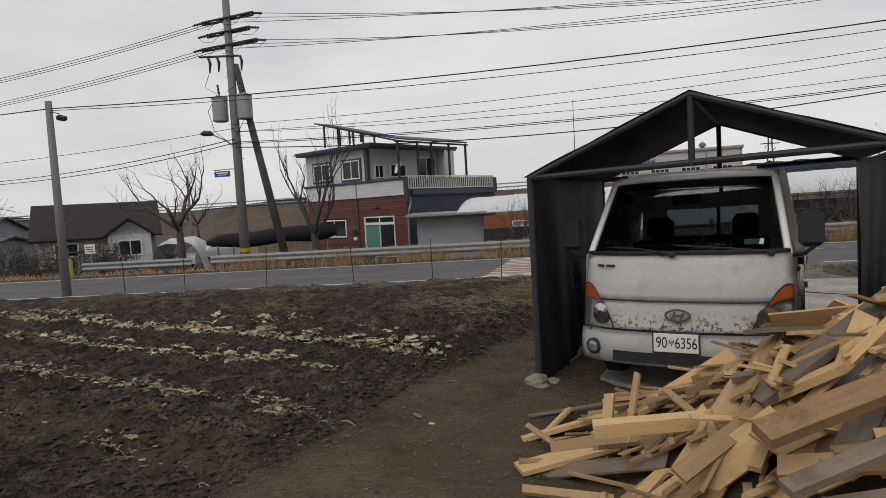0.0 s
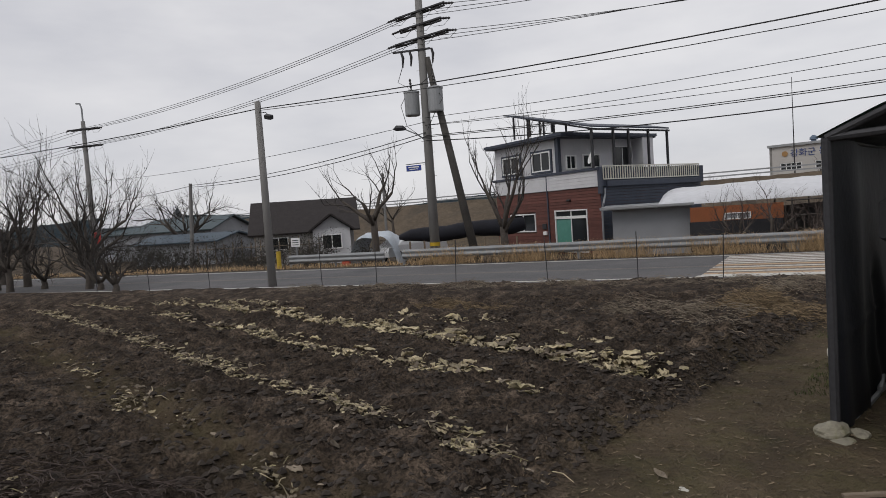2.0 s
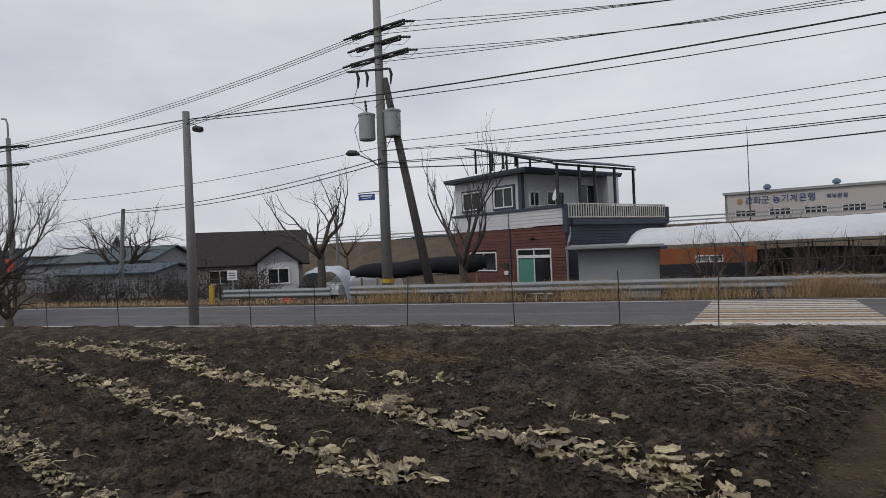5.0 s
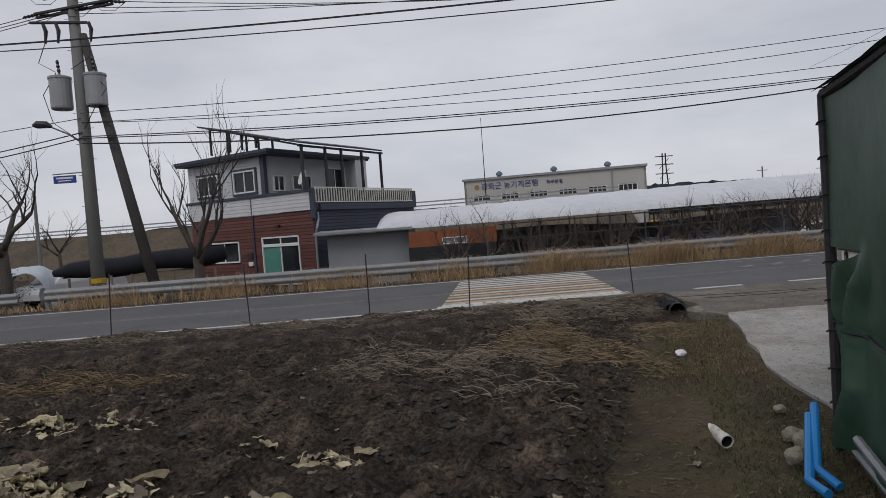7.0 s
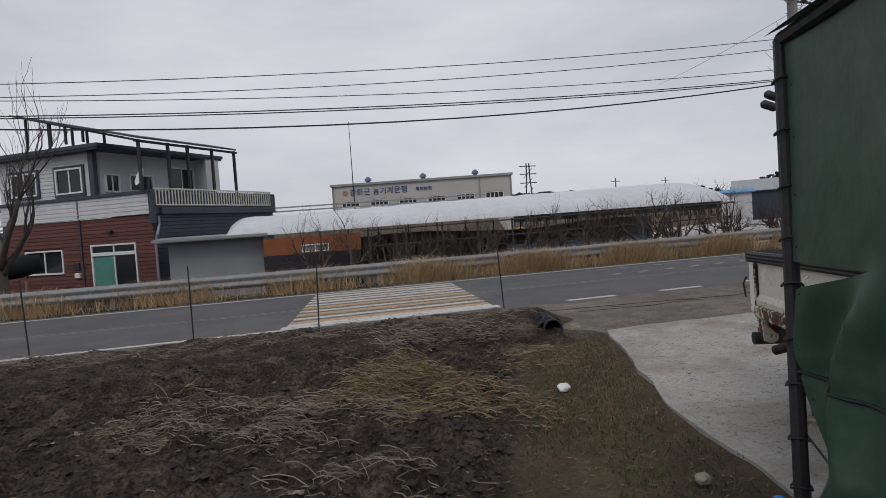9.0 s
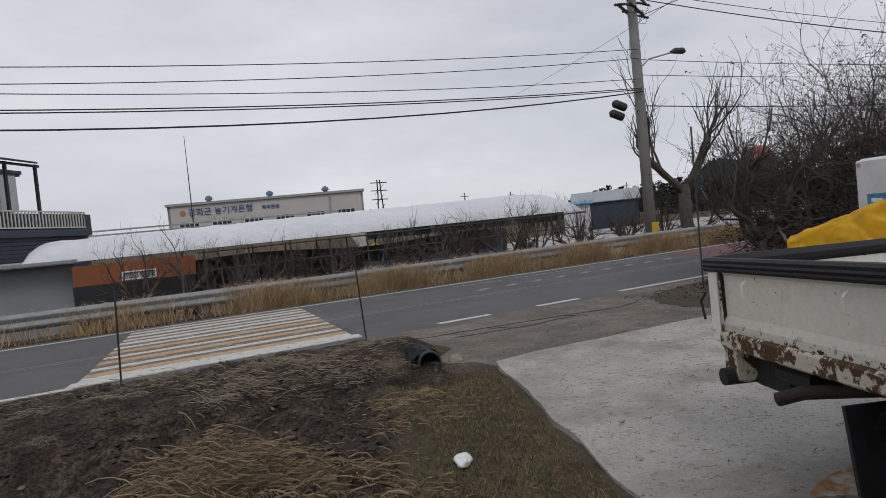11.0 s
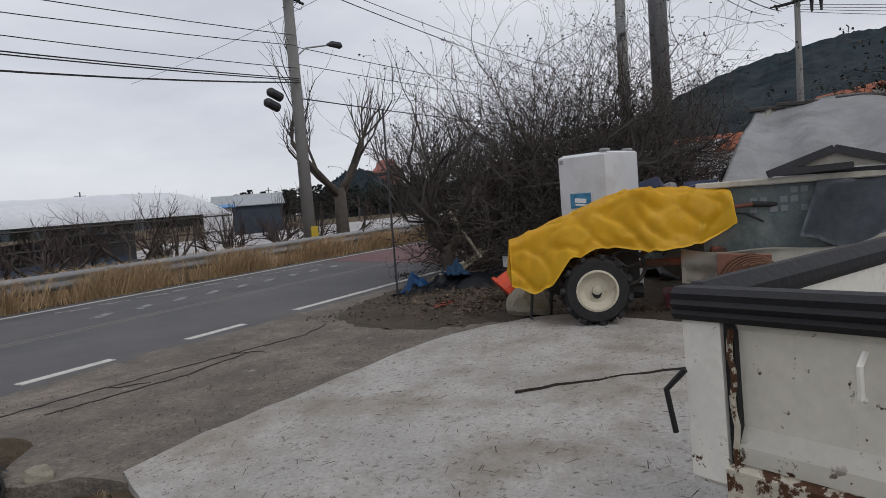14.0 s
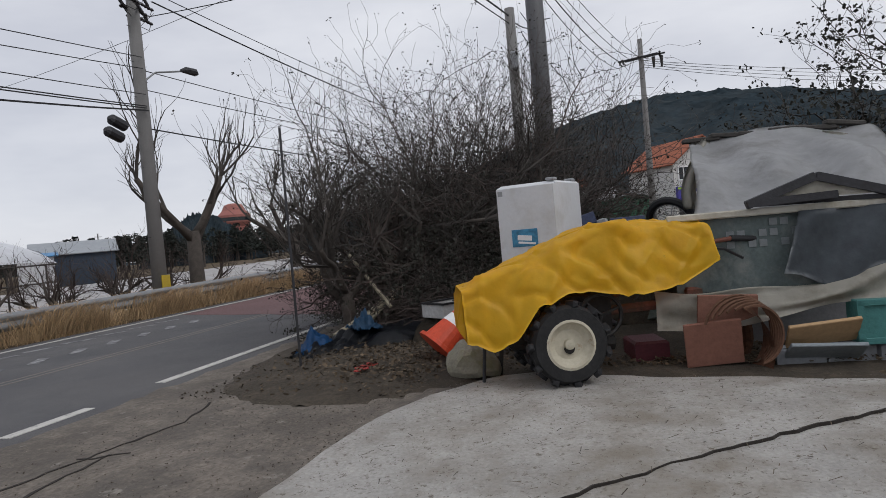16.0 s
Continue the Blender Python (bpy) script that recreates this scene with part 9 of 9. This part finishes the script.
M["weeds"] = mat("tan_dry_weeds", (0.185, 0.135, 0.08), 0.92, var=0.3, scale=3, by_island=0.65, bump=0)
strands("straw_heap", (-4.0, 11.8), 0.9, 0.38, 0.18, 1300, "low heap of tan straw on the dark soil", M["weeds"], rng, (0.08, 0.26), 0.003)
strands("straw_heap", (0.85, 11.75), 0.6, 0.45, 0.36, 3000, "heap of tan dry weeds by the ditch", M["weeds"], rng, (0.06, 0.22), 0.0022)
strands("straw_heap", (1.3, 11.2), 0.7, 0.8, 0.12, 900, "matted tan dry grass at the field corner", M["weeds"], rng, (0.06, 0.22), 0.003)
strands("dead_stalks", (-0.45, 11.4), 0.75, 0.5, 0.26, 700, "grey tangle of dead stalks in the field", M["greyleaf"], rng)
strands("dead_stalks", (0.35, 10.7), 0.7, 0.45, 0.2, 350, "grey tangle of dead stalks by the path", M["greyleaf"], rng)
strands("dead_stalks", (0.4, 9.5), 0.5, 0.25, 0.06, 120, "thin dead vine lying on the soil", M["greyleaf"], rng)
strands("dead_stalks", (-3.6, 3.6), 1.3, 0.7, 0.2, 1200, "dark dry stalks on the nearest bed", M["twigred"], rng)
for k in range(6):
    strands("dead_stalks", (-9 + 2.1 * k, 15.2), 1.2, 0.5, 0.07, 420, "dry grey stalks along the ditch bank", M["greyleaf"], rng)
strands("dead_stalks", (2.2, 14.4), 1.1, 0.8, 0.12, 1100, "dry stalks matted over the ditch bank", M["greyleaf"], rng)
strands("dead_stalks", (2.6, 12.7), 0.6, 0.9, 0.04, 420, "short dry grass along the path", M["weeds"], rng, (0.05, 0.16))
# dry grass verge beyond the road
spots = []
for _ in range(100000):
    x = rng.uniform(-9.5, 32)
    y = 22.05 + abs(rng.gauss(0, 0.45))
    dens = 0.25 + 0.75 * float(step(1.0, 5.0, x))
    if rng.random() < dens * (0.55 + 0.45 * math.sin(x * 2.1)):
        spots.append((x, y, float(base_height(x, y)) - 0.02))
blades("dry_grass", spots, "tall tan dry grass along the guardrail", M["straw"], rng, 0.15, 0.9, 0.95, 0.0042)
spots = [(rng.uniform(-40, -9), 22.2 + abs(rng.gauss(0, 0.8)), -0.02) for _ in range(4500)]
blades("dry_grass", spots, "short dry grass beside the road", M["straw"], rng, 0.06, 0.25, 0.7, 0.007)
M["greengrass"] = mat("sparse_green_grass", (0.075, 0.09, 0.03), 0.9, var=0.25, by_island=0.4, bump=0)
spots = []
for _ in range(5200):
    y = rng.uniform(7.2, 13.6)
    x = float(path_edge(y)) + abs(rng.gauss(0.5, 0.4)) + (0.55 if y < 10 else 0.0)
    if x < float(np.interp(y, [7, 9.3, 10.4, 13.4], [1.75, 2.3, 2.6, 3.7])):
        spots.append((x, y, gz(x, y)))
blades("short_grass", spots, "sparse short grass along the trodden path", M["greengrass"], rng, 0.015, 0.05, 0.9, 0.003)
# leaf litter round the yard mound and along the shed
bm = B()
for _ in range(9000):
    if rng.random() < 0.55:
        x, y = rng.gauss(9.2, 1.0), rng.gauss(13.6, 0.75)
    else:
        f = rng.random()
        x, y = 8.2 + 0.6 * f + rng.gauss(0, 0.25), 11.4 - 2.4 * f + rng.gauss(0, 0.25)
    if y > 15.3 or x < 7.4 or (y < 13.1 and x < 8.35):
        continue
    z = 0.055 + 0.07 * max(0, 1 - ((x - 9.3) / 2.6) ** 2 - ((y - 14.2) / 1.75) ** 2)
    s = rng.uniform(0.009, 0.026)
    a, b = Vector((rng.gauss(0, 1), rng.gauss(0, 1), rng.gauss(0, 0.4))).normalized() * s, Vector((rng.gauss(0, 1), rng.gauss(0, 1), rng.gauss(0, 0.4))).normalized() * s
    p = Vector((x, y, z + rng.uniform(0, 0.03)))
    bm.faces.new([bm.verts.new(p + q) for q in (a, b, -a, -b)])
tagged(part("leaf_litter", bm, M["litter"]), "brown fallen leaves on the yard dirt", "leaf litter", kind="stuff")
strands("brushwood", (11.2, 14.2), 1.3, 0.9, 0.75, 900, "pile of dry brushwood under the thicket", M["twigred"], rng, (0.3, 0.9), 0.004)
# gravel grit on slab and apron
cv, cf = [], []
for _ in range(6000):
    x, y = rng.uniform(2.6, 8.0), rng.uniform(9.4, 15.8)
    r = rng.choice([0.0015, 0.002, 0.003, 0.004, 0.005])
    o = len(cv)
    z = 0.046 if y < 13.3 else 0.018
    cv += [(x + r, y, z), (x - r, y + r * 0.5, z), (x, y - r, z), (x, y, z + r * 1.2)]
    cf += [(o, o + 1, o + 3), (o + 1, o + 2, o + 3), (o + 2, o, o + 3)]
me = bpy.data.meshes.new("grit")
me.from_pydata(cv, [], cf)
me.materials.append(mat("grit_brown", (0.2, 0.17, 0.14), 0.95, var=0.3, by_island=0.4, bump=0))
tagged(new("grit", me), "fine brown grit and crumbs on the concrete", "grit", kind="stuff")

# crumbly earth, twigs and tufts over the yard mound and the broken edge of the apron
cv, cf = [], []
for _ in range(11000):
    if rng.random() < 0.55:
        x, y = rng.gauss(9.4, 0.9), rng.gauss(13.9, 0.8)
    elif rng.random() < 0.6:
        x, y = rng.uniform(3.8, 11), 13.35 + 2.3 * rng.random() ** 1.6
    else:
        x, y = rng.uniform(2.9, 3.5), rng.uniform(13.0, 15.0)
    if (y < 13.25 and 3.6 < x < 8.3) or y > 15.6 or x < 2.9:
        continue
    r = rng.choice([0.005, 0.006, 0.008, 0.012, 0.017]) * (0.4 if x < 7.6 else 1.0)
    z = 0.02 + 0.1 * max(0, 1 - ((x - 9.45) / 2.1) ** 2 - ((y - 14.1) / 1.6) ** 2) if x > 6 else max(0.02, gz(x, y))
    o = len(cv)
    cv += [(x + d[0] * r * rng.uniform(0.7, 1.5), y + d[1] * r * rng.uniform(0.7, 1.5), z + d[2] * r * rng.uniform(0.4, 0.9)) for d in ((1, 0, 0), (-1, 0, 0), (0, 1, 0), (0, -1, 0), (0, 0, 1), (0, 0, -1))]
    cf += [tuple(o + i for i in f) for f in ((0, 2, 4), (2, 1, 4), (1, 3, 4), (3, 0, 4), (2, 0, 5), (1, 2, 5), (3, 1, 5), (0, 3, 5))]
me = bpy.data.meshes.new("earth_crumbs")
me.from_pydata(cv, [], cf)
me.materials.append(mat("earth_crumb", (0.07, 0.055, 0.04), 0.97, var=0.3, scale=8, by_island=0.5, bump=0.6))
tagged(new("earth_crumbs", me), "loose earth crumbs and pebbles on the yard dirt", "soil", kind="stuff")
# straw bits, twigs and pebbles trodden into the path
v, f = [], []
for _ in range(7500):
    y = rng.uniform(3.2, 13.4)
    x = float(path_edge(y)) + rng.uniform(-0.3, 1.9)
    if x > float(np.interp(y, [3, 6, 7.6, 9.3, 10.4, 13.4], [1.5, 1.5, 1.8, 2.4, 2.62, 3.75])):
        continue
    z, a, L, w = gz(x, y) + 0.006, rng.uniform(0, 6.283), rng.uniform(0.01, 0.05), rng.uniform(0.0015, 0.004)
    dx, dy = math.cos(a), math.sin(a)
    o = len(v)
    v += [(x - dy * w, y + dx * w, z), (x + dy * w, y - dx * w, z), (x + dx * L + dy * w, y + dy * L - dx * w, z + rng.uniform(0, 0.01)), (x + dx * L - dy * w, y + dy * L + dx * w, z + rng.uniform(0.002, 0.012))]
    f.append((o, o + 1, o + 2, o + 3))
me = bpy.data.meshes.new("path_litter")
me.from_pydata(v, [], f)
me.materials.append(mat("straw_bits", (0.15, 0.115, 0.075), 0.95, var=0.3, by_island=0.6, bump=0))
tagged(new("path_litter", me), "bits of straw and twig trodden into the path", "litter", kind="stuff")
spots = []
for _ in range(5200):
    y = rng.uniform(10.2, 13.7)
    x = rng.uniform(float(path_edge(y)) + 0.15, float(np.interp(y, [10.2, 10.4, 13.4, 13.7], [2.5, 2.6, 3.75, 3.4])))
    spots.append((x, y, gz(x, y)))
blades("short_grass", spots, "short dry tan grass beside the slab", M["weeds"], rng, 0.012, 0.05, 1.1, 0.0025)
# twigs and straw blown over the concrete slab
v, f = [], []
for _ in range(650):
    x, y = rng.uniform(2.9, 7.9), rng.uniform(9.6, 13.2)
    if x < float(np.interp(y, [9.3, 10.4, 12.25, 13.35], [2.6, 2.8, 3.5, 3.95])):
        continue
    z, a, L, w = 0.047, rng.uniform(0, 6.283), rng.uniform(0.015, 0.09), rng.uniform(0.0012, 0.0028)
    dx, dy = math.cos(a), math.sin(a)
    o = len(v)
    v += [(x - dy * w, y + dx * w, z), (x + dy * w, y - dx * w, z), (x + dx * L + dy * w, y + dy * L - dx * w, z + 0.003), (x + dx * L - dy * w, y + dy * L + dx * w, z + 0.005)]
    f.append((o, o + 1, o + 2, o + 3))
me = bpy.data.meshes.new("slab_litter")
me.from_pydata(v, [], f)
me.materials.append(mat("dark_twig_bits", (0.09, 0.07, 0.05), 0.95, var=0.3, by_island=0.6, bump=0))
tagged(new("slab_litter", me), "thin dark twigs and straw on the concrete", "litter", kind="stuff")
